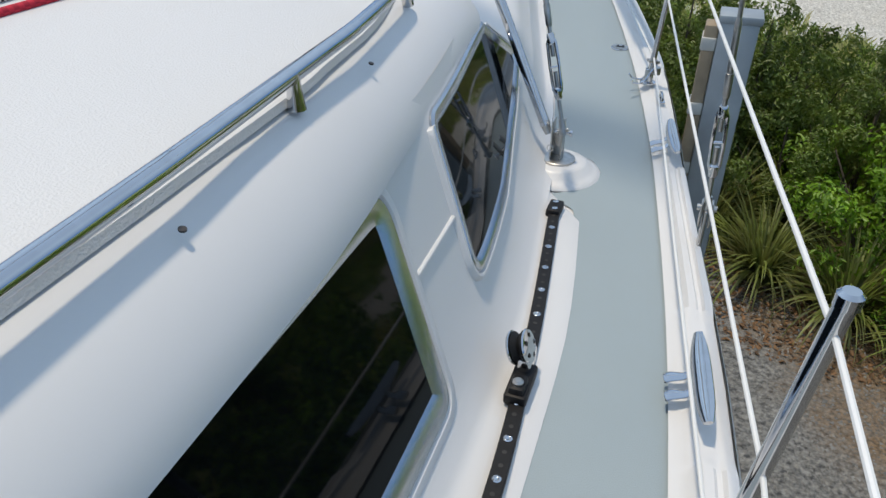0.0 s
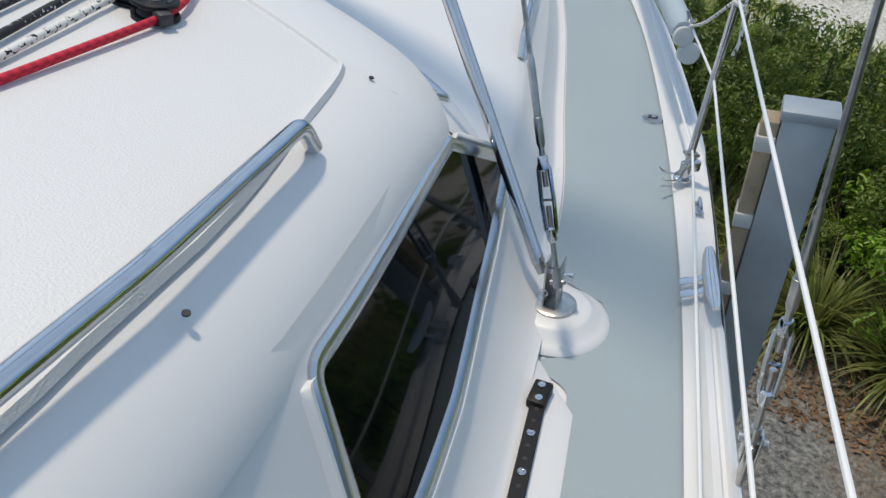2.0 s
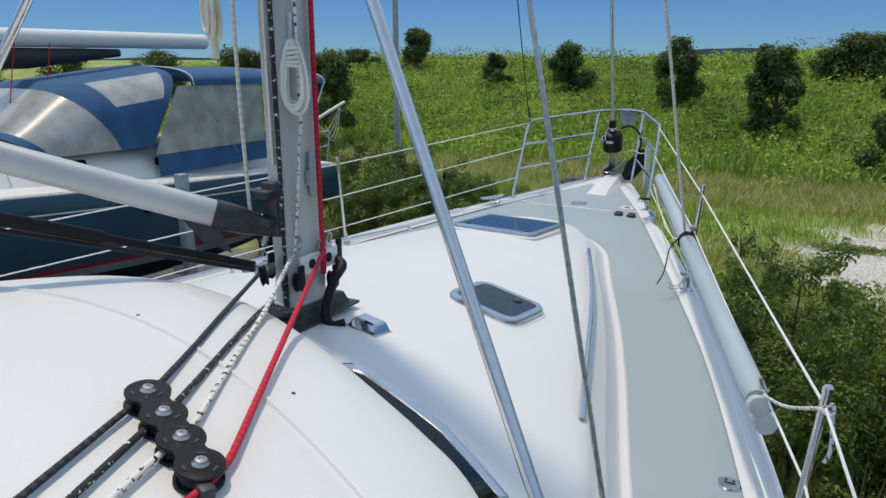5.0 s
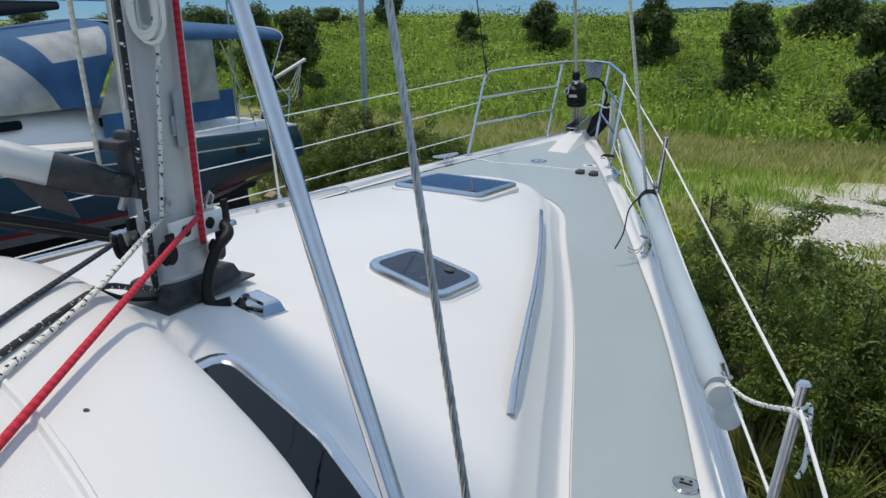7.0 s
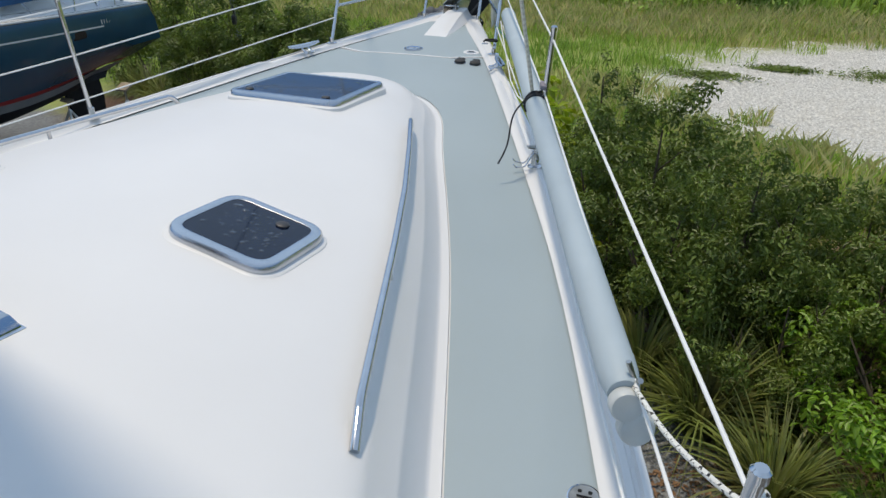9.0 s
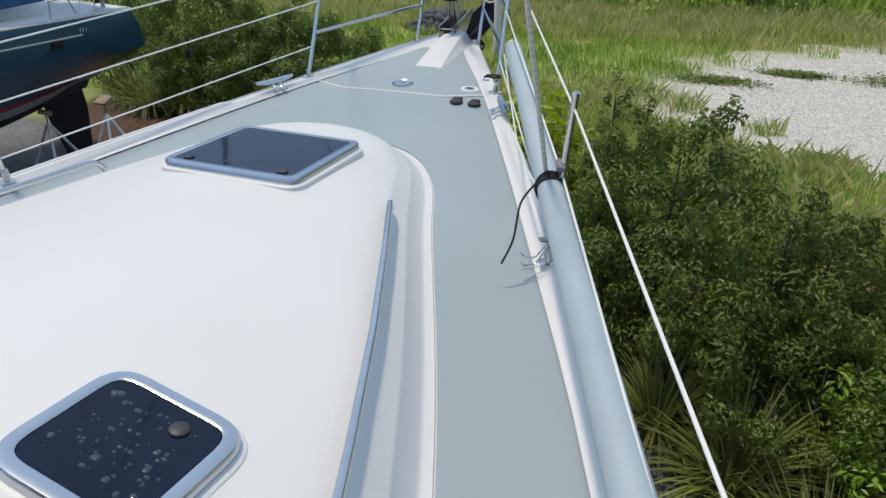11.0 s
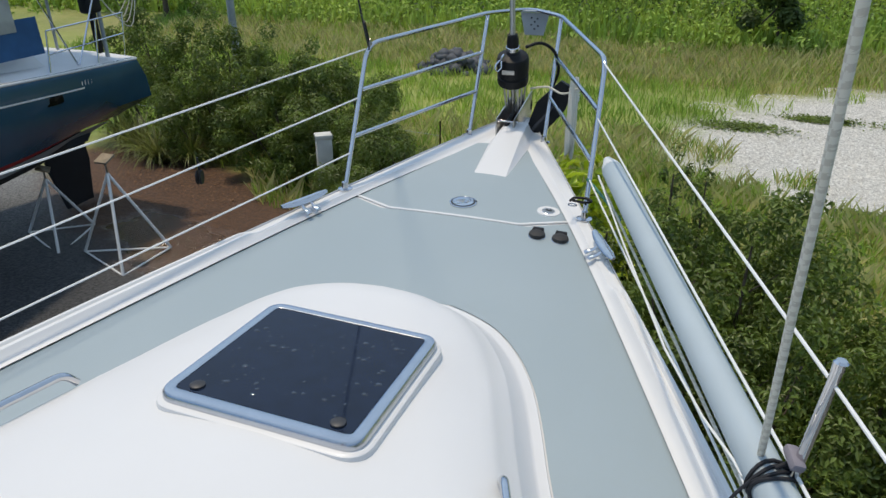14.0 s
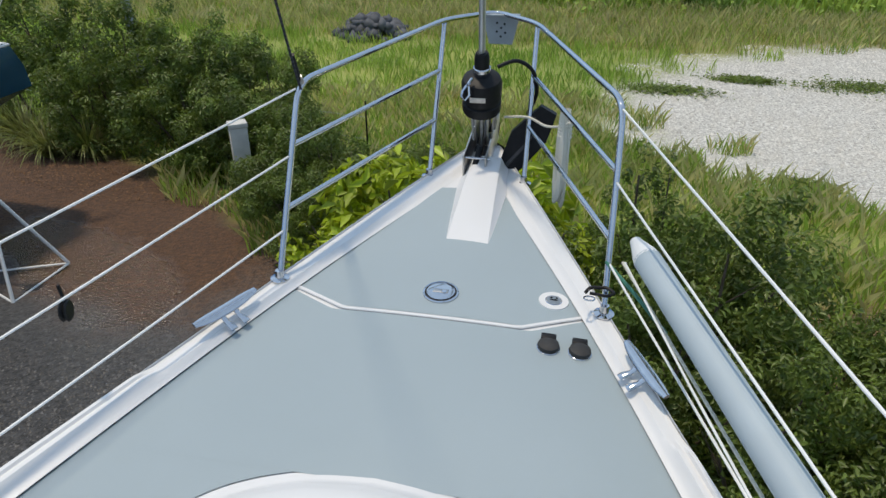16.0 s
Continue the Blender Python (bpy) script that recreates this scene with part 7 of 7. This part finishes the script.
nys = list(np.linspace(NB, NS, 40))
ny = thing("neighbour_yacht", Matrix.Identity(4), "navy-hulled cruising yacht with blue canvas, ashore on stands", "yacht")
part("hull", merge(*[grid([nrow(y, s) for y in nys], flip=s < 0) for s in (1, -1)]), NAVY, ny, "glossy navy blue topsides")
part("boot_stripe", merge(*[grid([nband(y, s, 1.14, 1.21, 0.92, 0.90) for y in nys], flip=s < 0) for s in (1, -1)]), mat("red_stripe", (0.45, 0.03, 0.03), 0.5, var=0.2, scale=4), ny, "red stripe at the waterline")
part("grey_band", merge(*[grid([nband(y, s, 1.21, 1.36, 0.90, 0.85) for y in nys], flip=s < 0) for s in (1, -1)]), mat("grey_paint", (0.30, 0.31, 0.32), 0.6, var=0.2, scale=3), ny, "grey band under the stripe")
bot = []
for s in (1, -1):
    rws = []
    for y in nys:
        hb, z = nb_half(y), nb_sheer(y)
        aft = smooth(9.0, 14.35, y)
        f = 1 - 0.1 * smooth(10.5, 14.35, y)
        a = nband(y, s, 1.21, 1.36, 0.90, 0.85)[1]
        rws.append([a] + [Vector((NX + s * hb * k, a.y - 0.8 * aft * (1 - k), a.z - d * (1 - 0.75 * aft))) for k, d in ((0.68, 0.30), (0.40, 0.52), (0.0, 0.66))])
    bot.append(grid(rws, flip=s < 0))
part("underbody", merge(*bot), ANTIFOUL, ny, "black antifouled underbody")
tr_ = nrow(NS, 1), nrow(NS, -1)
V = [v for v in tr_[0]] + [v for v in tr_[1]]
F = [(k, k + 1, 5 + k + 1, 5 + k) for k in range(4)]
part("transom", (V, F), NAVY, ny)
part("keel", moved(box(0.3, 2.2, 1.5, 0.08), Matrix.Translation((NX, 6.4, -2.85))), ANTIFOUL, ny)
rud = rings([[Vector((NX + sx * 0.05 * w, y, z)) for sx, y in ((-1, y0), (1, y0), (1, y1), (-1, y1))] for z, y0, y1, w in ((-1.9, 13.2, 14.2, 1.0), (-2.9, 13.35, 14.3, 0.9), (-3.7, 13.55, 14.2, 0.5))], cap_first=True)
part("rudder", rud, ANTIFOUL, ny)
part("rub_rail", merge(*[sweep([Vector((NX + s * (nb_half(y) + 0.012), y, nb_sheer(y) + 0.005)) for y in nys], 0.022, 8)[:2] for s in (1, -1)]), WHITEHULL, ny, "white rubbing strake")
part("cove_line", merge(*[grid([[Vector((NX + s * (nb_half(y) * 1.008 + 0.012), y - 0.03 * smooth(10.5, 14.35, y), nb_sheer(y) - 0.26)), Vector((NX + s * (nb_half(y) * 1.008 + 0.012), y - 0.03 * smooth(10.5, 14.35, y), nb_sheer(y) - 0.285))] for y in nys[4:-4]], flip=s < 0) for s in (1, -1)]), WHITEHULL, ny, "white cove line")
for y in (12.05, 8.6, 5.4, 2.9):
    w_ = round_poly([(-0.17, -0.065), (0.17, -0.065), (0.17, 0.065), (-0.17, 0.065)], 0.05, 4)
    xx = NX + nb_half(y) * 1.004 + 0.004
    part("hull_window", rings([[Vector((xx, y + p.x, nb_sheer(y) - 0.36 + p.y)) for p in w_], [Vector((xx + 0.012, y + p.x * 0.96, nb_sheer(y) - 0.36 + p.y * 0.94)) for p in w_]]), GLASS, ny)
for k in range(9):
    yy_ = 12.72 + k * 0.075 + (0.05 if k > 7 else 0)
    part("lettering_bar", moved(box(0.006, 0.05, 0.07), Matrix.Translation((NX + nb_half(yy_) * 1.004 + 0.006, yy_, nb_sheer(yy_) - 0.20))), WHITEHULL, ny, "plain white lettering bar")
for k in range(4):
    yy_ = 13.75 + k * 0.11
    part("mark", moved(box(0.006, 0.06, 0.03), Matrix.Translation((NX + nb_half(yy_) * 1.0 + 0.004, yy_, nb_sheer(yy_) - 0.17))), WHITEHULL, ny)
# deck, coachroof, cockpit
part("deck", grid([[Vector((NX + nb_half(y) * q, y, nb_sheer(y) + 0.03 + 0.05 * (1 - q * q))) for q in np.linspace(-1, 1, 9)] for y in nys], flip=True), WHITEHULL, ny)
roofrows = []
for y in np.linspace(1.8, 12.6, 28):
    w_ = nb_half(y) * 0.66
    h_ = 0.52 * smooth(1.8, 3.4, y) * (1 - 0.55 * smooth(11.4, 12.6, y))
    roofrows.append([Vector((NX + w_ * q * (1 - 0.10 * v_), y, nb_sheer(y) + 0.05 + h_ * v_)) for q, v_ in ((1.08, 0), (1.02, 0.45), (0.95, 0.85), (0.85, 1.0), (0.4, 1.1), (0, 1.13), (-0.4, 1.1), (-0.85, 1.0), (-0.95, 0.85), (-1.02, 0.45), (-1.08, 0))])
part("coachroof", grid(roofrows), WHITEHULL, ny, "white moulded coachroof")
for y, l2 in ((6.2, 0.5), (7.8, 0.5), (9.6, 0.5), (11.0, 0.45)):
    w_ = round_poly([(-l2 / 2, -0.07), (l2 / 2, -0.07), (l2 / 2, 0.07), (-l2 / 2, 0.07)], 0.05, 4)
    x0 = NX + nb_half(y) * 0.66 * 0.99
    part("cabin_window", rings([[Vector((x0 + 0.03 - 0.10 * p.y, y + p.x, nb_sheer(y) + 0.33 + p.y)) for p in w_], [Vector((x0 + 0.05 - 0.10 * p.y, y + p.x * 0.95, nb_sheer(y) + 0.33 + p.y * 0.93)) for p in w_]]), GLASS, ny)
for y in (8.9, 10.4):
    part("grab_rail", sweep(bend([Vector((NX + 1.2, y - 0.35, nb_sheer(y) + 0.60)), Vector((NX + 1.2, y - 0.30, nb_sheer(y) + 0.95)), Vector((NX + 1.2, y + 0.25, nb_sheer(y) + 0.95)), Vector((NX + 1.2, y + 0.30, nb_sheer(y) + 0.55))], 0.08), 0.016, 8), STEEL, ny)
part("dorade_vent", moved(merge(sweep(bend([(0, 0, 0), (0, 0, 0.22), (0.10, 0, 0.30)], 0.1), [0.05] + [0.06] * 6 + [0.09], 12)[:2]), Matrix.Translation((NX + 1.05, 9.2, nb_sheer(9) + 0.55))), WHITEHULL, ny)

# spray hood and bimini: blue canvas over hoops, clear windows
can = thing("cockpit_canvas", Matrix.Translation((NX, 8.0, 0.0)), "blue canvas spray hood and bimini with clear windows", "canvas canopy")


def arch(y, w, z0, h, y_top, n=21):
    """A hoop: its feet at y, its top at y_top."""
    return [Vector((w * math.copysign(abs(math.cos(a)) ** 0.6, math.cos(a)), y - 8.0 + (y_top - y) * math.sin(a) ** 0.8, z0 + h * abs(math.sin(a)) ** 0.65)) for a in [math.pi * k / (n - 1) for k in range(n)]]


def between(p, q, f):
    return [u.lerp(v, f) for u, v in zip(p, q)]


a0, a1, a2 = arch(7.35, 1.42, 0.10, 0.36, 6.95), arch(8.95, 1.52, 0.10, 1.12, 8.15), arch(9.30, 1.55, 0.10, 1.36, 10.35)
part("hood_front", grid([a0, between(a0, a1, 0.10)], flip=True), CANVAS, can)
part("hood_window", grid([between(a0, a1, f) for f in (0.10, 0.35, 0.60, 0.84)], flip=True), CLEAR, can, "clear vinyl spray hood window")
part("hood_band", grid([between(a0, a1, 0.84), a1, between(a1, a2, 0.16)], flip=True), CANVAS, can)
for c0, c1, m_, nm, lb_ in ((0, 4, CANVAS, "hood_side", ""), (3, 8, CLEAR, "hood_side_window", "clear vinyl side window"), (7, 14, CANVAS, "hood_top", ""), (13, 18, CLEAR, "hood_side_window", "clear vinyl side window"), (17, 21, CANVAS, "hood_side", "")):
    part(nm, grid([between(a1, a2, f)[c0:c1] for f in (0.16, 0.5, 0.88)], flip=True), m_, can, lb_)
part("hood_edge", grid([between(a1, a2, 0.88), a2], flip=True), CANVAS, can)
b0_, b1_, b2_ = arch(10.2, 1.60, 1.10, 0.33, 10.2), arch(12.2, 1.62, 1.08, 0.33, 12.2), arch(14.15, 1.56, 1.02, 0.28, 14.15)
part("bimini_top", grid([b0_, between(b0_, b1_, 0.5), b1_, between(b1_, b2_, 0.5), b2_], flip=True), CANVAS, can, "blue canvas bimini top")
part("curtain", grid([[Vector((1.58, y - 8.0, 1.10)) for y in np.linspace(9.9, 12.0, 5)], [Vector((1.62, y - 8.0, -0.05)) for y in np.linspace(9.25, 12.0, 5)]]), CLEAR, can, "clear vinyl cockpit curtain")
part("cockpit_screen", grid([[Vector((1.60, y - 8.0, 0.12)) for y in np.linspace(9.3, 12.4, 5)], [Vector((1.63, y - 8.0, -0.42)) for y in np.linspace(9.3, 12.4, 5)]]), CANVAS, can, "blue canvas cockpit side screen")
for q in (1, -1):
    for y0, y1 in ((12.2, 13.0), (14.1, 13.0), (10.3, 11.6)):
        part("hoop", sweep([Vector((q * 1.58, y0 - 8.0, 1.06)), Vector((q * 1.62, y1 - 8.0, -0.75))], 0.014, 8), STEEL, can)
    for y in (10.25, 14.12):
        part("seam", sweep([p * 1.003 for p in arch(y, 1.60 if y < 11 else 1.56, 1.10 if y < 11 else 1.02, 0.33 if y < 11 else 0.28, y)][0 if q > 0 else 10:11 if q > 0 else 21], 0.012, 6), WHITEHULL, can, "pale seam binding")

# stern rail, davit and outboard
srl = thing("stern_rail", Matrix.Translation((NX, 13.4, nb_sheer(13.4))), "stainless stern rail of the navy yacht", "stern rail")
for s in (1, -1):
    for y in (12.2, 13.4, 14.2):
        part("post", sweep([(s * (nb_half(y) - 0.1), y - 13.4, 0), (s * (nb_half(y) - 0.1), y - 13.4 + 0.12, 0.72)], 0.014, 8), STEEL, srl)
    for h in (0.38, 0.72):
        part("rail", sweep([(s * (nb_half(y) - 0.1), y - 13.4 + 0.12 * h / 0.72, h) for y in (12.2, 13.4, 14.2)], 0.013, 8), STEEL, srl)
dv = thing("outboard_davit", Matrix.Translation((NX + 1.3, 14.0, nb_sheer(14))), "white outboard davit with a black motor and ropes", "davit")
part("post", sweep([(0, 0, 0), (0, 0, 1.15)], 0.035, 10), GALV, dv)
part("arm", sweep([(0, 0, 1.0), (0.25, 0.9, 1.40)], 0.04, 10), WHITEHULL, dv)
part("motor", merge(box(0.22, 0.34, 0.30, 0.06, 3, (-0.05, -0.12, 0.95)), box(0.09, 0.12, 0.75, 0.03, 2, (-0.05, -0.10, 0.5))), BLACK, dv, "black outboard motor")
for k in range(4):
    part("rope", sweep(curve_pts([(0.02, 0.05, 1.05), (0.1 + 0.03 * k, 0.35 + 0.05 * k, 0.75 - 0.08 * k), (0.22, 0.8, 1.38)], 6), 0.008, 6), ROPE_CREAM, dv)
aer = thing("radar_pole", Matrix.Translation((NX, 14.2, nb_sheer(14))), "slim stern pole carrying a white radar dome", "radar")
part("pole", sweep([(0, 0, 0), (0, 0, 3.0)], 0.026, 8), GALV, aer)
part("dome", lathe([(0.16, 2.98), (0.24, 3.02), (0.25, 3.14), (0.22, 3.24), (0.10, 3.29), (0.02, 3.30)], 24), WHITEHULL, aer, "white radar dome")

nm = thing("neighbour_mast", Matrix.Translation((NX, 5.6, nb_sheer(5.6) + 0.5)), "white mast and boom of the navy yacht", "mast")
part("spar", sweep([(0, 0, 0), (0, 0, 15)], 0.10, 14), WHITEHULL, nm)
part("boom", sweep([(0, 0.15, 1.62), (0, 6.5, 1.64)], 0.15, 16), WHITEHULL, nm, "white boom")
part("sail_cover", sweep([(0, 0.2, 1.28), (0, 2.6, 1.30), (0, 4.4, 1.40)], [0.17, 0.17, 0.07], 12), RUBBER, nm, "dark stowed sail under the boom")
for s in (1, -1):
    part("shroud", sweep([(s * 1.9, 0.2, -0.6), (0, 0, 13)], 0.006, 6), WIRE, nm)
    part("shroud", sweep([(s * 1.5, 1.2, -0.5), (0, 0, 9)], 0.006, 6), WIRE, nm)
part("backstay", sweep([(0, 10.4, -0.5), (0, 0, 15)], 0.006, 6), WIRE, nm)
for q in (1.8, 2.4, 3.0):
    part("reef_line", sweep([(0.12, q, 1.55), (0.45, q - 0.5, 0.25)], 0.009, 6), ROPE_RED, nm, "thin red line")
stp = thing("steel_post", Matrix.Translation((-6.9, 8.6, ground_z(-6.9, 8.6))), "galvanised square post between the yachts", "post")
part("post", box(0.16, 0.16, 3.35, 0.01, 2, (0, 0, 1.67)), GALV, stp)
part("foot", box(0.5, 0.5, 0.03, 0.005, 1, (0, 0, 0.015)), GALV, stp)
